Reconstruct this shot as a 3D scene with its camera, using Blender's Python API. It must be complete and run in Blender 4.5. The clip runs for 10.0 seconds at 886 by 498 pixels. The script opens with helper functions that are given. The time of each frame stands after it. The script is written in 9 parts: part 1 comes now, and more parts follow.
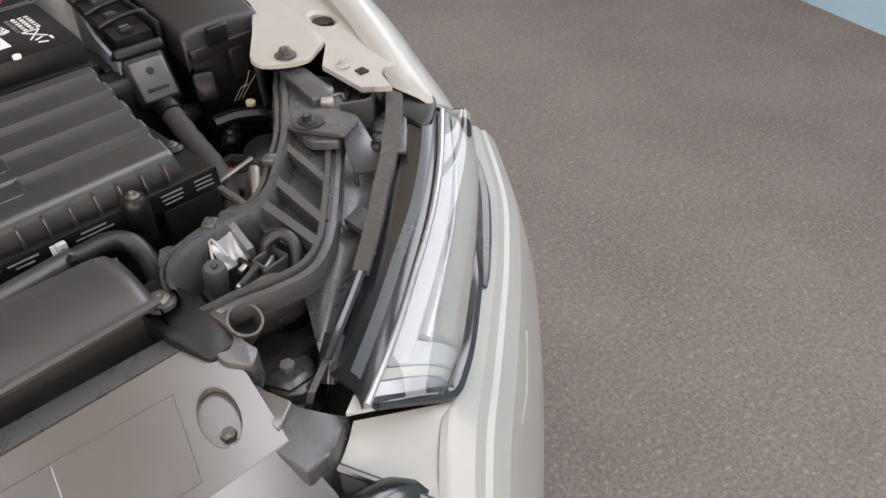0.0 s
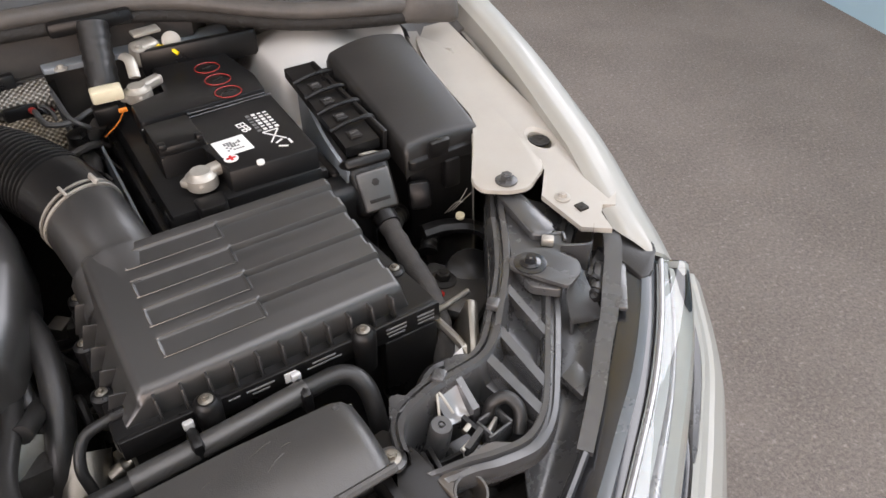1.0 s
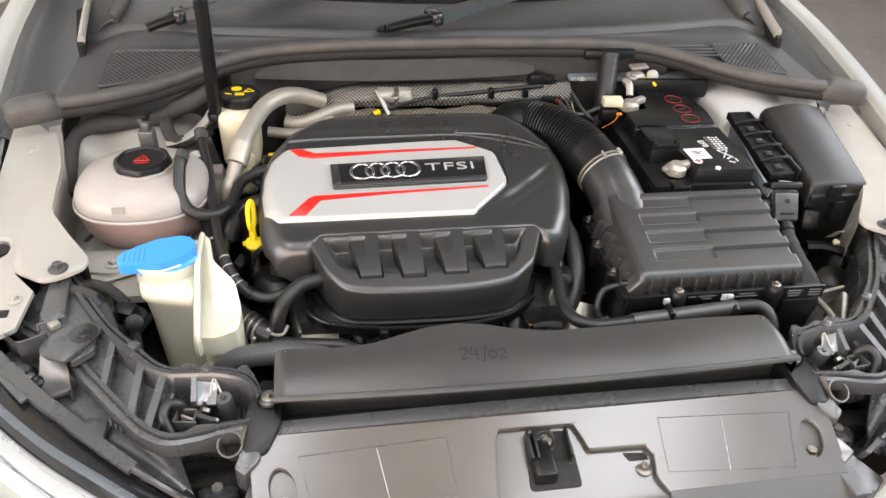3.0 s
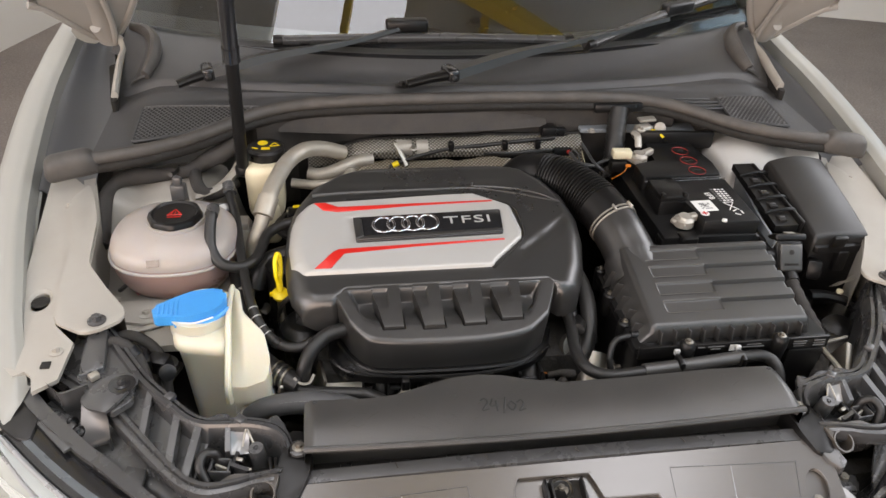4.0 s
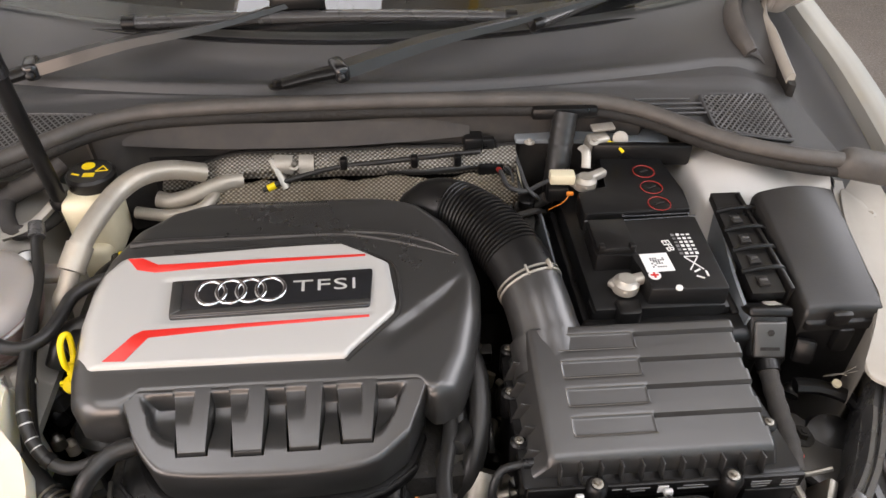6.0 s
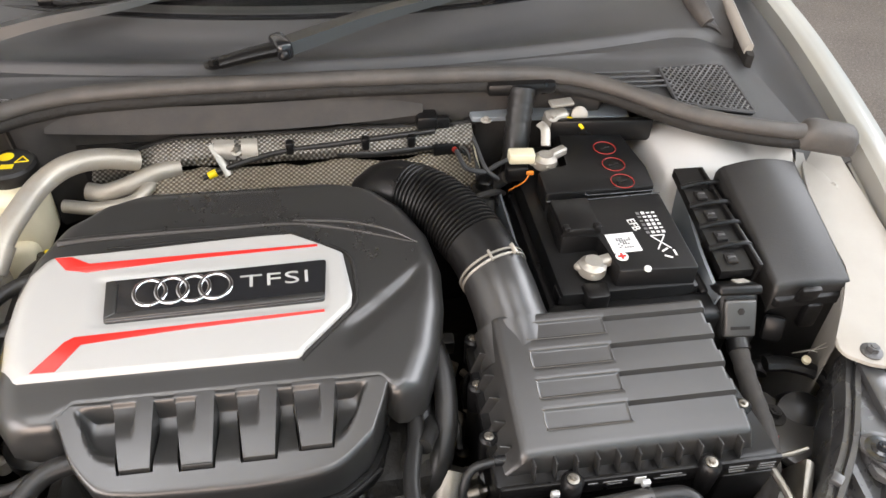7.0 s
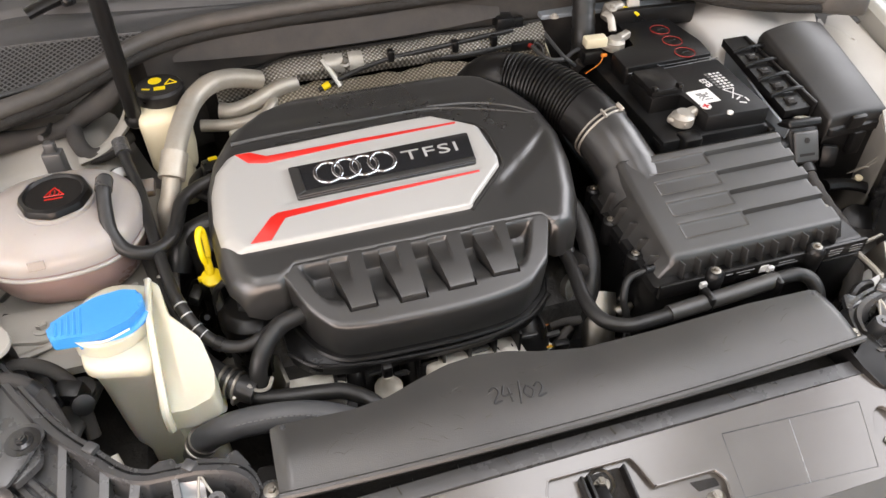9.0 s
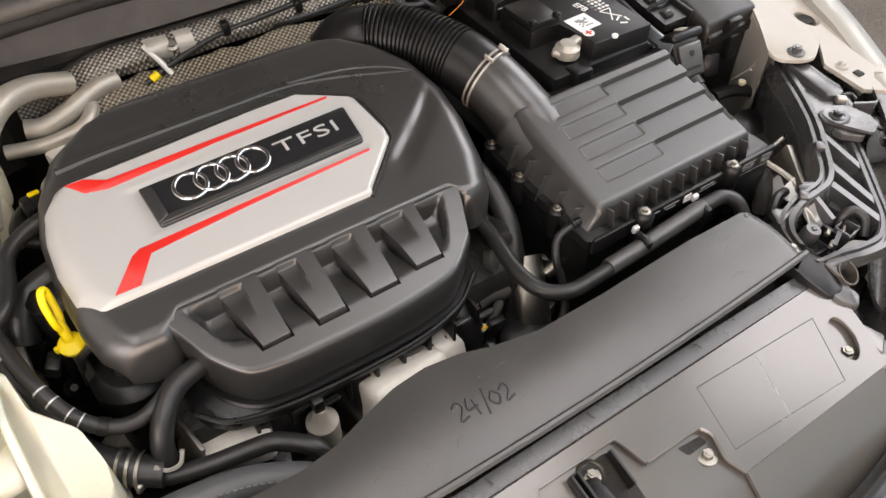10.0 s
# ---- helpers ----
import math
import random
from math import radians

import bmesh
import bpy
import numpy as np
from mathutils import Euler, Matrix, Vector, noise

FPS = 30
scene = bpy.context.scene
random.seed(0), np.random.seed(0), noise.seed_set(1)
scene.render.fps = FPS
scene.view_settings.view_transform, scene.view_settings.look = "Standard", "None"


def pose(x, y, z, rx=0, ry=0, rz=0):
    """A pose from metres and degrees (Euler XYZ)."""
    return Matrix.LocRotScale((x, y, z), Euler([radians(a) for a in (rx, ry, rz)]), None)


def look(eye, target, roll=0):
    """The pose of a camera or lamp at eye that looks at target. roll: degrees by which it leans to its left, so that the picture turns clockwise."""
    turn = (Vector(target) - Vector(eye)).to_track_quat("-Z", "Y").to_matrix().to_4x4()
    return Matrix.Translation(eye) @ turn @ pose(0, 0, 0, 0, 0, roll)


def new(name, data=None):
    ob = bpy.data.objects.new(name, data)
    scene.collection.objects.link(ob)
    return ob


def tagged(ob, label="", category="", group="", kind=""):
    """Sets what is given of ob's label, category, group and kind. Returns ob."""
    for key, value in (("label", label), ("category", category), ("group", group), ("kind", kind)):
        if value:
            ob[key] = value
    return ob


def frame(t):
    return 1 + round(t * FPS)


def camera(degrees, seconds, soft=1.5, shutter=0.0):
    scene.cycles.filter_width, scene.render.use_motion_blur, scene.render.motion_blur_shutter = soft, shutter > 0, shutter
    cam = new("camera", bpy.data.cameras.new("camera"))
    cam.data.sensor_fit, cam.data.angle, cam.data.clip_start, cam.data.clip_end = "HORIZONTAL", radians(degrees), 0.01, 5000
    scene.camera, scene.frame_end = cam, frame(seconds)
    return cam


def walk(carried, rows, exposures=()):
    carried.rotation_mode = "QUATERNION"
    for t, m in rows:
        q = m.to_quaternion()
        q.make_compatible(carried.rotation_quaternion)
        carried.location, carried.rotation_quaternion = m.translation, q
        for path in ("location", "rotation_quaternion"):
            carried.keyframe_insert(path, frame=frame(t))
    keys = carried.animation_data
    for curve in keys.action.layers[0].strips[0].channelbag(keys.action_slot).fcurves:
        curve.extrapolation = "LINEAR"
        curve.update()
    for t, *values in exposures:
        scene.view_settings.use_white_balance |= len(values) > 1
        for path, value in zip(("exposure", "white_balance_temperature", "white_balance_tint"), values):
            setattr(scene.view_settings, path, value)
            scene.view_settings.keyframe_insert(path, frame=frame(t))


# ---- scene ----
cam = camera(62.1, 10.0)
PATH = [
    (0, (0.213, -0.392, 1.171), (1.235, 0.752, -0.113), -2.7),
    (0.5, (0.211, -0.299, 1.202), (1.22, 0.816, -0.118), -2.5),
    (1, (0.179, -0.251, 1.271), (1.008, 1.067, 0.016), -0.8),
    (1.5, (0.13, -0.344, 1.356), (0.624, 1.169, 0.144), -0.7),
    (2, (0.04, -0.425, 1.413), (0.346, 1.138, 0.202), 1.2),
    (2.5, (-0.118, -0.482, 1.42), (0.151, 1.091, 0.215), 2.5),
    (2.7, (-0.192, -0.508, 1.422), (0.089, 1.065, 0.22), 2.9),
    (3.8, (-0.275, -0.553, 1.478), (0.027, 1.075, 0.354), 3.3),
    (4, (-0.269, -0.549, 1.489), (0.016, 1.08, 0.364), 3.0),
    (4.5, (-0.215, -0.498, 1.496), (-0.004, 1.129, 0.352), 2.2),
    (5, (-0.098, -0.367, 1.496), (0.042, 1.23, 0.301), 1.3),
    (5.5, (-0.015, -0.293, 1.485), (0.102, 1.272, 0.245), 0.9),
    (6, (0.022, -0.225, 1.472), (0.159, 1.298, 0.183), 1.0),
    (6.2, (0.039, -0.202, 1.467), (0.2, 1.303, 0.16), 1.3),
    (7.3, (-0.021, -0.177, 1.441), (0.277, 1.265, 0.087), 2.9),
    (7.5, (-0.092, -0.176, 1.447), (0.216, 1.243, 0.072), 3.0),
    (8, (-0.259, -0.195, 1.434), (0.076, 1.229, 0.07), 2.8),
    (8.5, (-0.309, -0.247, 1.43), (0.039, 1.173, 0.066), 1.6),
    (9, (-0.276, -0.32, 1.424), (0.157, 1.076, 0.06), 0.1),
    (9.5, (-0.288, -0.252, 1.406), (0.336, 1.03, 0.004), -1.2),
    (10, (-0.291, -0.18, 1.375), (0.466, 0.948, -0.093), 0.2),
]
walk(cam, [(t, look(eye, target, roll)) for t, eye, target, roll in PATH],
     exposures=[(0.0, -0.6, 7800, 27), (1.0, -0.44, 7800, 27), (1.5, -0.24, 7800, 26), (2.0, -0.12, 7800, 24), (2.6, -0.02, 7800, 24), (3.8, -0.68, 8050, 25), (5.0, -0.56, 8050, 26), (6.0, -0.48, 8100, 27), (7.3, -0.06, 7850, 23), (8.5, -0.24, 8050, 25), (9.3, -0.42, 8150, 26), (10.0, -0.46, 8350, 27)])


# ---- world and light ----
world = bpy.data.worlds.new("world")
scene.world = world
world.use_nodes = True
wn = world.node_tree
sky = wn.nodes.new("ShaderNodeTexSky")
sky.sky_type, sky.sun_disc, sky.sun_elevation, sky.sun_rotation = "NISHITA", False, radians(48), radians(200)
wn.links.new(sky.outputs[0], wn.nodes["Background"].inputs[0])
wn.nodes["Background"].inputs[1].default_value = 0.17

SKY_GLOW = 10.5                     # daylight over the roof lights
ROOM = pose(0, 0, 0, 0, 0, -18)     # the hall is turned against the car


def area(name, m, sx, sy, watts, color):
    data = bpy.data.lights.new(name, "AREA")
    data.shape, data.size, data.size_y, data.energy, data.color = "RECTANGLE", sx, sy, watts, color
    ob = new(name, data)
    ob.matrix_world = m
    return ob


def aim(eye, target):
    return ROOM @ look(eye, target)


area("door_daylight", aim((-0.2, -6.9, 1.5), (-0.2, 0, 1.2)), 5.6, 2.8, 380, (1.0, 0.93, 0.855))
area("window_daylight", aim((-3.0, -3.2, 2.2), (0, 0, 0.9)), 3.4, 2.3, 210, (0.84, 0.93, 1.0))


# ---- materials ----
def material(name, color, rough=0.5, metal=0.0, grain=(400.0, 0.0), stain=(6.0, 0.0, None), coat=0.0, wear=0.0, spec=0.5):
    """A surface with fine relief (grain: scale, height), and stains (scale, strength, colour) that also shift its gloss."""
    m = bpy.data.materials.new(name)
    m.use_nodes = True
    n, l = m.node_tree.nodes, m.node_tree.links
    b = n["Principled BSDF"]
    b.inputs["Base Color"].default_value = (*color, 1)
    b.inputs["Roughness"].default_value = rough
    b.inputs["Metallic"].default_value = metal
    b.inputs["Coat Weight"].default_value = coat
    b.inputs["Coat Roughness"].default_value = 0.06
    b.inputs["Specular IOR Level"].default_value = spec
    tc = n.new("ShaderNodeTexCoord")
    out = tc.outputs["Object"]
    big = n.new("ShaderNodeTexNoise")
    big.inputs["Scale"].default_value, big.inputs["Detail"].default_value, big.inputs["Roughness"].default_value = stain[0], 6, 0.65
    l.new(out, big.inputs["Vector"])
    ramp = n.new("ShaderNodeValToRGB")
    ramp.color_ramp.elements[0].position, ramp.color_ramp.elements[1].position = 0.3, 0.8
    l.new(big.outputs[0], ramp.inputs[0])
    if stain[1] > 0:
        mix = n.new("ShaderNodeMix")
        mix.data_type = "RGBA"
        mix.inputs[6].default_value = (*color, 1)
        mix.inputs[7].default_value = (*(stain[2] or tuple(min(1, c * 1.8 + 0.02) for c in color)), 1)
        mul = n.new("ShaderNodeMath")
        mul.operation = "MULTIPLY"
        mul.inputs[1].default_value = stain[1]
        l.new(ramp.outputs[0], mul.inputs[0])
        l.new(mul.outputs[0], mix.inputs[0])
        l.new(mix.outputs[2], b.inputs["Base Color"])
        rr = n.new("ShaderNodeMapRange")
        rr.inputs[3].default_value, rr.inputs[4].default_value = max(0.02, rough - 0.04), min(1, rough + 0.08)
        l.new(ramp.outputs[0], rr.inputs[0])
        l.new(rr.outputs[0], b.inputs["Roughness"])
    if grain[1] > 0:
        fine = n.new("ShaderNodeTexNoise")
        fine.inputs["Scale"].default_value, fine.inputs["Detail"].default_value = grain[0], 3
        l.new(out, fine.inputs["Vector"])
        bump = n.new("ShaderNodeBump")
        bump.inputs["Strength"].default_value, bump.inputs["Distance"].default_value = 0.6, grain[1]
        l.new(fine.outputs[0], bump.inputs["Height"])
        l.new(bump.outputs[0], b.inputs["Normal"])
    return m


M = dict(
    lid=material("air_box_plastic", (0.028, 0.0275, 0.0268), 0.32, grain=(1500, 0.0001), stain=(6, 0.3, (0.042, 0.04, 0.037)), spec=0.85),
    cover=material("moulded_cover_plastic", (0.024, 0.0235, 0.0228), 0.3, grain=(1500, 0.00006), stain=(5, 0.2, (0.036, 0.034, 0.032)), spec=0.95),
    plastic=material("black_plastic", (0.006, 0.006, 0.0063), 0.3, grain=(1200, 0.0002), stain=(14, 0.3, (0.017, 0.0155, 0.014)), spec=0.35),
    dusty=material("dusty_black_plastic", (0.038, 0.037, 0.0355), 0.32, grain=(900, 0.0003), stain=(11, 0.6, (0.062, 0.057, 0.052)), spec=0.75),
    greyplastic=material("dark_grey_plastic", (0.05, 0.051, 0.053), 0.27, grain=(900, 0.0003), stain=(12, 0.4, (0.075, 0.071, 0.067)), spec=0.7),
    carrier=material("glass_filled_carrier_plastic", (0.046, 0.047, 0.049), 0.26, grain=(900, 0.0002), stain=(12, 0.45, (0.07, 0.067, 0.063)), spec=0.9),
    stripe=material("blue_grey_flange_stripe", (0.075, 0.088, 0.097), 0.25, stain=(8, 0.2, (0.095, 0.108, 0.115)), spec=0.7),
    stained=material("brown_stained_carrier_plastic", (0.036, 0.034, 0.032), 0.35, grain=(700, 0.0003), stain=(45, 0.7, (0.085, 0.063, 0.042)), spec=0.7),
    slam=material("grey_carrier_plastic", (0.082, 0.074, 0.066), 0.18, grain=(700, 0.00006), stain=(7, 0.5, (0.105, 0.096, 0.086)), spec=1.0),
    scuttle=material("grained_scuttle_plastic", (0.052, 0.0525, 0.054), 0.5, grain=(1100, 0.0005), stain=(8, 0.5, (0.08, 0.078, 0.075))),
    gutter=material("grey_gutter_plastic", (0.095, 0.098, 0.103), 0.5, grain=(900, 0.0004), stain=(5, 0.4, (0.12, 0.12, 0.12))),
    # paler copy of the inner primer: sky light on the right tower as colour
    tower=material("white_body_primer", (0.5, 0.495, 0.475), 0.4, grain=(600, 0.0002), stain=(9, 0.4, (0.42, 0.41, 0.385))),
    greymesh=material("grey_mesh_plastic", (0.085, 0.085, 0.086), 0.5, stain=(20, 0.5, (0.14, 0.135, 0.13))),
    rubber=material("black_rubber", (0.014, 0.014, 0.014), 0.36, grain=(600, 0.0003), stain=(15, 0.4, (0.032, 0.029, 0.026)), spec=0.45),
    greyrubber=material("grey_hose_rubber", (0.055, 0.057, 0.06), 0.42, grain=(600, 0.0003), stain=(15, 0.4, (0.09, 0.088, 0.085))),
    seal=material("worn_rubber_seal", (0.045, 0.042, 0.04), 0.5, grain=(500, 0.0005), stain=(18, 0.6, (0.13, 0.115, 0.1))),
    gloss=material("gloss_black_plastic", (0.012, 0.0125, 0.014), 0.17, stain=(20, 0.12, (0.03, 0.03, 0.03)), spec=0.8),
    tape=material("cloth_tape", (0.03, 0.028, 0.027), 0.8, grain=(900, 0.0012), stain=(30, 0.6, (0.08, 0.07, 0.06))),
    silver=material("silver_painted_plastic", (0.42, 0.417, 0.40), 0.36, 0.2, grain=(3000, 0.0001), stain=(5, 0.1, (0.40, 0.395, 0.38)), coat=0.15),
    red=material("red_plastic_trim", (0.55, 0.018, 0.012), 0.35),
    darkred=material("dark_red_print", (0.30, 0.02, 0.015), 0.4),
    paint=material("cream_white_car_paint", (0.30, 0.298, 0.272), 0.42, grain=(2500, 0.00003), coat=0.35),
    inner=material("dusty_body_primer", (0.36, 0.34, 0.305), 0.42, grain=(600, 0.0002), stain=(9, 0.45, (0.28, 0.252, 0.21))),
    bonnetpaint=material("bonnet_inner_paint", (0.30, 0.28, 0.255), 0.4, grain=(600, 0.0002), stain=(5, 0.25, (0.27, 0.25, 0.22)), coat=0.2),
    chrome=material("chrome", (0.6, 0.6, 0.61), 0.16, 1.0),
    zinc=material("zinc_steel", (0.32, 0.305, 0.275), 0.4, 1.0, grain=(500, 0.0004), stain=(60, 0.5, (0.25, 0.21, 0.16))),
    alu=material("weathered_aluminium", (0.42, 0.395, 0.35), 0.45, 0.5, grain=(300, 0.0004), stain=(25, 0.55, (0.36, 0.29, 0.2))),
    cast=material("cast_aluminium", (0.66, 0.63, 0.57), 0.55, 0.15, grain=(250, 0.0015), stain=(20, 0.5, (0.40, 0.35, 0.28))),
    yellow=material("yellow_plastic", (0.85, 0.62, 0.01), 0.4, stain=(40, 0.2, (0.6, 0.42, 0.02))),
    blue=material("blue_plastic", (0.012, 0.27, 0.66), 0.38, stain=(12, 0.25, (0.05, 0.36, 0.7))),
    dullzinc=material("dull_zinc", (0.40, 0.38, 0.34), 0.4, 0.5, grain=(500, 0.0004), stain=(40, 0.5, (0.26, 0.23, 0.19))),
    letter=material("satin_silver_print", (0.52, 0.52, 0.51), 0.4, 0.4),
    white=material("white_print", (0.72, 0.72, 0.70), 0.5),
    faint=material("smudged_ink", (0.008, 0.008, 0.008), 0.5),
    grey=material("grey_print", (0.15, 0.15, 0.15), 0.5),
    cream=material("cream_plastic", (0.68, 0.62, 0.45), 0.4, stain=(14, 0.4, (0.55, 0.46, 0.3))),
    orange=material("orange_plastic", (0.75, 0.22, 0.03), 0.4),
    # grime on the engine; also the painted shade in holes and gaps
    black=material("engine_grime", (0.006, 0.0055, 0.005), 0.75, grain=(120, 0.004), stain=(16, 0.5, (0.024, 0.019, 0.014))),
    lensgrey=material("silvered_reflector", (0.33, 0.335, 0.34), 0.25, 0.4, stain=(8, 0.1, None)),
    batt=material("battery_case_plastic", (0.007, 0.007, 0.0073), 0.36, grain=(900, 0.0003), stain=(10, 0.3, (0.016, 0.0155, 0.015)), spec=0.3),
    guide=material("milky_light_guide", (0.41, 0.46, 0.465), 0.35, stain=(8, 0.1, (0.37, 0.41, 0.42))),
    drl=material("pale_reflector", (0.38, 0.41, 0.385), 0.3, coat=0.3, stain=(8, 0.1, (0.31, 0.33, 0.32))),
    steelblue=material("galvanised_shield", (0.22, 0.25, 0.275), 0.35, 0.3, stain=(12, 0.3, (0.30, 0.33, 0.34))),
    wall=material("white_plaster_wall", (0.66, 0.65, 0.62), 0.8, grain=(120, 0.001), stain=(1.2, 0.3, (0.55, 0.54, 0.51))),
    bluewall=material("pale_blue_painted_wall", (0.36, 0.56, 0.68), 0.6, grain=(120, 0.001), stain=(1.2, 0.3, (0.32, 0.5, 0.6))),
    steel=material("yellow_painted_steel", (0.72, 0.48, 0.02), 0.45, stain=(4, 0.3, (0.5, 0.32, 0.03))),
    roof=material("pale_roof_sheet", (0.58, 0.57, 0.54), 0.6, stain=(1.0, 0.3, (0.48, 0.47, 0.44))),
)


def glow_material(name, color, strength):
    m = bpy.data.materials.new(name)
    m.use_nodes = True
    n, l = m.node_tree.nodes, m.node_tree.links
    e = n.new("ShaderNodeEmission")
    e.inputs[0].default_value, e.inputs[1].default_value = (*color, 1), strength
    l.new(e.outputs[0], n["Material Output"].inputs[0])
    return m


def carpet_material():
    m = bpy.data.materials.new("loop_pile_carpet")
    m.use_nodes = True
    n, l = m.node_tree.nodes, m.node_tree.links
    b = n["Principled BSDF"]
    b.inputs["Roughness"].default_value = 0.95
    b.inputs["Specular IOR Level"].default_value = 0.15
    tc = n.new("ShaderNodeTexCoord")

    def tex(scale, detail, rough=0.6):
        t = n.new("ShaderNodeTexNoise")
        t.inputs["Scale"].default_value, t.inputs["Detail"].default_value, t.inputs["Roughness"].default_value = scale, detail, rough
        l.new(tc.outputs["Object"], t.inputs["Vector"])
        return t.outputs[0]

    v = n.new("ShaderNodeTexVoronoi")
    v.inputs["Scale"].default_value = 260
    l.new(tc.outputs["Object"], v.inputs["Vector"])
    ramp = n.new("ShaderNodeValToRGB")
    e = ramp.color_ramp.elements
    e[0].position, e[0].color = 0.34, (0.092, 0.078, 0.07, 1)
    e[1].position, e[1].color = 0.7, (0.265, 0.233, 0.211, 1)
    add = n.new("ShaderNodeMath")
    add.operation = "MULTIPLY_ADD"
    add.inputs[1].default_value = 0.22
    l.new(tex(2.2, 5), add.inputs[0])
    half = n.new("ShaderNodeMath")
    half.operation = "MULTIPLY"
    half.inputs[1].default_value = 0.78
    l.new(tex(110, 5, 0.9), half.inputs[0])
    l.new(half.outputs[0], add.inputs[2])
    l.new(add.outputs[0], ramp.inputs[0])
    fleck = n.new("ShaderNodeMapRange")
    fleck.inputs[1].default_value, fleck.inputs[2].default_value, fleck.inputs[4].default_value = 0.56, 0.74, 0.65
    l.new(tex(70, 4, 0.7), fleck.inputs[0])
    mix = n.new("ShaderNodeMix")
    mix.data_type = "RGBA"
    l.new(fleck.outputs[0], mix.inputs[0])
    l.new(ramp.outputs[0], mix.inputs[6])
    mix.inputs[7].default_value = (0.36, 0.325, 0.295, 1)
    l.new(mix.outputs[2], b.inputs["Base Color"])
    bump = n.new("ShaderNodeBump")
    bump.inputs["Strength"].default_value, bump.inputs["Distance"].default_value = 0.35, 0.0025
    l.new(v.outputs["Distance"], bump.inputs["Height"])
    l.new(bump.outputs[0], b.inputs["Normal"])
    return m


def foil_material(name, color, stain):
    """Aluminium foil with rows of small raised dimples."""
    m = material(name, color, 0.5, 0.7, stain=(14, 0.6, stain))
    n, l = m.node_tree.nodes, m.node_tree.links
    b = n["Principled BSDF"]
    tc = n.new("ShaderNodeTexCoord")
    sep = n.new("ShaderNodeSeparateXYZ")
    l.new(tc.outputs["Object"], sep.inputs[0])

    def op(kind, p, q):
        k = n.new("ShaderNodeMath")
        k.operation = kind
        for i, v in enumerate((p, q)):
            if isinstance(v, (int, float)):
                k.inputs[i].default_value = v
            elif v is not None:
                l.new(v, k.inputs[i])
        return k.outputs[0]

    x = op("MULTIPLY", sep.outputs[0], 850.0)
    d = op("MULTIPLY", op("ADD", sep.outputs[2], sep.outputs[1]), 700.0)
    cells = op("MULTIPLY", op("SINE", x, None), op("SINE", d, None))
    bump = n.new("ShaderNodeBump")
    bump.inputs["Strength"].default_value, bump.inputs["Distance"].default_value = 0.8, 0.0011
    l.new(cells, bump.inputs["Height"])
    l.new(bump.outputs[0], b.inputs["Normal"])
    # relief shading put into the colour: hollows darkened, dimple tops brightened
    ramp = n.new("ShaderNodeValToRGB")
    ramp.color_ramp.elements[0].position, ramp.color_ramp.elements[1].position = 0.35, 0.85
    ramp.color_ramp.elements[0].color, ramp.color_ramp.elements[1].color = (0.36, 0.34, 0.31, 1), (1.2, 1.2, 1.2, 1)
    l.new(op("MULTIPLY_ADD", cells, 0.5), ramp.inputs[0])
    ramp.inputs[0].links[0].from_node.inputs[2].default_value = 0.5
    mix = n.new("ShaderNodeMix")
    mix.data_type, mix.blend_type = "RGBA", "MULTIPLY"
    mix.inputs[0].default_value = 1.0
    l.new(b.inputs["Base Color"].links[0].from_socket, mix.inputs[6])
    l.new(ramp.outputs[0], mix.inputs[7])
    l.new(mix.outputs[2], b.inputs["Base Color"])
    return m


def tank_material(name, color, trans, sss):
    m = material(name, color, 0.3, grain=(120, 0.0004), stain=(10, 0.3, tuple(c * 0.86 for c in color)))
    b = m.node_tree.nodes["Principled BSDF"]
    b.inputs["Subsurface Weight"].default_value = sss
    b.inputs["Subsurface Radius"].default_value = (0.05, 0.035, 0.02)
    b.inputs["Subsurface Scale"].default_value = 0.5
    b.inputs["Transmission Weight"].default_value = trans
    return m


def glass_material(name, tint, rough=0.0):
    m = bpy.data.materials.new(name)
    m.use_nodes = True
    b = m.node_tree.nodes["Principled BSDF"]
    b.inputs["Base Color"].default_value = (*tint, 1)
    b.inputs["Transmission Weight"].default_value = 1
    b.inputs["Roughness"].default_value = rough
    b.inputs["IOR"].default_value = 1.5
    return m


M["sky"] = glow_material("bright_sky", (0.70, 0.86, 1.0), SKY_GLOW)
M["carpet"] = carpet_material()
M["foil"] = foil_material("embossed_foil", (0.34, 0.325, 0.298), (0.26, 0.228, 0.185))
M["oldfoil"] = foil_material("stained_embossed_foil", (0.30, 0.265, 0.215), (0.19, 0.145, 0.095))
M["washer"] = tank_material("milky_washer_plastic", (0.61, 0.585, 0.475), 0.0, 0.6)
M["coolant"] = tank_material("milky_pink_coolant_plastic", (0.37, 0.335, 0.31), 0.0, 0.45)
M["coolant"].node_tree.nodes["Principled BSDF"].inputs["Specular IOR Level"].default_value = 0.5
M["glass"] = glass_material("windscreen_glass", (0.55, 0.62, 0.60))
M["glass"].node_tree.nodes["Principled BSDF"].inputs["IOR"].default_value = 1.7
M["coolant_low"] = tank_material("pink_coolant_plastic", (0.34, 0.225, 0.205), 0.0, 0.35)
M["lens"] = glass_material("clear_lens", (0.97, 0.98, 0.98), 0.02)


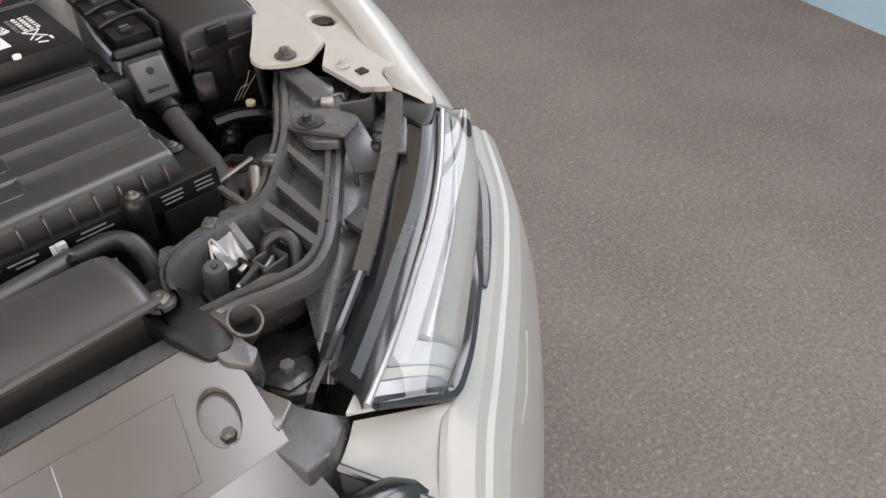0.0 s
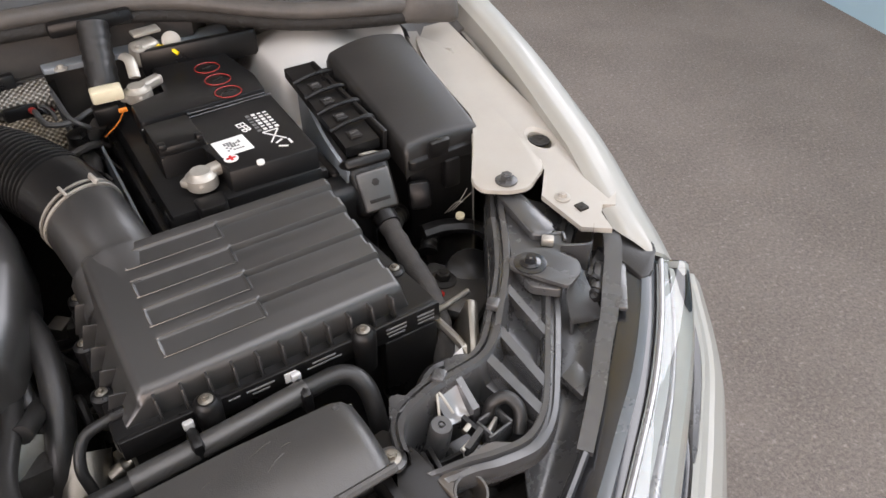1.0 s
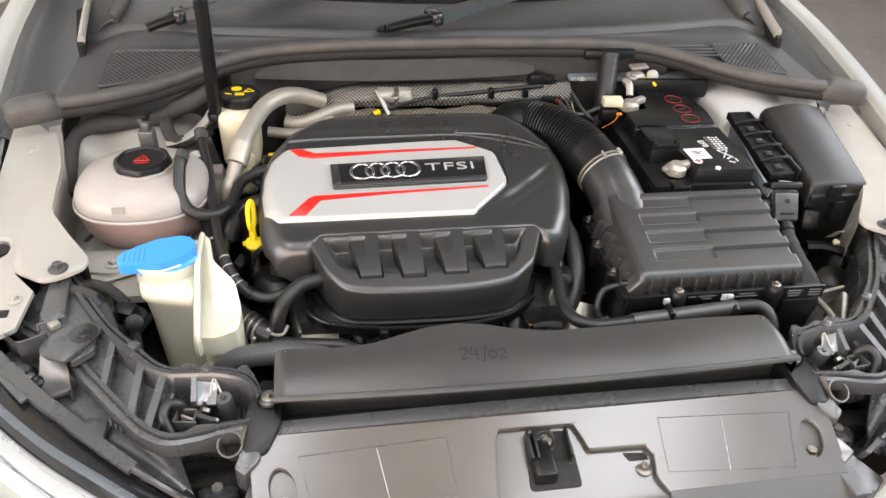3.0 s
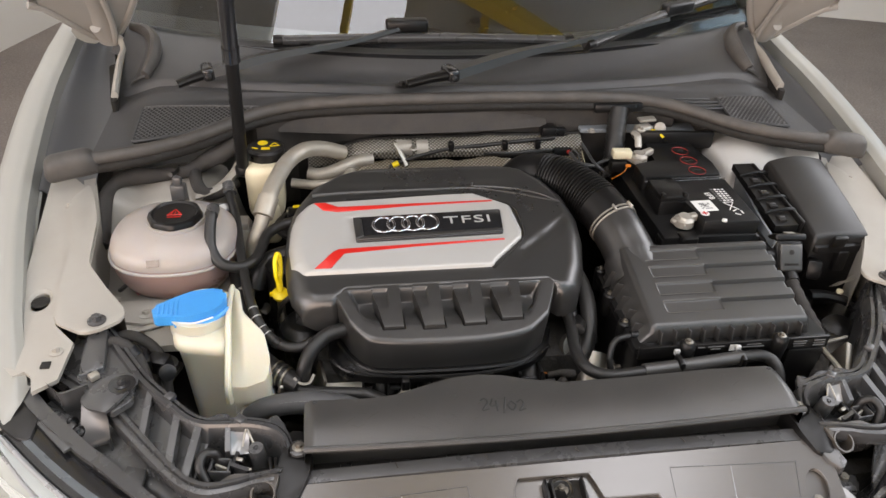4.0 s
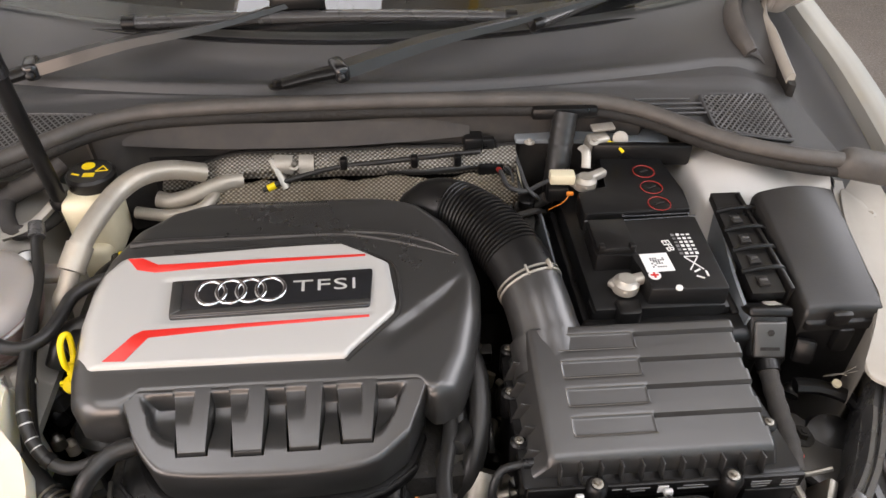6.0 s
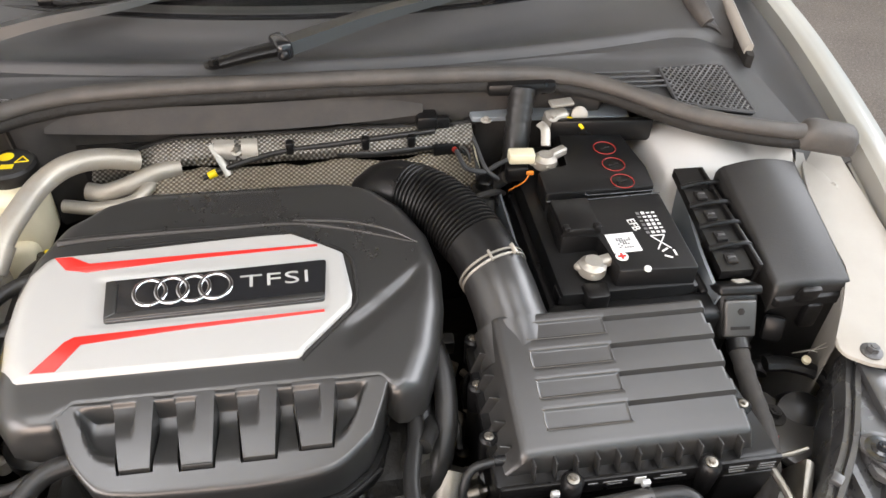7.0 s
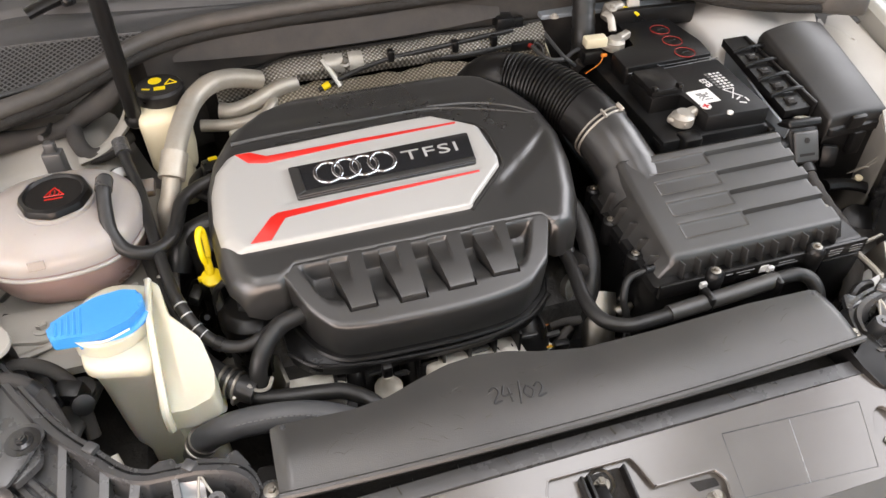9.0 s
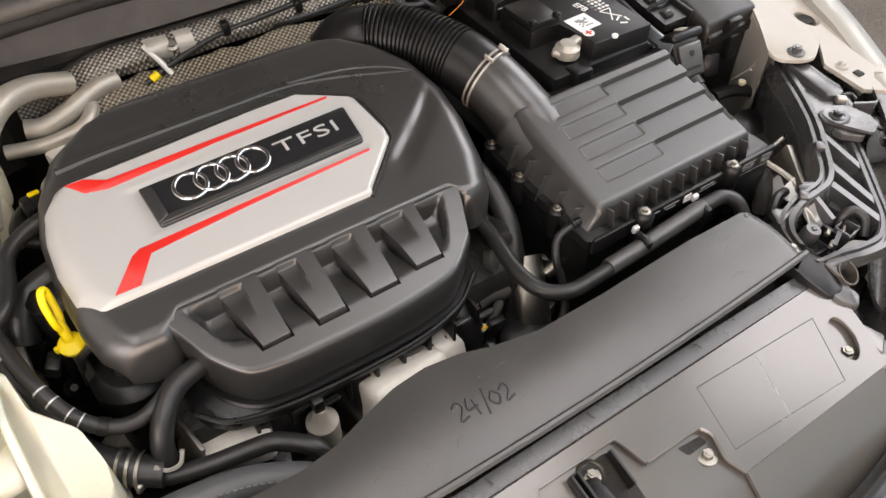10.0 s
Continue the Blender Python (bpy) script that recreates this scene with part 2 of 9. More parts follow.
# ---- mesh helpers ----
def part(name, bm, mat, parent=None, label="", smooth=42):
    bmesh.ops.recalc_face_normals(bm, faces=bm.faces)
    me = bpy.data.meshes.new(name)
    bm.to_mesh(me)
    bm.free()
    for p in me.polygons:
        p.use_smooth = True
    me.set_sharp_from_angle(angle=radians(smooth))
    me.materials.append(M[mat] if isinstance(mat, str) else mat)
    ob = new(name, me)
    if parent is not None:
        ob.parent = parent
        ob.matrix_parent_inverse = parent.matrix_basis.inverted()
    if label:
        ob["label"] = label
    return ob


def thing(name, x, y, z, label, category, group=""):
    e = new(name)
    e.empty_display_size = 0.05
    e.matrix_basis = pose(x, y, z)
    return tagged(e, label, category, group)


def V(*p):
    return Vector(p)


def spline(pts, n=6):
    """Points of a smooth line through pts."""
    p = [Vector(q) for q in pts]
    p = [2 * p[0] - p[1]] + p + [2 * p[-1] - p[-2]]
    out = []
    for i in range(1, len(p) - 2):
        a, b, c, d = p[i - 1], p[i], p[i + 1], p[i + 2]
        for k in range(n):
            t = k / n
            out.append(0.5 * (2 * b + (c - a) * t + (2 * a - 5 * b + 4 * c - d) * t * t + (3 * b - a - 3 * c + d) * t ** 3))
    return out + [p[-2]]


def tube(pts, r, n=6, sides=12, bm=None, flat=1.0, phase=0.0):
    """A pipe along a smooth line; r: a radius, or a function of the way gone (0 to 1)."""
    bm = bm or bmesh.new()
    line = spline(pts, n)
    f = r if callable(r) else (lambda s: r)
    up = Vector((0.13, 0.21, 0.97))
    rings, last = [], len(line) - 1
    for i, p in enumerate(line):
        d = (line[min(i + 1, last)] - line[max(i - 1, 0)]).normalized()
        a = up - d * up.dot(d)
        a = a.normalized() if a.length > 1e-4 else d.orthogonal().normalized()
        b = d.cross(a)
        up = a
        q = f(i / last)
        rings.append([bm.verts.new(p + a * (q * flat * math.sin(phase + 2 * math.pi * k / sides)) + b * (q * math.cos(phase + 2 * math.pi * k / sides))) for k in range(sides)])
    for u, v in zip(rings, rings[1:]):
        for k in range(sides):
            bm.faces.new((u[k], u[(k + 1) % sides], v[(k + 1) % sides], v[k]))
    bm.faces.new(rings[0][::-1])
    bm.faces.new(rings[-1])
    return bm


def box(sx, sy, sz, m=None, bevel=0.004, seg=2, taper=1.0, bm=None):
    """A rounded block about the origin of m; taper narrows its top."""
    b2 = bmesh.new()
    bmesh.ops.create_cube(b2, size=1)
    for v in b2.verts:
        k = taper if v.co.z > 0 else 1
        v.co = Vector((v.co.x * sx * k, v.co.y * sy * k, v.co.z * sz))
    if bevel > 0:
        bmesh.ops.bevel(b2, geom=b2.edges[:], offset=min(bevel, 0.45 * min(sx, sy, sz)), segments=seg, profile=0.5, affect="EDGES")
    return merge(bm, b2, m)


def merge(bm, b2, m=None):
    if m is not None:
        b2.transform(m if isinstance(m, Matrix) else Matrix.Translation(m))
    if bm is None:
        return b2
    me = bpy.data.meshes.new("tmp")
    b2.to_mesh(me)
    b2.free()
    bm.from_mesh(me)
    bpy.data.meshes.remove(me)
    return bm


def prism(outline, low, high, bevel=0.003, seg=2, bm=None):
    """A plate with the given outline; low and high are heights, or functions of (x, y)."""
    lo = low if callable(low) else (lambda x, y: low)
    hi = high if callable(high) else (lambda x, y: high)
    b2 = bmesh.new()
    a = [b2.verts.new((x, y, lo(x, y))) for x, y in outline]
    b = [b2.verts.new((x, y, hi(x, y))) for x, y in outline]
    n = len(a)
    b2.faces.new(a[::-1])
    top = b2.faces.new(b)
    for k in range(n):
        b2.faces.new((a[k], a[(k + 1) % n], b[(k + 1) % n], b[k]))
    if bevel > 0:
        bmesh.ops.bevel(b2, geom=list(top.edges), offset=bevel, segments=seg, profile=0.5, affect="EDGES", clamp_overlap=True)
    return merge(bm, b2)


def rounded(outline, r, n=4):
    """The outline with its corners rounded."""
    out, k = [], len(outline)
    for i in range(k):
        p, a, b = Vector(outline[i]), Vector(outline[i - 1]), Vector(outline[(i + 1) % k])
        d = min(r, (a - p).length * 0.45, (b - p).length * 0.45)
        s, e = p + (a - p).normalized() * d, p + (b - p).normalized() * d
        for j in range(n + 1):
            t = j / n
            q = s * (1 - t) ** 2 + p * (2 * t * (1 - t)) + e * t * t
            out.append((q.x, q.y))
    return out


def lathe(profile, m=None, sides=24, bm=None):
    """A turned body; profile: (radius, height) from the bottom up."""
    b2 = bmesh.new()
    rings = [[b2.verts.new((r * math.cos(2 * math.pi * k / sides), r * math.sin(2 * math.pi * k / sides), z)) for k in range(sides)] for r, z in profile]
    for u, v in zip(rings, rings[1:]):
        for k in range(sides):
            b2.faces.new((u[k], u[(k + 1) % sides], v[(k + 1) % sides], v[k]))
    b2.faces.new(rings[0][::-1])
    b2.faces.new(rings[-1])
    return merge(bm, b2, m)


def sheet(f, nu, nv, depth=0.003, bm=None):
    """A curved sheet f(u, v) with a thickness below."""
    b2 = bmesh.new()
    top = [[b2.verts.new(f(i / nu, j / nv)) for j in range(nv + 1)] for i in range(nu + 1)]
    for i in range(nu):
        for j in range(nv):
            b2.faces.new((top[i][j], top[i + 1][j], top[i + 1][j + 1], top[i][j + 1]))
    d = depth if callable(depth) else (lambda p: p - Vector((0, 0, depth)))
    rim = [top[i][0] for i in range(nu + 1)] + [top[nu][j] for j in range(1, nv + 1)] + [top[i][nv] for i in range(nu - 1, -1, -1)] + [top[0][j] for j in range(nv - 1, 0, -1)]
    low = {v: b2.verts.new(d(v.co)) for v in rim}
    for a, b in zip(rim, rim[1:] + rim[:1]):
        b2.faces.new((b, a, low[a], low[b]))
    return merge(bm, b2)


def smoothstep(a, b, x):
    t = max(0.0, min(1.0, (x - a) / (b - a)))
    return t * t * (3 - 2 * t)


def along(rows, x):
    """Straight between the rows (x, values...)."""
    if x <= rows[0][0]:
        return rows[0][1:]
    for a, b in zip(rows, rows[1:]):
        if x <= b[0]:
            t = (x - a[0]) / (b[0] - a[0])
            return tuple(p + (q - p) * t for p, q in zip(a[1:], b[1:]))
    return rows[-1][1:]


def curve_at(rows, x):
    """Smooth through the rows (x, values...)."""
    k = 0
    while k < len(rows) - 2 and x > rows[k + 1][0]:
        k += 1
    p = [Vector(rows[max(0, min(len(rows) - 1, k + o))][1:] + (0,) * (4 - len(rows[0]))) for o in (-1, 0, 1, 2)]
    t = max(0, min(1, (x - rows[k][0]) / (rows[k + 1][0] - rows[k][0])))
    a, b, c, d = p
    return 0.5 * (2 * b + (c - a) * t + (2 * a - 5 * b + 4 * c - d) * t * t + (3 * b - a - 3 * c + d) * t ** 3)


def bolt_mesh(r, m=None, bm=None, h=None):
    """A flanged hexagon bolt, upright at m."""
    h = h or r * 0.5
    bm = lathe([(r, 0), (r, r * 0.12), (r * 0.62, r * 0.22), (r * 0.62, r * 0.24)], m, 18, bm)
    b2 = bmesh.new()
    bmesh.ops.create_cone(b2, cap_ends=True, segments=6, radius1=r * 0.56, radius2=r * 0.52, depth=h)
    b2.transform(Matrix.Translation((0, 0, r * 0.2 + h / 2)))
    bm = merge(bm, b2, m)
    return lathe([(r * 0.3, r * 0.2 + h), (r * 0.26, r * 0.2 + h + r * 0.1)], m, 12, bm)


def bolt(x, y, z, r=0.011, label="zinc flange bolt in black plastic", mat="zinc", tilt=(0, 0), group=""):
    ob = part("bolt", bolt_mesh(r), mat)
    ob.matrix_basis = pose(x, y, z, tilt[0], tilt[1], 15)
    return tagged(ob, label, "bolt", group)


def letters(text, size, depth=0.0006, spacing=1.0, offset=0.0):
    c = bpy.data.curves.new("text", "FONT")
    c.body, c.size, c.extrude, c.align_x, c.align_y, c.resolution_u = text, size, depth, "CENTER", "CENTER", 3
    c.space_character = spacing
    c.offset = offset
    ob = bpy.data.objects.new("text", c)
    scene.collection.objects.link(ob)
    bpy.context.view_layer.update()
    me = bpy.data.meshes.new_from_object(ob.evaluated_get(bpy.context.evaluated_depsgraph_get()))
    bpy.data.objects.remove(ob)
    bm = bmesh.new()
    bm.from_mesh(me)
    bpy.data.meshes.remove(me)
    return bm


def mirrored(ob, name=None):
    """The same mesh turned over to the other side of the car, parts too."""
    made = {}
    for o in (ob, *ob.children_recursive):
        c = o.copy()
        scene.collection.objects.link(c)
        made[o] = c
        if o.data:
            bm = bmesh.new()
            bm.from_mesh(o.data)
            bm.transform(o.matrix_basis)
            bm.transform(Matrix.Diagonal((-1, 1, 1, 1)))
            bmesh.ops.reverse_faces(bm, faces=bm.faces)
            me = bpy.data.meshes.new(o.data.name)
            bm.to_mesh(me)
            bm.free()
            me.materials.append(o.data.materials[0])
            me.set_sharp_from_angle(angle=radians(42))
            c.data = me
            c.parent = made.get(o.parent)
            c.matrix_basis = Matrix()
            c.matrix_parent_inverse = c.parent.matrix_basis.inverted() if c.parent else Matrix()
        else:
            c.matrix_basis = Matrix.Translation(Vector((-1, 1, 1)) * o.matrix_basis.translation)
    return made[ob]


# ---- the hall ----
def hall():
    s = lambda ob, label: tagged(ob, label, "", "", "structure")

    def slab(name, x0, x1, y0, y1, z0, z1, mat, label):
        ob = part(name, box(x1 - x0, y1 - y0, z1 - z0, V((x0 + x1) / 2, (y0 + y1) / 2, (z0 + z1) / 2), 0), mat)
        ob.matrix_basis = ROOM
        return s(ob, label)

    slab("floor", -3.3, 3.0, -7.2, 5.34, -0.1, 0.0, "carpet", "brown-grey loop pile carpet over the hall floor")
    # east wall with a high window band
    slab("wall_east", 2.81, 3.0, -7.2, 5.34, 0.0, 1.9, "bluewall", "pale blue painted wall beside the carpet")
    slab("wall_east_lintel", 2.81, 3.0, -7.2, 5.34, 5.15, 5.3, "bluewall", "pale blue painted wall above the windows")
    for a, b in ((-7.2, -0.6), (1.7, 1.9), (4.2, 5.34)):
        slab("wall_east_pier", 2.81, 3.0, a, b, 1.9, 5.15, "bluewall", "pale blue painted pier between the windows")
    slab("backdrop_east", 4.4, 4.42, -2.0, 6.2, 1.0, 6.0, "sky", "bright sky outside the high windows")
    slab("wall_north", -3.3, 2.81, 5.14, 5.34, 0.0, 5.3, "wall", "plain off-white wall behind the car")
    # west wall with a wide window opening
    slab("wall_west", -3.3, -3.1, -1.4, 5.14, 0.0, 5.3, "wall", "plain off-white wall beside the carpet")
    slab("wall_west_pier", -3.3, -3.1, -7.2, -5.0, 0.0, 5.3, "wall", "plain off-white wall pier")
    slab("wall_west_apron", -3.3, -3.1, -5.0, -1.4, 0.0, 1.0, "wall", "plain off-white wall below the window")
    slab("wall_west_lintel", -3.3, -3.1, -5.0, -1.4, 3.4, 5.3, "wall", "plain off-white wall above the window")
    slab("ground", -40, 40, -60, -7.2, -0.14, -0.04, "gutter", "grey paved yard outside the open door")
    slab("wall_south_lintel", -3.3, 3.0, -7.4, -7.2, 4.3, 5.3, "wall", "plain off-white wall above the open door")
    # roof with skylights
    slab("ceiling", -0.6, 1.05, -7.4, -5.6, 5.3, 5.4, "roof", "pale sheet roof between skylights")
    for a, b, c in ((-3.3, -2.0, -7.4), (-0.6, 1.05, -5.6), (2.35, 3.0, -7.4)):
        slab("ceiling", a, b, c, 5.34, 5.3, 5.4, "roof", "pale sheet roof between skylights")
    slab("ceiling", 1.05, 2.35, 1.5, 4.4, 5.3, 5.4, "roof", "pale sheet roof between skylights")
    for a, b in ((-2.0, -0.6), (1.05, 2.35)):
        slab("ceiling", a, b, -7.4, -5.2, 5.3, 5.4, "roof", "pale sheet roof between skylights")
        slab("ceiling", a, b, 4.4, 5.34, 5.3, 5.4, "roof", "pale sheet roof between skylights")
    slab("backdrop", -3.4, 3.6, -7.2, 5.8, 6.6, 6.62, "sky", "bright blue sky above the skylights")
    for k, y in enumerate((-4.0, -1.2, 2.75, 4.4)):
        truss = part("roof_beam", box(6.1, 0.12, 0.3, V(-0.15, y, 5.0), 0.01), "steel")
        truss.matrix_basis = ROOM
        tagged(truss, "yellow painted steel roof beam below the skylights", "beam", "roof beams")
    for x in (-1.2, 0.25):
        truss = part("roof_purlin", box(0.08, 12.0, 0.12, V(x, -1.0, 5.22), 0.005), "steel")
        truss.matrix_basis = ROOM
        tagged(truss, "yellow painted steel purlin under the roof", "beam", "roof purlins")


hall()


# ---- the car's body ----
CREST = [(-0.05, 0.60, 0.74), (0.05, 0.645, 0.765), (0.15, 0.685, 0.792), (0.3, 0.728, 0.832), (0.5, 0.772, 0.868), (0.7, 0.803, 0.895), (0.9, 0.825, 0.918), (1.1, 0.835, 0.94), (1.6, 0.84, 0.985)]


def glass_base(x):
    return 0.85 + 0.32 * x * x


def glass_z(x, y):
    return 0.977 + 0.5 * (y - glass_base(x)) + 0.03 * x * x


car = thing("car_body", 0, 0.4, 0, "cream-white car front with open bonnet on brown carpet", "car")


def fender(side):
    ends = [(0, 0.205, 0), (1, 0.192, 0), (2, 0.162, 0), (3, 0.136, 0), (4, 0.13, 0), (10, 0.135, 0)]

    def f(u, v):
        start = along(ends, v * 10)[0]
        y = start + u * (1.6 - start)
        p = curve_at(CREST, y)
        x, z = p.x, p.y
        low = [(-0.034, -0.034), (-0.03, -0.006), (-0.018, 0.0), (0.0, -0.001), (0.018, -0.008), (0.034, -0.026), (0.05, -0.06), (0.064, -0.12), (0.073, -0.2), (0.078, -0.3), (0.08, -0.42)]
        k = v * (len(low) - 1)
        i = min(int(k), len(low) - 2)
        a, b = low[i], low[i + 1]
        t = k - i
        return V(side * (x + a[0] + (b[0] - a[0]) * t), y, z + a[1] + (b[1] - a[1]) * t)

    return part("fender", sheet(f, 40, 30, lambda p: p - V(side * 0.004, 0, 0.002)), "paint", car, "cream-white painted fender")


fender(1), fender(-1)

RAILZ = lambda x, y: 0.78 + 0.13 * y


def fender_rail(side):
    """The painted rail that carries the fender, with its bolted bracket."""
    # upper rail plate, split round an oval hole by a ring of faces
    out = [(-0.738, 0.62), (-0.70, 0.62), (-0.668, 0.585), (-0.655, 0.42), (-0.652, 0.283), (-0.622, 0.25), (-0.628, 0.19), (-0.655, 0.172), (-0.662, 0.198), (-0.672, 0.206), (-0.684, 0.199), (-0.70, 0.216), (-0.712, 0.33)]
    out = [(-side * x, y) for x, y in out]
    bm = bmesh.new()
    n = 24
    hx, hy = -side * -0.685, 0.334
    hole = [(hx + 0.0125 * math.cos(2 * math.pi * k / n), hy + 0.018 * math.sin(2 * math.pi * k / n)) for k in range(n)]
    lip = [(hx + 0.0165 * math.cos(2 * math.pi * k / n), hy + 0.0225 * math.sin(2 * math.pi * k / n)) for k in range(n)]
    top = [bm.verts.new((x, y, RAILZ(x, y))) for x, y in out]
    ev = [bm.edges.new((a, b)) for a, b in zip(top, top[1:] + top[:1])]
    hv = [bm.verts.new((x, y, RAILZ(x, y))) for x, y in lip]
    ev += [bm.edges.new((a, b)) for a, b in zip(hv, hv[1:] + hv[:1])]
    bmesh.ops.triangle_fill(bm, edges=ev, use_beauty=True)
    h2 = [bm.verts.new((x, y, RAILZ(x, y) - 0.004)) for x, y in hole]
    h3 = [bm.verts.new((x, y, RAILZ(x, y) - 0.02)) for x, y in hole]
    for k in range(n):
        bm.faces.new((hv[k], hv[(k + 1) % n], h2[(k + 1) % n], h2[k]))
        bm.faces.new((h2[k], h2[(k + 1) % n], h3[(k + 1) % n], h3[k]))
    lo = [bm.verts.new(v.co - V(0, 0, 0.006)) for v in top]
    for k in range(len(top)):
        bm.faces.new((top[k], top[(k + 1) % len(top)], lo[(k + 1) % len(top)], lo[k]))
    part("fender_rail", bm, "inner", car, "dusty beige painted rail with oval hole", 30)
    # bracket plate above it
    o2 = [(-0.672, 0.60), (-0.655, 0.555), (-0.642, 0.507), (-0.633, 0.40), (-0.60, 0.35), (-0.563, 0.300), (-0.566, 0.283), (-0.593, 0.266), (-0.615, 0.262), (-0.632, 0.272), (-0.655, 0.285), (-0.663, 0.36), (-0.668, 0.46), (-0.69, 0.515), (-0.693, 0.56)]
    o2 = rounded([(-side * x, y) for x, y in o2], 0.012, 3)
    part("bracket_plate", prism(o2, lambda x, y: RAILZ(x, y) - 0.0, lambda x, y: RAILZ(x, y) + 0.005, 0.002), "inner", car, "beige painted bracket plate with bolts")
    # wall going down from the rail's inner edge
    wall = [(-side * x, y) for x, y in ((-0.668, 0.62), (-0.652, 0.56), (-0.64, 0.507), (-0.631, 0.40), (-0.60, 0.352), (-0.568, 0.302))]
    bm = bmesh.new()
    a = [bm.verts.new((x, y, RAILZ(x, y))) for x, y in wall]
    b = [bm.verts.new((x + side * 0.01, y, 0.45)) for x, y in wall]
    c = [bm.verts.new((x + side * 0.03, y, 0.45)) for x, y in wall]
    d = [bm.verts.new((x + side * 0.02, y, RAILZ(x, y) - 0.004)) for x, y in wall]
    for k in range(len(a) - 1):
        for p, q in ((a, b), (b, c), (c, d), (d, a)):
            bm.faces.new((p[k], p[k + 1], q[k + 1], q[k]))
    part("inner_wing", bm, "inner", car, "dusty beige inner wing panel")
    # black disc just under the rim, in place of the hole's shade
    part("hole_shadow", lathe([(0.0124, 0), (0.0124, 0.002)], V(hx, hy, RAILZ(hx, hy) - 0.0055), 20), "black", car, "black disc standing in for the shade in the hole")
    # small square hole with a dark rim near the front
    part("slot", box(0.012, 0.012, 0.004, V(-side * -0.648, 0.214, RAILZ(0, 0.214) + 0.0), 0.001), "black", car, "square clip hole")
    for x, y, r in ((-0.598, 0.283, 0.0125), (-0.64, 0.236, 0.009), (-0.693, 0.547, 0.008)):
        bolt(-side * x, y, RAILZ(x, y) + 0.005 - (0.005 if x < -0.61 else 0), r, "dark bolt on beige fender rail" if r > 0.01 else "painted bolt on beige fender rail", "greyplastic" if r > 0.01 else "inner", group="fender bolts")


fender_rail(1), fender_rail(-1)


def gutter(side):
    """Plastic gutter between fender and scuttle."""
    def f(u, v):
        y = 0.60 + u * 0.75
        x1 = curve_at(CREST, y).x - 0.03
        x0 = 0.66 if y < 0.8 else 0.66 + (y - 0.8) * 0.22
        z1 = curve_at(CREST, y).y - 0.03
        z = z1 - 0.025 * math.sin(math.pi * min(1, v * 1.1))
        if v < 0.1:
            z += 0.02 * (1 - v / 0.1)
        return V(side * (x0 + (x1 - x0) * v), y, z)

    part("gutter", sheet(f, 20, 16), "gutter", car, "dark grey plastic gutter beside the fender")
    # painted arm of the bonnet's hinge
    arm = tube([(side * 0.657, 0.785, 0.938), (side * 0.661, 0.83, 0.948), (side * 0.664, 0.89, 0.965), (side * 0.663, 0.93, 0.974), (side * 0.675, 0.965, 0.982), (side * 0.70, 0.99, 0.992)], 0.0066, 5, 8, None, 1.7)
    part("hinge_arm", arm, "inner", car, "beige painted bonnet hinge arm")
    return


gutter(1), gutter(-1)


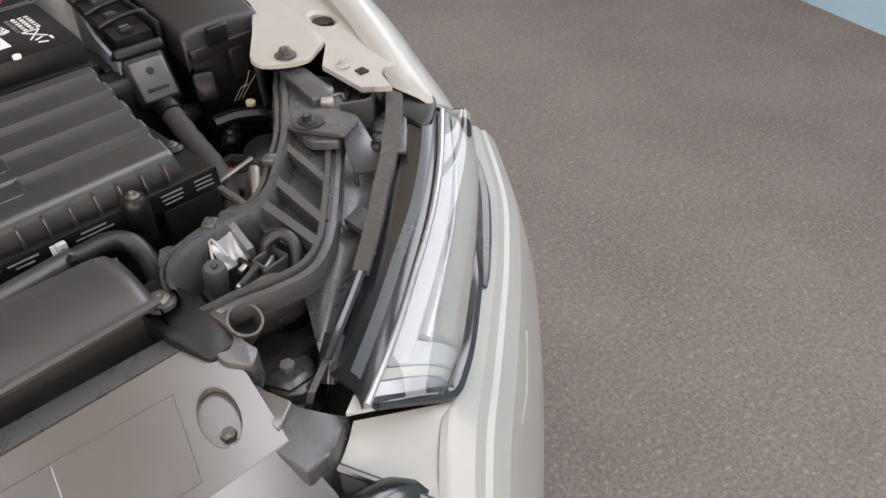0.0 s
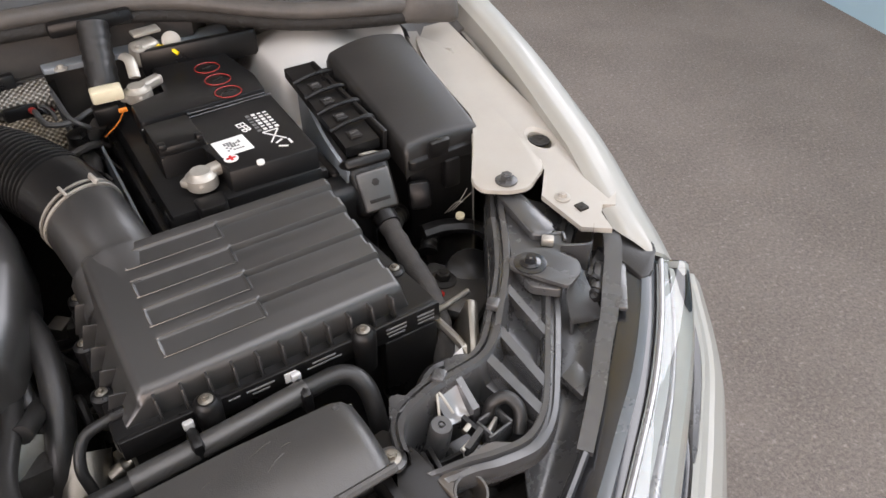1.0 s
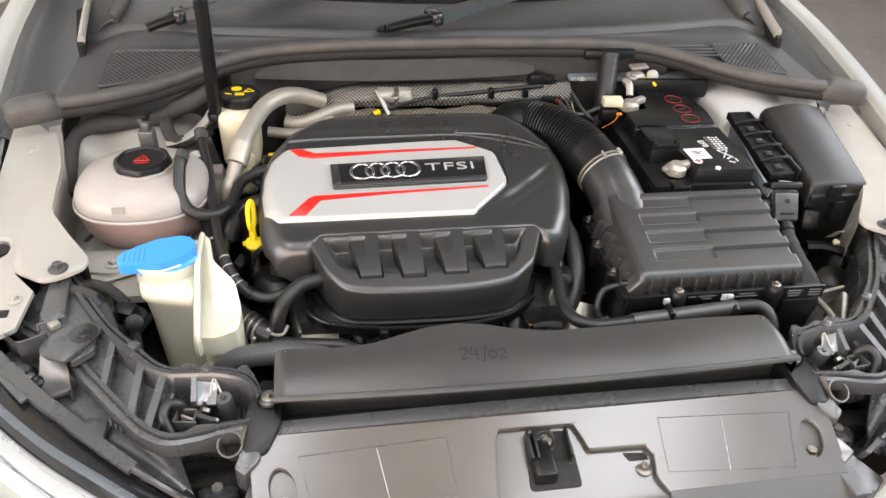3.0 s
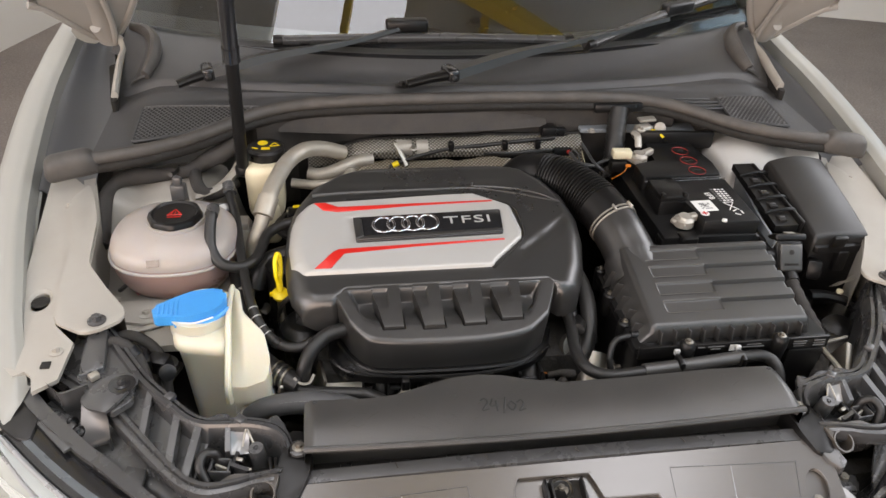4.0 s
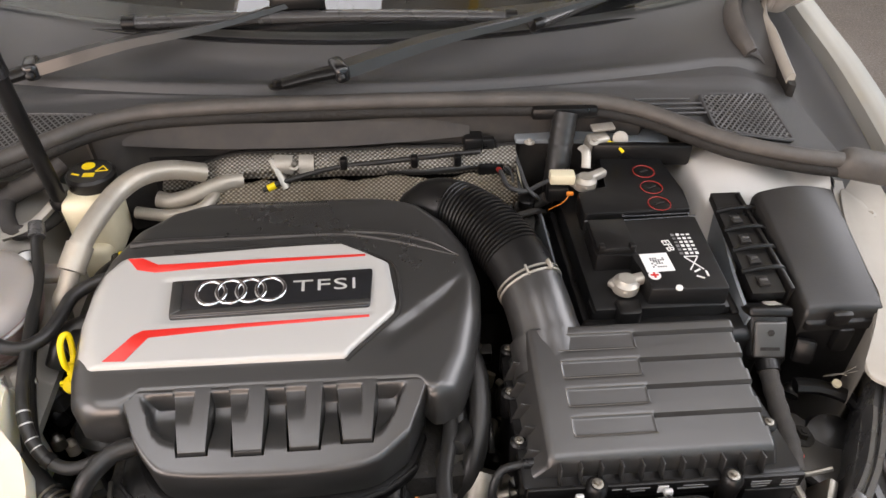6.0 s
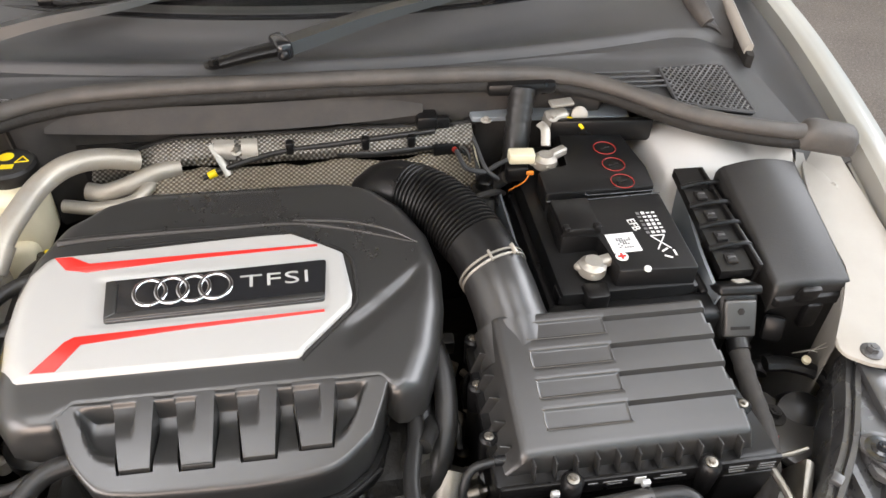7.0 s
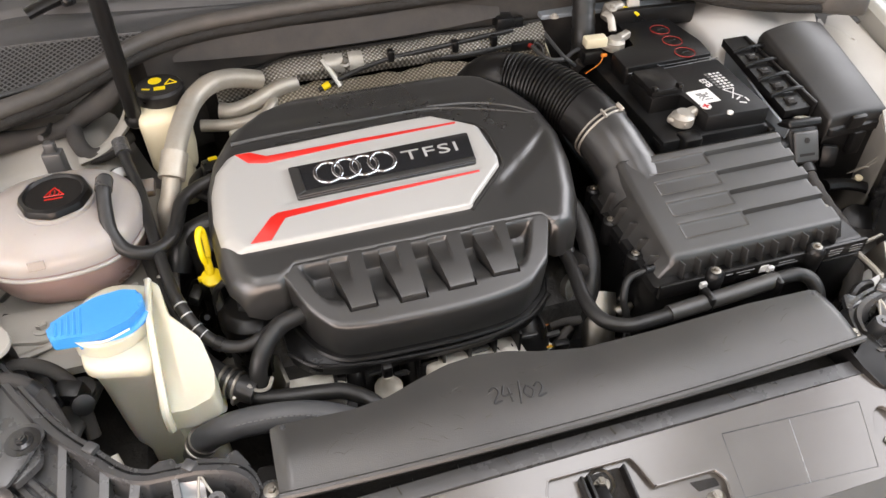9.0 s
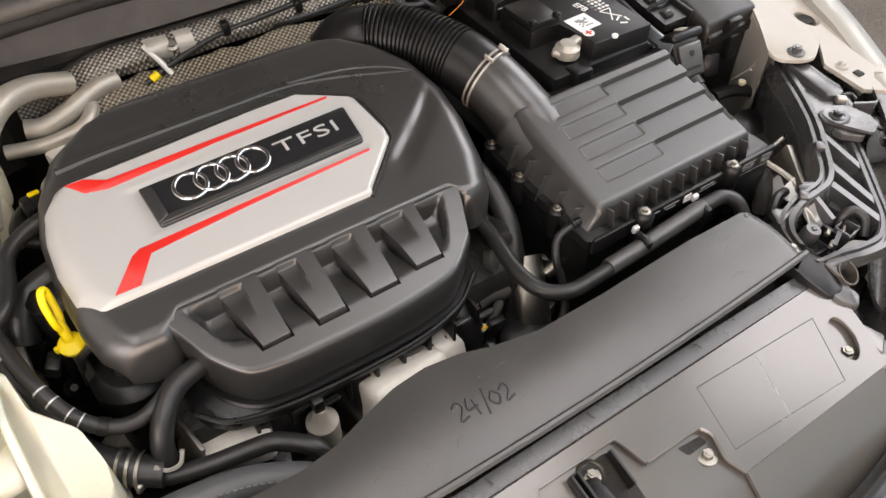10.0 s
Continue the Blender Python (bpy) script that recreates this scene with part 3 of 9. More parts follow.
def scuttle():
    seal_rows = [(0.0, 0.735, 0.94), (0.2, 0.735, 0.938), (0.33, 0.738, 0.93), (0.40, 0.722, 0.922), (0.46, 0.685, 0.914), (0.52, 0.645, 0.908), (0.60, 0.612, 0.905), (0.665, 0.598, 0.902)]

    def front(x):
        p = curve_at(seal_rows, abs(x))
        return p.x + 0.012, p.y + 0.004

    def step(x):
        return 0.757 + 0.25 * x * x - 0.3 * max(0.0, abs(x) - 0.55), 0.957 - 0.02 * x * x - 0.02 * smoothstep(0.58, 0.66, abs(x))

    def f(u, v):
        x = -0.665 + 1.33 * u
        y0, z0 = front(x)
        y1, z1 = step(x)
        y2 = glass_base(x) + 0.03
        z2 = glass_z(x, y2) - 0.006
        if v < 0.4:
            t = v / 0.4
            rise = (z1 - z0 - 0.012) * (0.62 * max(0, min(1, t / 0.72)) ** 1.2 + 0.38 * smoothstep(0.72, 0.8, t))
            return V(x, y0 + (y1 - y0) * t, z0 + rise)
        if v < 0.5:
            t = (v - 0.4) / 0.1
            return V(x, y1 + 0.012 * t, z1 - 0.012 + 0.012 * math.sin(t * math.pi / 2))
        t = (v - 0.5) / 0.5
        dip = 0.022 * math.sin(math.pi * t) * smoothstep(0.62, 0.35, abs(x)) - 0.02 * smoothstep(0.58, 0.65, abs(x)) * math.sin(math.pi * t)
        # shallow pressed panel in the middle of the trough
        dip += 0.004 * smoothstep(0.2, 0.3, t) * smoothstep(0.75, 0.65, t) * smoothstep(0.17, 0.10, abs(x + 0.12))
        return V(x, y1 + 0.012 + (y2 - y1 - 0.012) * t, z1 + (z2 - z1) * t - dip)

    part("scuttle_panel", sheet(f, 70, 40), "scuttle", car, "dark grey grained scuttle panel below the windscreen")
    line = [(x, *curve_at(seal_rows, abs(x))[:2]) for x in [-0.665 + 1.33 * k / 26 for k in range(27)]]
    line = [(x, y, z + 0.006) for x, y, z in line]
    part("bonnet_seal", tube(line, 0.0115, 3, 12), "seal", car, "worn black rubber bonnet seal")
    part("seal_channel", tube([(x, y - 0.004, z - 0.016) for x, y, z in line], 0.009, 3, 10), "black", car)
    # dark plenum wall below the seal
    rows = [(x, y - 0.004, z - 0.008) for x, y, z in line]

    def g(u, v):
        k = u * (len(rows) - 1)
        i = min(int(k), len(rows) - 2)
        a, b = V(*rows[i]), V(*rows[i + 1])
        p = a + (b - a) * (k - i)
        back = 0.115 * smoothstep(0.40, 0.46, abs(p.x))
        return V(p.x, p.y + back * min(1, v * 4) + 0.02 * v, p.z - 0.2 * v if back == 0 else p.z - 0.004 - 0.2 * max(0, v - 0.2))

    span = lambda a, b: (lambda u, v: g(a + (b - a) * u, v))
    part("plenum_wall", sheet(span(0.17, 0.83), 52, 20, lambda p: p + V(0, 0.004, 0)), "tape", car, "dusty black plenum wall")
    part("wing_panel", sheet(span(0.0, 0.17), 16, 20, lambda p: p + V(0, 0.004, 0)), "inner", car, "dusty beige painted panel below the seal")
    part("wing_panel", sheet(span(0.83, 1.0), 16, 20, lambda p: p + V(0, 0.004, 0)), "inner", car, "dusty beige painted panel below the seal")
    part("plenum_board", sheet(lambda u, v: V(-0.365 + 0.51 * u, 0.725 - 0.018 * v + 0.02 * (2 * u - 1) ** 2, 0.92 - 0.032 * v), 24, 4, lambda p: p + V(0, 0.008, -0.004)), "tape", car, "dusty black plenum board")
    # rubber end blocks at the fenders
    for s in (1, -1):
        bm = box(0.092, 0.044, 0.042, pose(s * 0.692, 0.594, 0.902, 8, s * 6, s * -14), 0.014, 3, 0.8)
        part("seal_end", bm, "seal", car, "worn rubber end block of the bonnet seal")
        # upright cheek and rubber lip where the trough meets the windscreen's corner
        lip = [(s * 0.612, 0.845, 0.955), (s * 0.60, 0.88, 0.975), (s * 0.602, 0.925, 0.99), (s * 0.622, 0.965, 0.998), (s * 0.655, 0.99, 1.0)]
        part("corner_lip", tube(lip, lambda q: 0.008 + 0.004 * math.sin(math.pi * q), 6, 10, None, 1.5), "seal", car, "rubber lip at the windscreen corner")
        part("corner_cheek", sheet(lambda u, v: V(*curve_at([(k / 4, *p) for k, p in enumerate(lip)], u)) + V(s * 0.05 * v, 0.004 * v, 0.012 * math.sin(math.pi * v) - 0.05 * v), 16, 6, 0.004), "scuttle", car, "dark plastic cheek beside the hinge")
        part("hinge_slot", prism(rounded([(s * 0.652, 0.775), (s * 0.662, 0.77), (s * 0.688, 0.90), (s * 0.672, 0.91)], 0.004, 2), 0.90, lambda x, y: 0.933 + 0.16 * (y - 0.77), 0), "black", car, "dark slot below the hinge arm")
        # intake grille with its mesh
        grille_y = [(0.395, 0.728, 0.742), (0.44, 0.702, 0.748), (0.50, 0.672, 0.753), (0.55, 0.655, 0.757), (0.604, 0.642, 0.757)]
        start = 0.395 if s < 0 else 0.5
        bm = bmesh.new()
        ribs = []
        d = 0.0105
        for direction in (1, -1):
            k = -60
            while k < 60:
                pts = []
                for j in range(61):
                    x = 0.395 + 0.209 * j / 60
                    y = 0.72 + direction * 1.15 * (x - 0.5) + k * d
                    y0, y1 = along(grille_y, x)
                    if y0 < y < y1 and x >= start:
                        pts.append((x, y))
                if len(pts) > 2:
                    ribs.append((pts[0], pts[-1]))
                k += 1
        for (xa, ya), (xb, yb) in ribs:
            za = f((s * xa + 0.665) / 1.33, 0.4 * (ya - front(xa)[0]) / (step(xa)[0] - front(xa)[0])).z
            zb = f((s * xb + 0.665) / 1.33, 0.4 * (yb - front(xb)[0]) / (step(xb)[0] - front(xb)[0])).z
            tube([(s * xa, ya, za + 0.0068), (s * xb, yb, zb + 0.0068)], 0.0014, 1, 4, bm, 0.6)
        low = [(x, along(grille_y, x)[0]) for x in (start, 0.53, 0.57, 0.604)]
        high = [(x, along(grille_y, x)[1]) for x in (0.604, 0.57, 0.53, start)]
        hole = rounded([(s * x, y) for x, y in low + high], 0.006, 2)

        def surf(x, y):
            v = 0.4 * (y - front(x)[0]) / (step(x)[0] - front(x)[0])
            return f((x + 0.665) / 1.33, max(0, min(1, v))).z

        g_ob = part("intake_grille", bm, "greymesh", car, "black honeycomb air intake mesh")
        if s > 0:
            hole = [(x, y) for x, y in hole]
        part("grille_well", prism(hole, lambda x, y: surf(x, y) - 0.002, lambda x, y: surf(x, y) + 0.0045, 0), "black", g_ob)
        rim = [(x, y, surf(x, y) + 0.0055) for x, y in hole]
        part("grille_rim", tube(rim + [rim[0]], 0.003, 1, 6), "scuttle", g_ob)
        if s > 0:
            for k in range(4):
                x0 = 0.395 + 0.014 * k
                y0 = 0.742 - 0.011 * k
                part("raised_rib", tube([(x0, y0, surf(x0, y0) + 0.006), (x0 + 0.088, y0 + 0.004, surf(x0 + 0.088, y0) + 0.006)], 0.0018, 3, 6), "scuttle", g_ob)


scuttle()


def windscreen():
    w = tagged(part("windscreen", sheet(lambda u, v: V((-0.72 + 1.44 * u) * (1 - 0.12 * v), glass_base(-0.72 + 1.44 * u) + 0.02 + 0.72 * v, glass_z(-0.72 + 1.44 * u, glass_base(-0.72 + 1.44 * u) + 0.02 + 0.72 * v)), 40, 20, 0.005), "glass", car, "clear laminated windscreen"), "")
    w.visible_shadow = False
    part("frit_band", sheet(lambda u, v: V(-0.71 + 1.42 * u, glass_base(-0.71 + 1.42 * u) + 0.015 + 0.05 * v, glass_z(-0.71 + 1.42 * u, glass_base(-0.71 + 1.42 * u) + 0.015 + 0.05 * v) - 0.009), 40, 4, 0.002), "gloss", w, "black printed border of the windscreen")
    part("dashboard", sheet(lambda u, v: V(-0.7 + 1.4 * u, 1.0 + 0.75 * v, 0.93 + 0.06 * math.sin(math.pi * v) - 0.03 * abs(u - 0.5)), 20, 12, 0.05), "plastic", car, "dark grained dashboard behind the windscreen")
    for s in (1, -1):
        pil = tube([(s * 0.745, 1.0, 0.985), (s * 0.72, 1.25, 1.12), (s * 0.66, 1.62, 1.32)], 0.03, 6, 10)
        part("windscreen_pillar", pil, "paint", car, "cream-white windscreen pillar")


windscreen()


def bonnet():
    b = thing("bonnet", 0, 1.0, 1.0, "raised cream-white bonnet with black insulation mat, propped open", "car bonnet")
    hinge, up = V(0, 0.985, 0.985), radians(56)

    def place(x, d, h):
        """d along the bonnet from its rear edge, h out of it."""
        return hinge + V(x, -d * math.cos(up) + h * math.sin(up), d * math.sin(up) + h * math.cos(up))

    def rear(x):
        """The rear edge: low at the hinges, arched between them."""
        x = abs(x)
        return 0.17 * smoothstep(0.70, 0.57, x) if x < 0.70 else 0.13 * smoothstep(0.70, 0.80, x)

    def f(u, v):
        x = -0.80 + 1.6 * u
        d0 = rear(x)
        d = d0 + (1.12 - 0.25 * x * x - d0) * v
        return place(x * (1 - 0.14 * v), d, 0.08 - 0.16 * x * x + 0.03 * math.sin(math.pi * v))

    nrm = V(0, math.sin(up), math.cos(up))
    part("outer_skin", sheet(f, 80, 24, lambda p: p - nrm * 0.006), "paint", b, "cream-white painted bonnet skin")
    part("inner_panel", sheet(lambda u, v: f(0.01 + 0.98 * u, 0.004 + 0.98 * v) - nrm * (0.012 + 0.014 * smoothstep(0.0, 0.06, v)), 80, 24, lambda p: p - nrm * 0.004), "bonnetpaint", b, "beige painted inner bonnet panel")
    part("insulation_mat", sheet(lambda u, v: f(0.17 + 0.66 * u, 0.03 + 0.85 * v) - nrm * (0.034 + 0.006 * math.sin(5 * math.pi * u) ** 2), 60, 24, lambda p: p - nrm * 0.004), "tape", b, "black felt insulation mat")
    part("rear_hem", tube([f(k / 80, 0.0) - nrm * 0.01 for k in range(81)], 0.008, 1, 8), "bonnetpaint", b, "folded rear hem of the bonnet")
    for s in (1, -1):
        bm = tube([place(s * 0.70, -0.004, -0.012), place(s * 0.705, 0.04, -0.01), place(s * 0.71, 0.12, -0.004), place(s * 0.71, 0.24, 0.0)], lambda t: 0.022 + 0.006 * math.sin(math.pi * t), 5, 10, None, 0.5)
        part("hinge_mount", bm, "bonnetpaint", b, "beige painted hinge mount")
        part("mount_rib", tube([place(s * 0.685, 0.005, -0.02), place(s * 0.675, 0.06, -0.022), place(s * 0.672, 0.14, -0.02)], 0.006, 5, 8), "bonnetpaint", b)
        for d in (0.055, 0.15):
            part("hinge_bolt", bolt_mesh(0.010, Matrix.Translation(place(s * 0.708, d, -0.024)) @ pose(0, 0, 0, 236, 0, 0)), "bonnetpaint", b)


bonnet()


def wipers():
    for name, piv, head, mid, tip, b0, b1, lab in (
            ("a", (-0.125, 0.752, 0.968), (-0.044, 0.757, 0.984), (0.24, 0.872, 1.004), (0.455, 0.945, 1.03), (0.255, 0.872, 0.998), (0.72, 1.085, 1.07), "black wiper arm and blade resting on the windscreen"),
            ("b", (-0.545, 0.79, 0.958), (-0.491, 0.81, 0.972), (-0.24, 0.868, 1.002), (-0.11, 0.915, 1.024), (-0.373, 0.888, 1.006), (0.235, 0.905, 0.998), "black wiper arm and blade lying along the windscreen base")):
        w = thing("wiper", *piv, lab, "wiper", "windscreen wipers")
        piv, head, mid, tip, b0, b1 = V(*piv), V(*head), V(*mid), V(*tip), V(*b0), V(*b1)
        turn = math.degrees(math.atan2(mid.y - head.y, mid.x - head.x))
        part("wiper_arm", tube([head, head.lerp(mid, 0.5) + V(0, 0, 0.008), mid + V(0, 0, 0.004), tip], lambda q: 0.024 - 0.013 * smoothstep(0.0, 0.85, q), 8, 4, None, 0.5, math.pi / 4), "cover", w)
        # highlight along the arm's front edge, put in as a lighter tube
        part("arm_edge", tube([head + V(0, -0.011, 0.006), head.lerp(mid, 0.5) + V(0, -0.009, 0.0135), mid + V(0, -0.006, 0.009)], 0.0016, 6, 6), "greyplastic", w, "grey line painted as the highlight on the wiper arm's edge")
        part("arm_neck", tube([piv, piv.lerp(head, 0.5) + V(0, 0, 0.001), head], lambda q: 0.013 + 0.004 * q, 5, 10, None, 0.6), "plastic", w)
        part("arm_head", box(0.022, 0.042, 0.026, Matrix.Translation(head + V(0, 0, 0.002)) @ pose(0, 0, 0, 0, -6, turn), 0.007, 3), "gloss", w)
        part("head_pin", lathe([(0.006, -0.003), (0.006, 0.003), (0.003, 0.005)], Matrix.Translation(head + V(0.004, -0.023, 0.0)) @ pose(0, 0, 0, 80, 0, turn), 14), "plastic", w)
        half = b0.lerp(b1, 0.5) + V(0, 0.006, 0.004)
        bl = part("blade", tube([b0, half, b1], 0.0115, 10, 10, None, 0.8), "greyplastic", w, "grey-black flat wiper blade")
        part("rubber_lip", tube([b0 + V(0, 0.004, -0.011), half + V(0, 0.004, -0.011), b1 + V(0, 0.004, -0.011)], 0.0045, 10, 6), "rubber", bl)
        part("end_cap", tube([b0, b0.lerp(b1, 0.03)], 0.0132, 2, 10, None, 0.85), "plastic", bl)
        part("end_cap", tube([b1.lerp(b0, 0.03), b1], 0.0132, 2, 10, None, 0.85), "plastic", bl)
        c = tip if name == "b" else half.lerp(b1, 0.02)
        part("blade_clip", box(0.085, 0.027, 0.026, Matrix.Translation(c + V(0, 0.0, 0.003)) @ pose(0, 0, 0, 0, 0, math.degrees(math.atan2(b1.y - b0.y, b1.x - b0.x))), 0.007, 3), "plastic", bl)


wipers()
tagged(part("pivot_nut", bolt_mesh(0.013, V(-0.135, 0.757, 0.962)), "plastic"), "black nut cover on the scuttle panel", "cap")


def bonnet_prop():
    p = thing("bonnet_prop", -0.423, 0.612, 0.88, "black gas strut propping the bonnet up", "gas strut")
    a, b = V(-0.4235, 0.617, 0.87), V(-0.396, 0.475, 1.55)
    part("cylinder", tube([a.lerp(b, 0.32), a.lerp(b, 0.6), b], 0.0125, 2, 14), "gloss", p)
    part("rod", tube([a, a.lerp(b, 0.33)], 0.0105, 2, 12), "plastic", p)
    part("collar", tube([a.lerp(b, 0.31), a.lerp(b, 0.345)], 0.0135, 1, 14), "gloss", p, "glossy black strut collar")
    part("ball_socket", lathe([(0.006, -0.012), (0.013, -0.006), (0.014, 0.004), (0.009, 0.014)], a), "plastic", p)


bonnet_prop()


# ---- front corner: bumper and headlights ----
def bumper():
    # the upper edge runs from the grille round the headlight to the wheel arch
    rows = [(0.0, 0.400, -0.174, 0.690), (0.12, 0.430, -0.143, 0.696), (0.22, 0.463, -0.113, 0.698), (0.36, 0.507, -0.078, 0.689), (0.5, 0.560, -0.036, 0.688), (0.66, 0.618, 0.010, 0.693), (0.82, 0.674, 0.062, 0.712), (1.0, 0.722, 0.135, 0.742)]
    prof = [(0.0, 0.0), (0.003, -0.001), (0.022, -0.012), (0.03, -0.021), (0.036, -0.023), (0.05, -0.042), (0.057, -0.06), (0.064, -0.085), (0.075, -0.13), (0.083, -0.2), (0.075, -0.3), (0.035, -0.45), (0.0, -0.5)]
    for s in (1, -1):
        def f(u, v):
            p = curve_at(rows, u)
            d = V(0.45 + 0.55 * u, -1 + 0.95 * u, 0).normalized()
            k = v * (len(prof) - 1)
            i = min(int(k), len(prof) - 2)
            t = k - i
            o, h = prof[i][0] + (prof[i + 1][0] - prof[i][0]) * t, prof[i][1] + (prof[i + 1][1] - prof[i][1]) * t
            return V(s * (p.x + d.x * o), p.y + d.y * o, p.z + h)

        corner = part("bumper_corner", sheet(f, 40, 60, lambda p: p - V(s * 0.004, -0.004, 0)), "paint", car, "cream-white painted bumper corner with creases", 12)

        # flat panel between headlight and grille
        a, b, c, d = V(s * 0.386, -0.089, 0.722), V(s * 0.461, -0.114, 0.699), V(s * 0.399, -0.175, 0.690), V(s * 0.358, -0.104, 0.708)

        def g(u, v):
            p = a.lerp(b, u).lerp(d.lerp(c, u), min(1, v / 0.9))
            return p - V(0, 0, 0.004 * math.sin(math.pi * min(1, v / 0.9)) + 0.03 * max(0, v - 0.9) / 0.1)

        part("bumper_top", sheet(g, 16, 20, lambda p: p - V(0, 0, 0.004)), "paint", car, "cream-white painted bumper top beside the grille")
        part("edge_bead", tube([d, d.lerp(c, 0.5), c], 0.0035, 4, 8), "gloss", car, "dark gap along the bumper's edge")
        # pressed feature line on the side of the bumper
        part("feature_line", tube([f(0.52 - 0.22 * k / 8, 0.5 + 0.03 * math.sin(math.pi * k / 8)) for k in range(9)], 0.0016, 2, 6), "paint", corner)
        ramp = rounded([(s * x, y) for x, y in ((0.322, 0.0), (0.346, -0.012), (0.350, -0.03), (0.357, -0.053), (0.387, -0.084), (0.357, -0.104), (0.332, -0.108), (0.322, -0.06))], 0.004, 2)
        part("carrier_ramp", prism(ramp, 0.66, lambda x, y: 0.742 + 0.10 * y - 0.25 * max(0, abs(x) - 0.345), 0.003), "greyplastic", car, "dusty grey plastic ramp between carrier and bumper")
        part("ramp_step", prism(rounded([(s * x, y) for x, y in ((0.331, -0.03), (0.349, -0.034), (0.358, -0.056), (0.336, -0.07))], 0.003, 2), 0.7, lambda x, y: 0.747 + 0.1 * y, 0.002), "slam", car)
        flap = rounded([(s * x, y) for x, y in ((0.684, 0.206), (0.696, 0.165), (0.686, 0.136), (0.656, 0.112), (0.643, 0.112), (0.641, 0.146), (0.659, 0.176))], 0.005, 3)
        part("fender_flap", prism(flap, 0.772, lambda x, y: 0.789 - 0.25 * max(0, abs(x) - 0.685) - 0.15 * max(0, 0.15 - y), 0.003, 3), "rubber", car, "black sealing flap at the fender's front end")


bumper()
for s_ in (1, -1):
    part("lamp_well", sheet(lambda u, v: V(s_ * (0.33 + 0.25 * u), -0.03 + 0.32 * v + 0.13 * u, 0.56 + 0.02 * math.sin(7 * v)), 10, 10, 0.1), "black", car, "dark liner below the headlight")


def grille():
    g = thing("front_grille", 0, -0.16, 0.55, "gloss black grille surround with dark mesh below the carrier", "grille")
    part("surround", tube([(-0.40, -0.15, 0.672), (-0.345, -0.145, 0.70), (-0.2, -0.165, 0.712), (0, -0.172, 0.715), (0.2, -0.165, 0.712), (0.345, -0.145, 0.70), (0.40, -0.15, 0.672)], 0.022, 8, 12, None, 0.8), "gloss", g)
    part("chrome_strip", tube([(-0.39, -0.158, 0.69), (-0.2, -0.185, 0.722), (0, -0.192, 0.726), (0.2, -0.185, 0.722), (0.39, -0.158, 0.69)], 0.006, 8, 8), "chrome", g, "thin bright trim strip")
    part("grille_insert", sheet(lambda u, v: V(-0.4 + 0.8 * u, -0.16 + 0.05 * v, 0.69 - 0.42 * v), 24, 12, lambda p: p + V(0, 0.01, 0)), "plastic", g)
    for k in range(7):
        part("slat", tube([(-0.38, -0.165, 0.64 - 0.05 * k), (0, -0.185, 0.64 - 0.05 * k), (0.38, -0.165, 0.64 - 0.05 * k)], 0.006, 5, 6), "gloss", g)


grille()


# ---- headlights and their carriers ----
LENS = [(0.0, 0.390, -0.097, 0.742), (0.2, 0.4425, -0.067, 0.750), (0.4, 0.500, -0.028, 0.757), (0.6, 0.562, 0.017, 0.763), (0.8, 0.622, 0.069, 0.770), (1.0, 0.680, 0.128, 0.777)]
LENS_LOW = [(0.0, 0.459, -0.108, 0.702), (0.2, 0.506, -0.076, 0.692), (0.4, 0.558, -0.034, 0.694), (0.6, 0.614, 0.014, 0.702), (0.8, 0.667, 0.065, 0.726), (1.0, 0.704, 0.118, 0.756)]
FLANGE = [(0.0, 0.3935, -0.048, 0.737), (0.2, 0.445, -0.018, 0.753), (0.4, 0.497, 0.0175, 0.762), (0.6, 0.551, 0.055, 0.769), (0.8, 0.610, 0.107, 0.777), (1.0, 0.672, 0.171, 0.785)]


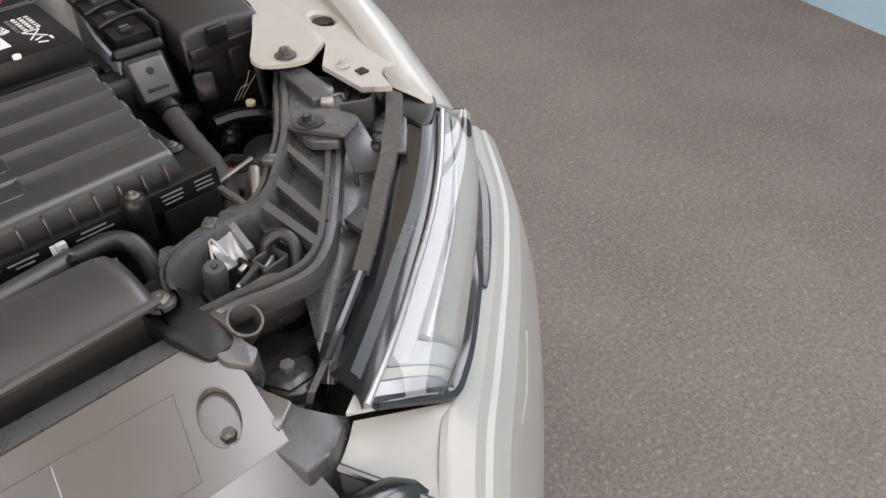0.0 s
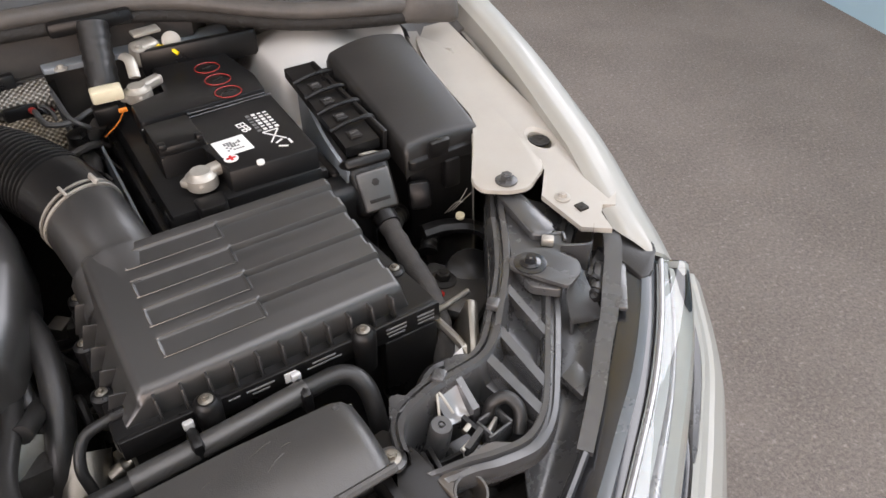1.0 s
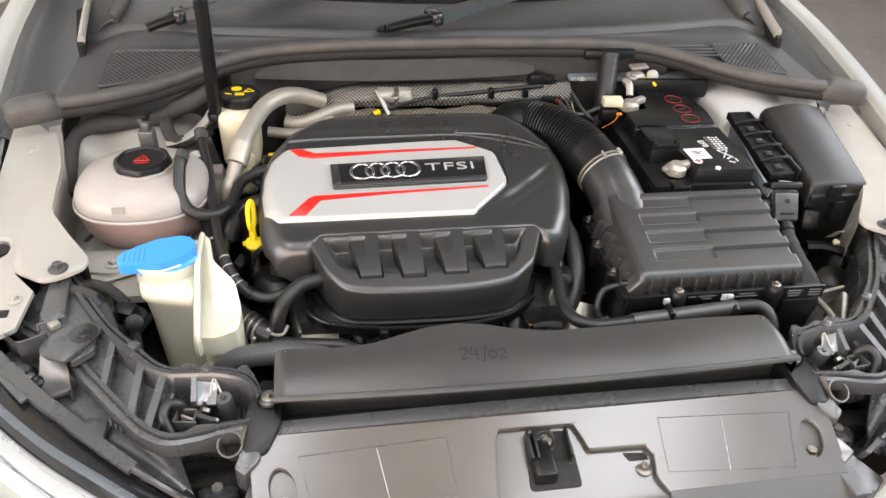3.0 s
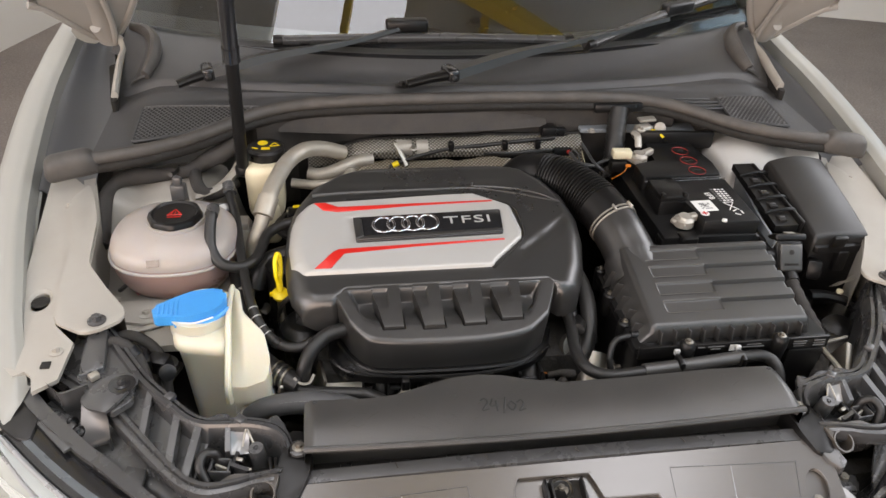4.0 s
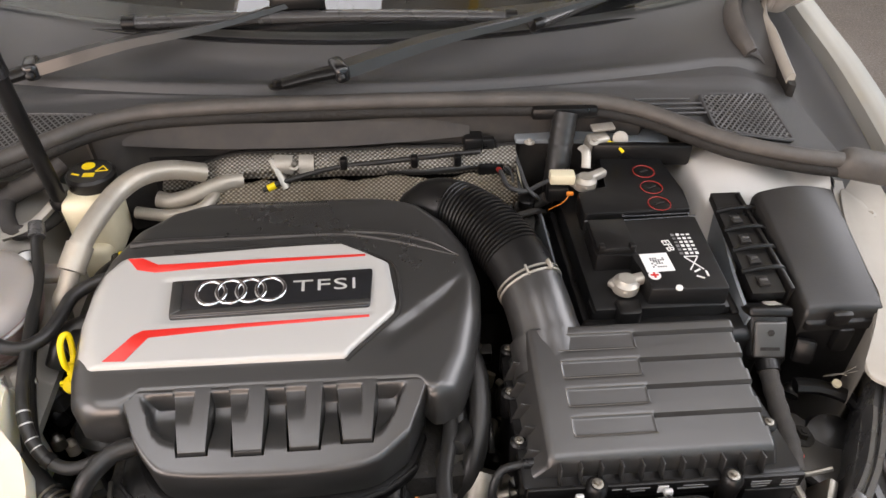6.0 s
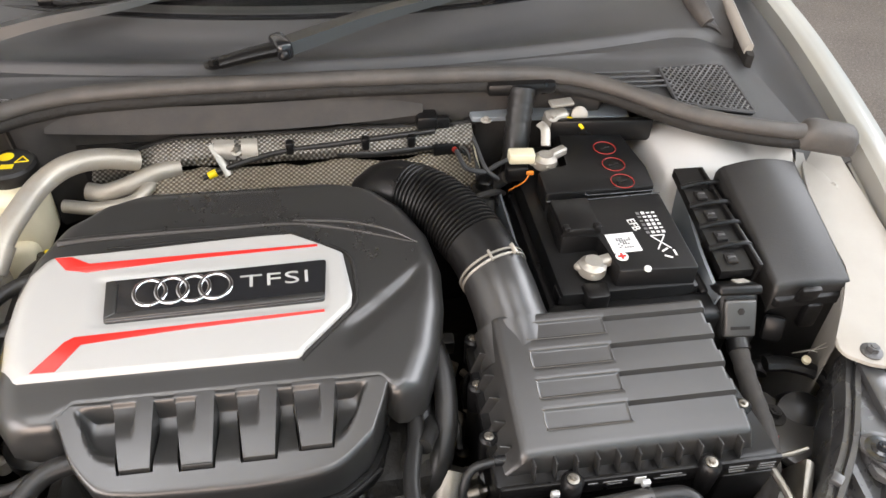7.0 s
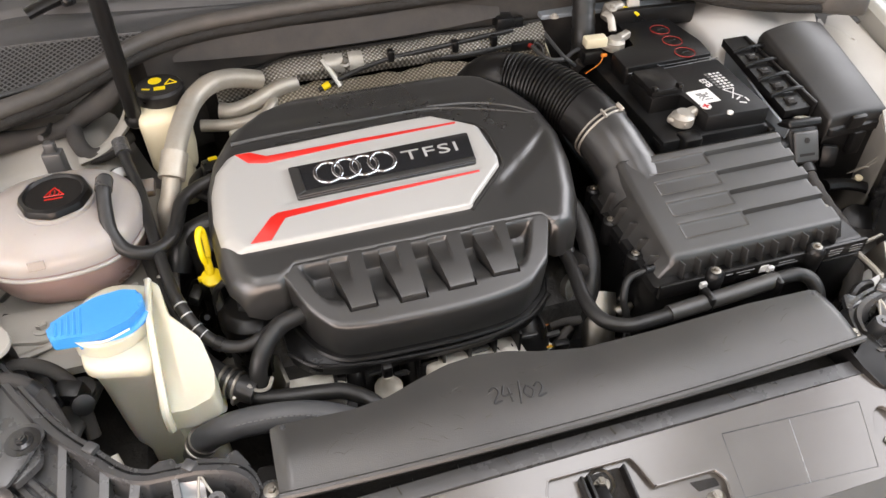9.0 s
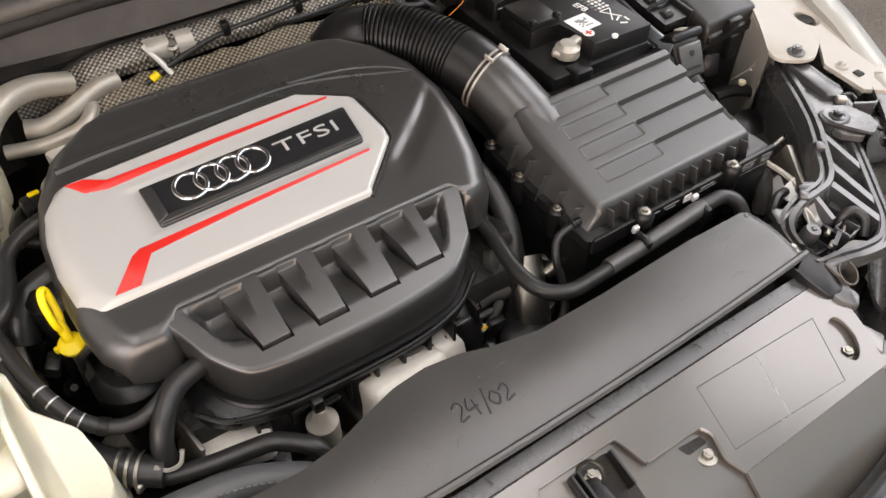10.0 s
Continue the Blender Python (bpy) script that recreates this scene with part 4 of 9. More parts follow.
def headlight():
    h = thing("headlight", 0.54, 0.03, 0.62, "headlight with clear lens, cream reflector and gloss black flange", "headlight", "headlights")

    def between(a, b, bulge, out):
        def f(u, v):
            p, q = curve_at(a, u), curve_at(b, u)
            d = V(0.62, -0.62, 0.48).normalized()
            return p.lerp(q, v) + d * (bulge * math.sin(math.pi * v)) + d * out
        return f

    def patch(name, u0, u1, v0, v1, out, mat, label="", nu=30):
        g = between(LENS, LENS_LOW, 0.012, out)
        return part(name, sheet(lambda u, v: g(u0 + (u1 - u0) * u, v0 + (v1 - v0) * v), nu, 6, 0.004), mat, h, label)

    lens = part("lens", sheet(between(LENS, LENS_LOW, 0.016, 0.006), 40, 12, 0.002), "lens", h, "clear polycarbonate lens")
    lens.visible_shadow = False
    patch("reflector", 0.0, 1.0, 0.0, 0.98, -0.014, "drl", "pale reflector")
    patch("light_guide", 0.13, 0.99, 0.04, 0.27, -0.004, "guide", "white daytime light guide")
    part("guide_step", tube([between(LENS, LENS_LOW, 0.012, -0.006)(0.21 + 0.7 * k / 10, 0.34) for k in range(11)], lambda s: 0.0075 * (1 - s) ** 1.5 + 0.002, 3, 8, None, 0.6), "lensgrey", h, "grey step inside the lamp")
    patch("lower_guide", 0.20, 0.97, 0.42, 0.88, -0.009, "drl", "pale lower reflector")
    patch("end_step", 0.125, 0.195, 0.12, 0.86, -0.005, "guide", "pale blue end of the light guide", 8)
    patch("end_stripe", 0.088, 0.12, 0.1, 0.93, -0.004, "drl", "beige stripe inside the lamp", 6)
    patch("end_bezel", 0.03, 0.083, 0.08, 0.95, -0.004, "lensgrey", "silvered lamp end", 8)
    part("side_marker", box(0.006, 0.01, 0.012, between(LENS, LENS_LOW, 0.012, -0.002)(0.5, 0.86), 0.002), "orange", h, "small amber side marker")
    g = between(LENS, LENS_LOW, 0.0, 0.004)
    part("lens_bezel", tube([g(0.6 - 0.56 * k / 10, 0.99) for k in range(11)] + [g(0.015, 0.93), g(0.005, 0.6), g(0.0, 0.1)], lambda s: 0.003 + 0.009 * smoothstep(0, 0.25, s) - 0.006 * smoothstep(0.7, 1, s), 3, 8, None, 0.7), "gloss", h, "black lower bezel of the lens")
    # black flange behind the lens; its rib's reflection is painted as a blue-grey stripe
    part("flange", sheet(between(FLANGE, LENS, 0.006, 0.0), 40, 10, 0.004), "gloss", h, "gloss black flange")
    stripe = between(FLANGE, LENS, 0.006, 0.003)
    part("flange_stripe", sheet(lambda u, v: stripe(0.04 + 0.93 * u, 0.34 + (0.25 - 0.05 * u) * v), 40, 6, 0.004), "stripe", h, "blue-grey stripe painted as the reflection along the flange")
    part("lens_end", sheet(lambda u, v: between(LENS, LENS_LOW, 0.012, -0.016 + 0.022 * u)(1.0, v), 3, 10, 0.002), "guide", h, "pale upper end of the lamp")
    part("lens_edge", tube([between(LENS, LENS_LOW, 0, 0.005)(k / 12, 0.0) for k in range(13)], 0.003, 3, 8), "lensgrey", h, "bright lens edge")

    # housing behind
    def back(u, v):
        p = curve_at(FLANGE, u)
        q = V(0.425 + 0.2 * u, 0.022 + 0.20 * u, 0.764 + 0.016 * u)
        return p.lerp(q, v) - V(0, 0, 0.018 * math.sin(math.pi * min(1, v * 1.1)) + 0.004)

    part("housing", sheet(back, 30, 14, 0.006), "carrier", h, "dusty black lamp housing")
    strip = [(0.675, 0.195, 0.788), (0.64, 0.152, 0.786), (0.607, 0.119, 0.783), (0.578, 0.09, 0.781), (0.551, 0.067, 0.779), (0.508, 0.028, 0.775), (0.464, -0.008, 0.770)]
    part("housing_rail", tube(strip, lambda s: 0.0135 - 0.004 * s, 5, 4, None, 0.45, math.pi / 4), "carrier", h, "dusty edge strip of the lamp housing")
    part("strip_step", box(0.012, 0.07, 0.005, pose(0.617, 0.116, 0.7835, 0, 0, -42), 0.001), "carrier", h)
    part("front_rib", tube([(0.464, -0.008, 0.770), (0.44, -0.022, 0.762), (0.416, -0.036, 0.755), (0.398, -0.045, 0.746)], 0.0045, 5, 8), "gloss", h, "glossy raised rib")
    part("front_foot", tube([(0.416, -0.032, 0.75), (0.402, -0.042, 0.742), (0.392, -0.05, 0.728)], 0.009, 4, 10, None, 0.7), "gloss", h)
    part("housing_skirt", sheet(lambda u, v: V(0.455 - 0.085 * u, -0.008 - 0.05 * u, 0.757 - 0.015 * u) + V(-0.02 * v, 0.03 * v, -0.12 * v), 10, 6, lambda p: p + V(0.004, -0.004, 0)), "carrier", h)
    for k in range(4):
        p = back(0.42 - 0.03 * k, 0.62)
        q = back(0.46 - 0.03 * k, 0.86)
        part("raised_bar", tube([p + V(0, 0, 0.001), q + V(0, 0, 0.001)], 0.0012, 2, 6), "carrier", h)
    part("housing_tab", prism([(0.507, 0.072), (0.531, 0.08), (0.53, 0.058), (0.508, 0.043)], 0.752, 0.7595, 0.001), "carrier", h)
    for x, y in ((0.613, 0.152), (0.6, 0.135)):
        part("screw_boss", lathe([(0.007, 0), (0.007, 0.022), (0.004, 0.024), (0.003, 0.02)], pose(x, y, 0.765, 50, 0, -40), 12), "plastic", h)
    part("boss_frame", box(0.045, 0.012, 0.03, pose(0.615, 0.145, 0.765, 0, 0, 42), 0.004), "carrier", h)
    return h


def dark_wedge(side):
    """Black seal strip between lamp, bumper and fender."""
    pts = [(side * 0.69, 0.088, 0.738), (side * 0.664, 0.05, 0.718), (side * 0.628, 0.012, 0.70), (side * 0.588, -0.028, 0.684)]
    part("lamp_seal", tube(pts, lambda s: 0.004 + 0.006 * math.sin(math.pi * s) ** 0.6, 5, 8), "greyplastic", car, "black seal strip beside the headlight")


def carrier():
    """Moulded side of the front carrier: a trough between two double rails, ribs, and a pocket for the lamp adjuster."""
    c = thing("front_carrier", 0.43, 0.1, 0.62, "dusty dark grey moulded front carrier with ribs and connectors", "carrier", "front carriers")
    rows = [(0, 0.603, 0.30, 0.803, 0.665, 0.245), (1, 0.577, 0.262, 0.803, 0.63, 0.218), (2, 0.558, 0.231, 0.803, 0.598, 0.19), (3, 0.526, 0.184, 0.802, 0.556, 0.152),
            (4, 0.491, 0.145, 0.801, 0.524, 0.113), (5, 0.462, 0.115, 0.80, 0.49, 0.072), (6, 0.439, 0.102, 0.80, 0.459, 0.037), (7, 0.414, 0.099, 0.80, 0.43, 0.02),
            (8, 0.386, 0.097, 0.80, 0.398, 0.022), (9, 0.357, 0.088, 0.799, 0.374, 0.029), (10, 0.342, 0.074, 0.797, 0.354, 0.033), (11, 0.336, 0.056, 0.795, 0.345, 0.036)]

    def lines(k):
        i = min(int(k), 10)
        t = k - i
        p = [rows[max(0, min(11, i + o))] for o in (-1, 0, 1, 2)]
        cr = lambda j: 0.5 * (2 * p[1][j] + (p[2][j] - p[0][j]) * t + (2 * p[0][j] - 5 * p[1][j] + 4 * p[2][j] - p[3][j]) * t * t + (3 * p[1][j] - p[0][j] - 3 * p[2][j] + p[3][j]) * t ** 3)
        return V(cr(1), cr(2), cr(3)), V(cr(4), cr(5), cr(3) - 0.014)

    def trough(k, v):
        rib = 3.4 + 0.9 * v
        deep = 0.006 + 0.012 * smoothstep(rib - 0.02, rib + 0.08, k) + 0.048 * smoothstep(6.3, 6.5, k)
        return -deep * smoothstep(0.0, 0.1, v) * smoothstep(1.0, 0.92, v)

    cross = [(-0.018, -0.03), (-0.0135, -0.010), (-0.012, -0.004), (-0.0075, -0.0035), (-0.0065, -0.008), (-0.004, -0.008), (-0.003, 0.0), (0.003, 0.0005), (0.0045, -0.003)]
    edge = [(-0.0045, -0.002), (-0.0035, 0.0), (0.0015, 0.0), (0.0025, -0.005), (0.0055, -0.0055), (0.0065, -0.002), (0.0115, -0.003), (0.0125, -0.008), (0.0135, -0.018), (0.011, -0.024)]
    bm = bmesh.new()
    n, m = 190, 16
    grid = []
    for i in range(n + 1):
        k = 11 * i / n
        a, b = lines(k)
        w = (b - a).length
        d = (b - a) / w
        flat = V(d.x, d.y, 0)
        row = [a + flat * s + V(0, 0, z) for s, z in cross]
        row += [a + d * (0.005 + (w - 0.01) * j / m) + V(0, 0, trough(k, j / m) - 0.003) for j in range(m + 1)]
        row += [b + flat * s + V(0, 0, z) for s, z in edge]
        grid.append([bm.verts.new(p) for p in row])
    for u, v in zip(grid, grid[1:]):
        for j in range(len(u) - 1):
            bm.faces.new((u[j], v[j], v[j + 1], u[j + 1]))
    part("moulding", bm, "carrier", c, "dusty trough between double rails", 35)
    # skirt towards the engine bay
    part("skirt", sheet(lambda u, v: lines(11 * u)[0] + V(-0.015, 0.008, -0.026 - 0.12 * v), 60, 4, lambda p: p + V(0.004, 0, 0)), "carrier", c)
    for k in (4.0, 7.45):
        a = lines(k)[0]
        part("rail_catch", box(0.013, 0.012, 0.008, Matrix.Translation(a + V(-0.006, 0.004, -0.001)) @ pose(0, 0, 0, 0, 0, 40), 0.002), "carrier", c)
    # screw plate toward the radiator cover
    part("screw_plate", prism(rounded([(0.308, 0.085), (0.335, 0.092), (0.345, 0.06), (0.352, 0.03), (0.352, 0.0), (0.328, 0.0), (0.312, 0.03)], 0.006, 3), 0.752, lambda x, y: 0.786 - 0.5 * max(0, 0.04 - y), 0.002), "plastic", c)
    part("screw_pad", lathe([(0.012, 0), (0.012, 0.004), (0.009, 0.005)], V(0.325, 0.06, 0.785), 20), "carrier", c)
    # ribs across the trough, thin bars flush with its rails
    def bar(name, p, q, width, deep, mat="carrier", label=""):
        n = (q - p).cross(V(0, 0, 1)).normalized() * width
        part(name, sheet(lambda u, v: p.lerp(q, u) + n * (v - 0.5), 6, 2, lambda w: w - V(0, 0, deep)), mat, c, label)

    for k, j, w in ((3.4, 4.3, 0.0075), (4.6, 5.45, 0.0085), (5.75, 6.15, 0.009)):
        bar("trough_rib", lines(k)[0] - V(0, 0, 0.003), lines(j)[1] - V(0, 0, 0.002), w, 0.03)
    # pocket: reflector bowl, divider, lamp adjuster, connector and its cable
    part("bowl", sheet(lambda u, v: V(0.384 + 0.025 * u + 0.002 * v, 0.0955 - 0.024 * v, 0.793 - 0.02 * v - 0.006 * math.sin(math.pi * u) * math.sin(math.pi * v)), 10, 8, 0.002), "lensgrey", c, "pale curved reflector bowl")
    bar("divider", V(0.410, 0.095, 0.797), V(0.409, 0.066, 0.786), 0.006, 0.022)
    part("lamp_spring", tube([(0.378, 0.074, 0.783), (0.384, 0.086, 0.79), (0.388, 0.094, 0.793), (0.390, 0.086, 0.79), (0.392, 0.075, 0.782)], 0.0013, 5, 6), "dullzinc", c, "bent zinc wire spring")
    part("adjuster", lathe([(0.0115, -0.042), (0.0102, -0.038), (0.0098, -0.004), (0.0085, 0), (0.0034, 0.0), (0.003, -0.002), (0.0018, -0.002), (0.0016, 0.001), (0.0004, 0.001)], pose(0.376, 0.068, 0.786, 8, 4, 0), 22), "greyplastic", c, "grey cylindrical lamp adjuster")
    bm = box(0.034, 0.004, 0.02, pose(0.366, 0.047, 0.758, -18, 0, -4), 0.001)
    box(0.004, 0.022, 0.02, pose(0.353, 0.053, 0.762, 0, 0, -6), 0.001, bm=bm)
    box(0.004, 0.022, 0.02, pose(0.359, 0.052, 0.764, 0, 0, -6), 0.001, bm=bm)
    part("adjuster_seat", bm, "plastic", c)
    bm = box(0.024, 0.0026, 0.022, pose(0.418, 0.0605, 0.77, 0, 0, 8), 0.0008)
    box(0.024, 0.0026, 0.022, pose(0.4155, 0.0415, 0.77, 0, 0, 8), 0.0008, bm=bm)
    box(0.0026, 0.019, 0.022, pose(0.406, 0.0495, 0.77, 0, 0, 8), 0.0008, bm=bm)
    box(0.0026, 0.019, 0.022, pose(0.4275, 0.0525, 0.77, 0, 0, 8), 0.0008, bm=bm)
    plug = part("plug", bm, "carrier", c, "open connector box")
    part("plug_floor", box(0.02, 0.017, 0.003, pose(0.417, 0.051, 0.762, 0, 0, 8), 0.0005), "black", plug)
    part("plug_blade", box(0.016, 0.003, 0.012, pose(0.416, 0.053, 0.77, 0, 0, 30), 0.0008), "dullzinc", plug, "metal blade in the connector")
    part("plug_cable", tube([(0.419, 0.064, 0.772), (0.424, 0.064, 0.786), (0.435, 0.06, 0.79), (0.439, 0.047, 0.785), (0.432, 0.036, 0.77)], 0.0055, 6, 10), "rubber", c, "black cable looping into the connector")
    part("metal_clip", box(0.009, 0.005, 0.006, pose(0.395, 0.06, 0.776, 20, 0, 24), 0.0012), "zinc", c, "small zinc spring clip")
    part("metal_clip", box(0.012, 0.004, 0.005, pose(0.386, 0.047, 0.774, 20, 0, 20), 0.0012), "dullzinc", c, "small zinc spring clip")
    bar("pocket_bar", V(0.384, 0.043, 0.778), V(0.405, 0.052, 0.78), 0.005, 0.012)
    bar("pocket_bar", V(0.398, 0.07, 0.78), V(0.404, 0.048, 0.776), 0.004, 0.014, "plastic")
    # round socket, a thin ring turned to the front, over a dark void
    sock = Matrix.Translation(V(0.366, 0.010, 0.774)) @ V(0.12, -0.5, 0.86).to_track_quat("Z", "Y").to_matrix().to_4x4()
    part("round_socket", lathe([(0.014, -0.03), (0.0148, -0.006), (0.0145, 0.0), (0.0125, 0.0), (0.0118, -0.006), (0.0112, -0.03)], sock, 28), "stained", c, "stained open round lamp socket")
    part("socket_dark", lathe([(0.0118, -0.029), (0.0118, -0.022)], sock, 20), "black", c)
    part("socket_web", prism(rounded([(0.347, 0.03), (0.371, 0.034), (0.402, 0.036), (0.418, 0.026), (0.398, 0.022), (0.384, 0.02), (0.372, 0.024), (0.357, 0.02), (0.352, 0.008)], 0.003, 2), 0.75, lambda x, y: 0.781 + 0.25 * min(0, y - 0.03), 0.002), "stained", c, "brown-stained lip above the socket")
    part("socket_block", prism(rounded([(0.33, 0.045), (0.346, 0.03), (0.354, 0.016), (0.354, 0.002), (0.362, -0.012), (0.35, -0.022), (0.334, -0.006)], 0.004, 2), 0.73, lambda x, y: 0.774 + 0.35 * min(0, y - 0.02), 0.003), "carrier", c)
    # bolted lamp bracket and pad behind
    top = [(0.598, 0.29), (0.615, 0.264), (0.606, 0.20), (0.592, 0.170), (0.552, 0.130), (0.531, 0.150), (0.533, 0.182), (0.562, 0.229), (0.581, 0.262)]
    part("top_plate", prism(rounded(top, 0.005, 3), 0.789, 0.7985, 0.001), "carrier", c, "flat grey top of the carrier")
    br = [(0.526, 0.178), (0.534, 0.191), (0.552, 0.194), (0.575, 0.182), (0.594, 0.163), (0.592, 0.150), (0.578, 0.134), (0.556, 0.125), (0.543, 0.146)]
    part("lamp_bracket", prism(rounded(br, 0.005, 4), lambda x, y: 0.8015 - 0.006 * smoothstep(0.575, 0.594, x), lambda x, y: 0.8055 - 0.006 * smoothstep(0.575, 0.594, x), 0.0008), "carrier", c, "dusty lamp strap with bolt")
    part("bracket_washer", lathe([(0.0165, 0), (0.0165, 0.001), (0.012, 0.0016), (0.0, 0.0016)], V(0.546, 0.172, 0.8052), 24), "gloss", c, "dark washer under the bolt")
    part("bracket_leg", sheet(lambda u, v: V(0.556 + 0.034 * u, 0.1255 + 0.024 * u - (0.010 + 0.034 * u) * v + 0.006 * math.sin(math.pi * v), 0.8035 - 0.003 * u - 0.038 * v ** 1.5), 8, 10, 0.003), "carrier", c, "strap end rolled down to the lamp")
    for x, y in ((0.557, 0.117), (0.588, 0.107)):
        part("leg_prong", tube([(x, y, 0.768), (x - 0.002, y - 0.004, 0.75)], 0.0022, 3, 6), "greyplastic", c)
    web = [(0.0, 0.588, 0.176, 0.806), (0.4, 0.614, 0.162, 0.806), (0.6, 0.626, 0.170, 0.806), (1.0, 0.645, 0.19, 0.804)]
    part("web_wall", sheet(lambda u, v: curve_at(web, u) - V(0, 0, 0.034 * v), 16, 4, lambda p: p + V(0.0025, 0.0025, 0)), "carrier", c, "thin upright web of the carrier")
    part("web_floor", prism([(0.606, 0.155), (0.63, 0.168), (0.652, 0.186), (0.66, 0.172), (0.63, 0.14), (0.612, 0.135)], 0.755, 0.772, 0.002), "carrier", c)
    part("pad", prism(rounded([(0.586, 0.285), (0.607, 0.271), (0.606, 0.207), (0.595, 0.197), (0.575, 0.205)], 0.007, 4), 0.7985, lambda x, y: 0.811 - 0.25 * max(0, 0.225 - y), 0.0025, 3), "carrier", c, "grey rubber stop pad")
    part("pad_foot", box(0.013, 0.011, 0.009, pose(0.585, 0.193, 0.803, 0, 0, -40), 0.002), "dullzinc", c, "small pale clip below the pad")
    part("pad_loop", tube([(0.592, 0.196, 0.806), (0.603, 0.192, 0.806), (0.598, 0.181, 0.806)], 0.0018, 3, 6), "carrier", c)
    # lower leg and bolt plate
    part("lower_plate", prism(rounded([(0.386, 0.07), (0.402, 0.05), (0.42, 0.035), (0.405, -0.012), (0.384, -0.026), (0.364, -0.01), (0.368, 0.03)], 0.008, 3), 0.66, 0.70, 0.004), "carrier", c, "dusty lower lamp plate")
    part("plate_ring", lathe([(0.014, 0), (0.0225, 0.0), (0.0225, 0.004), (0.018, 0.007), (0.014, 0.007)], V(0.387, 0.004, 0.699), 6), "carrier", c, "hexagonal collar round the bolt")
    part("plate_edge", tube([(0.36, -0.012, 0.688), (0.382, -0.03, 0.686), (0.408, -0.014, 0.69)], 0.007, 5, 8), "rubber", c)
    part("ear", prism(rounded([(0.34, 0.09), (0.352, 0.112), (0.362, 0.108), (0.368, 0.094)], 0.004, 3), 0.786, 0.794, 0.002), "carrier", c)
    part("ear", prism(rounded([(0.404, 0.104), (0.412, 0.122), (0.43, 0.12), (0.44, 0.106)], 0.005, 3), 0.785, 0.793, 0.002), "carrier", c)
    return c


lamp = headlight()
rack = carrier()
mirrored(lamp), mirrored(rack)
dark_wedge(1), dark_wedge(-1)
for s in (1, -1):
    bolt(s * 0.546, 0.172, 0.8065, 0.0105, "dark flange bolt on the lamp bracket", "gloss", group="bracket bolts")
    bolt(s * 0.325, 0.06, 0.79, 0.008, "zinc screw on the carrier's screw plate", group="carrier screws")
    bolt(s * 0.387, 0.004, 0.702, 0.0125, "zinc bolt on the lower lamp plate", "dullzinc", group="lamp bolts")


# ---- carrier cover and radiator shroud ----
def holed(outline, holes, top, depth, bm=None):
    """A flat plate with openings through it; top gives its height at (x, y)."""
    b2 = bmesh.new()
    loops = [[b2.verts.new((x, y, top(x, y))) for x, y in o] for o in [outline] + holes]
    edges = [b2.edges.new((a, b)) for l in loops for a, b in zip(l, l[1:] + l[:1])]
    bmesh.ops.triangle_fill(b2, edges=edges, use_beauty=True)
    for l in loops:
        low = [b2.verts.new(v.co - V(0, 0, depth)) for v in l]
        for k in range(len(l)):
            b2.faces.new((l[k], l[(k + 1) % len(l)], low[(k + 1) % len(l)], low[k]))
    return merge(bm, b2)


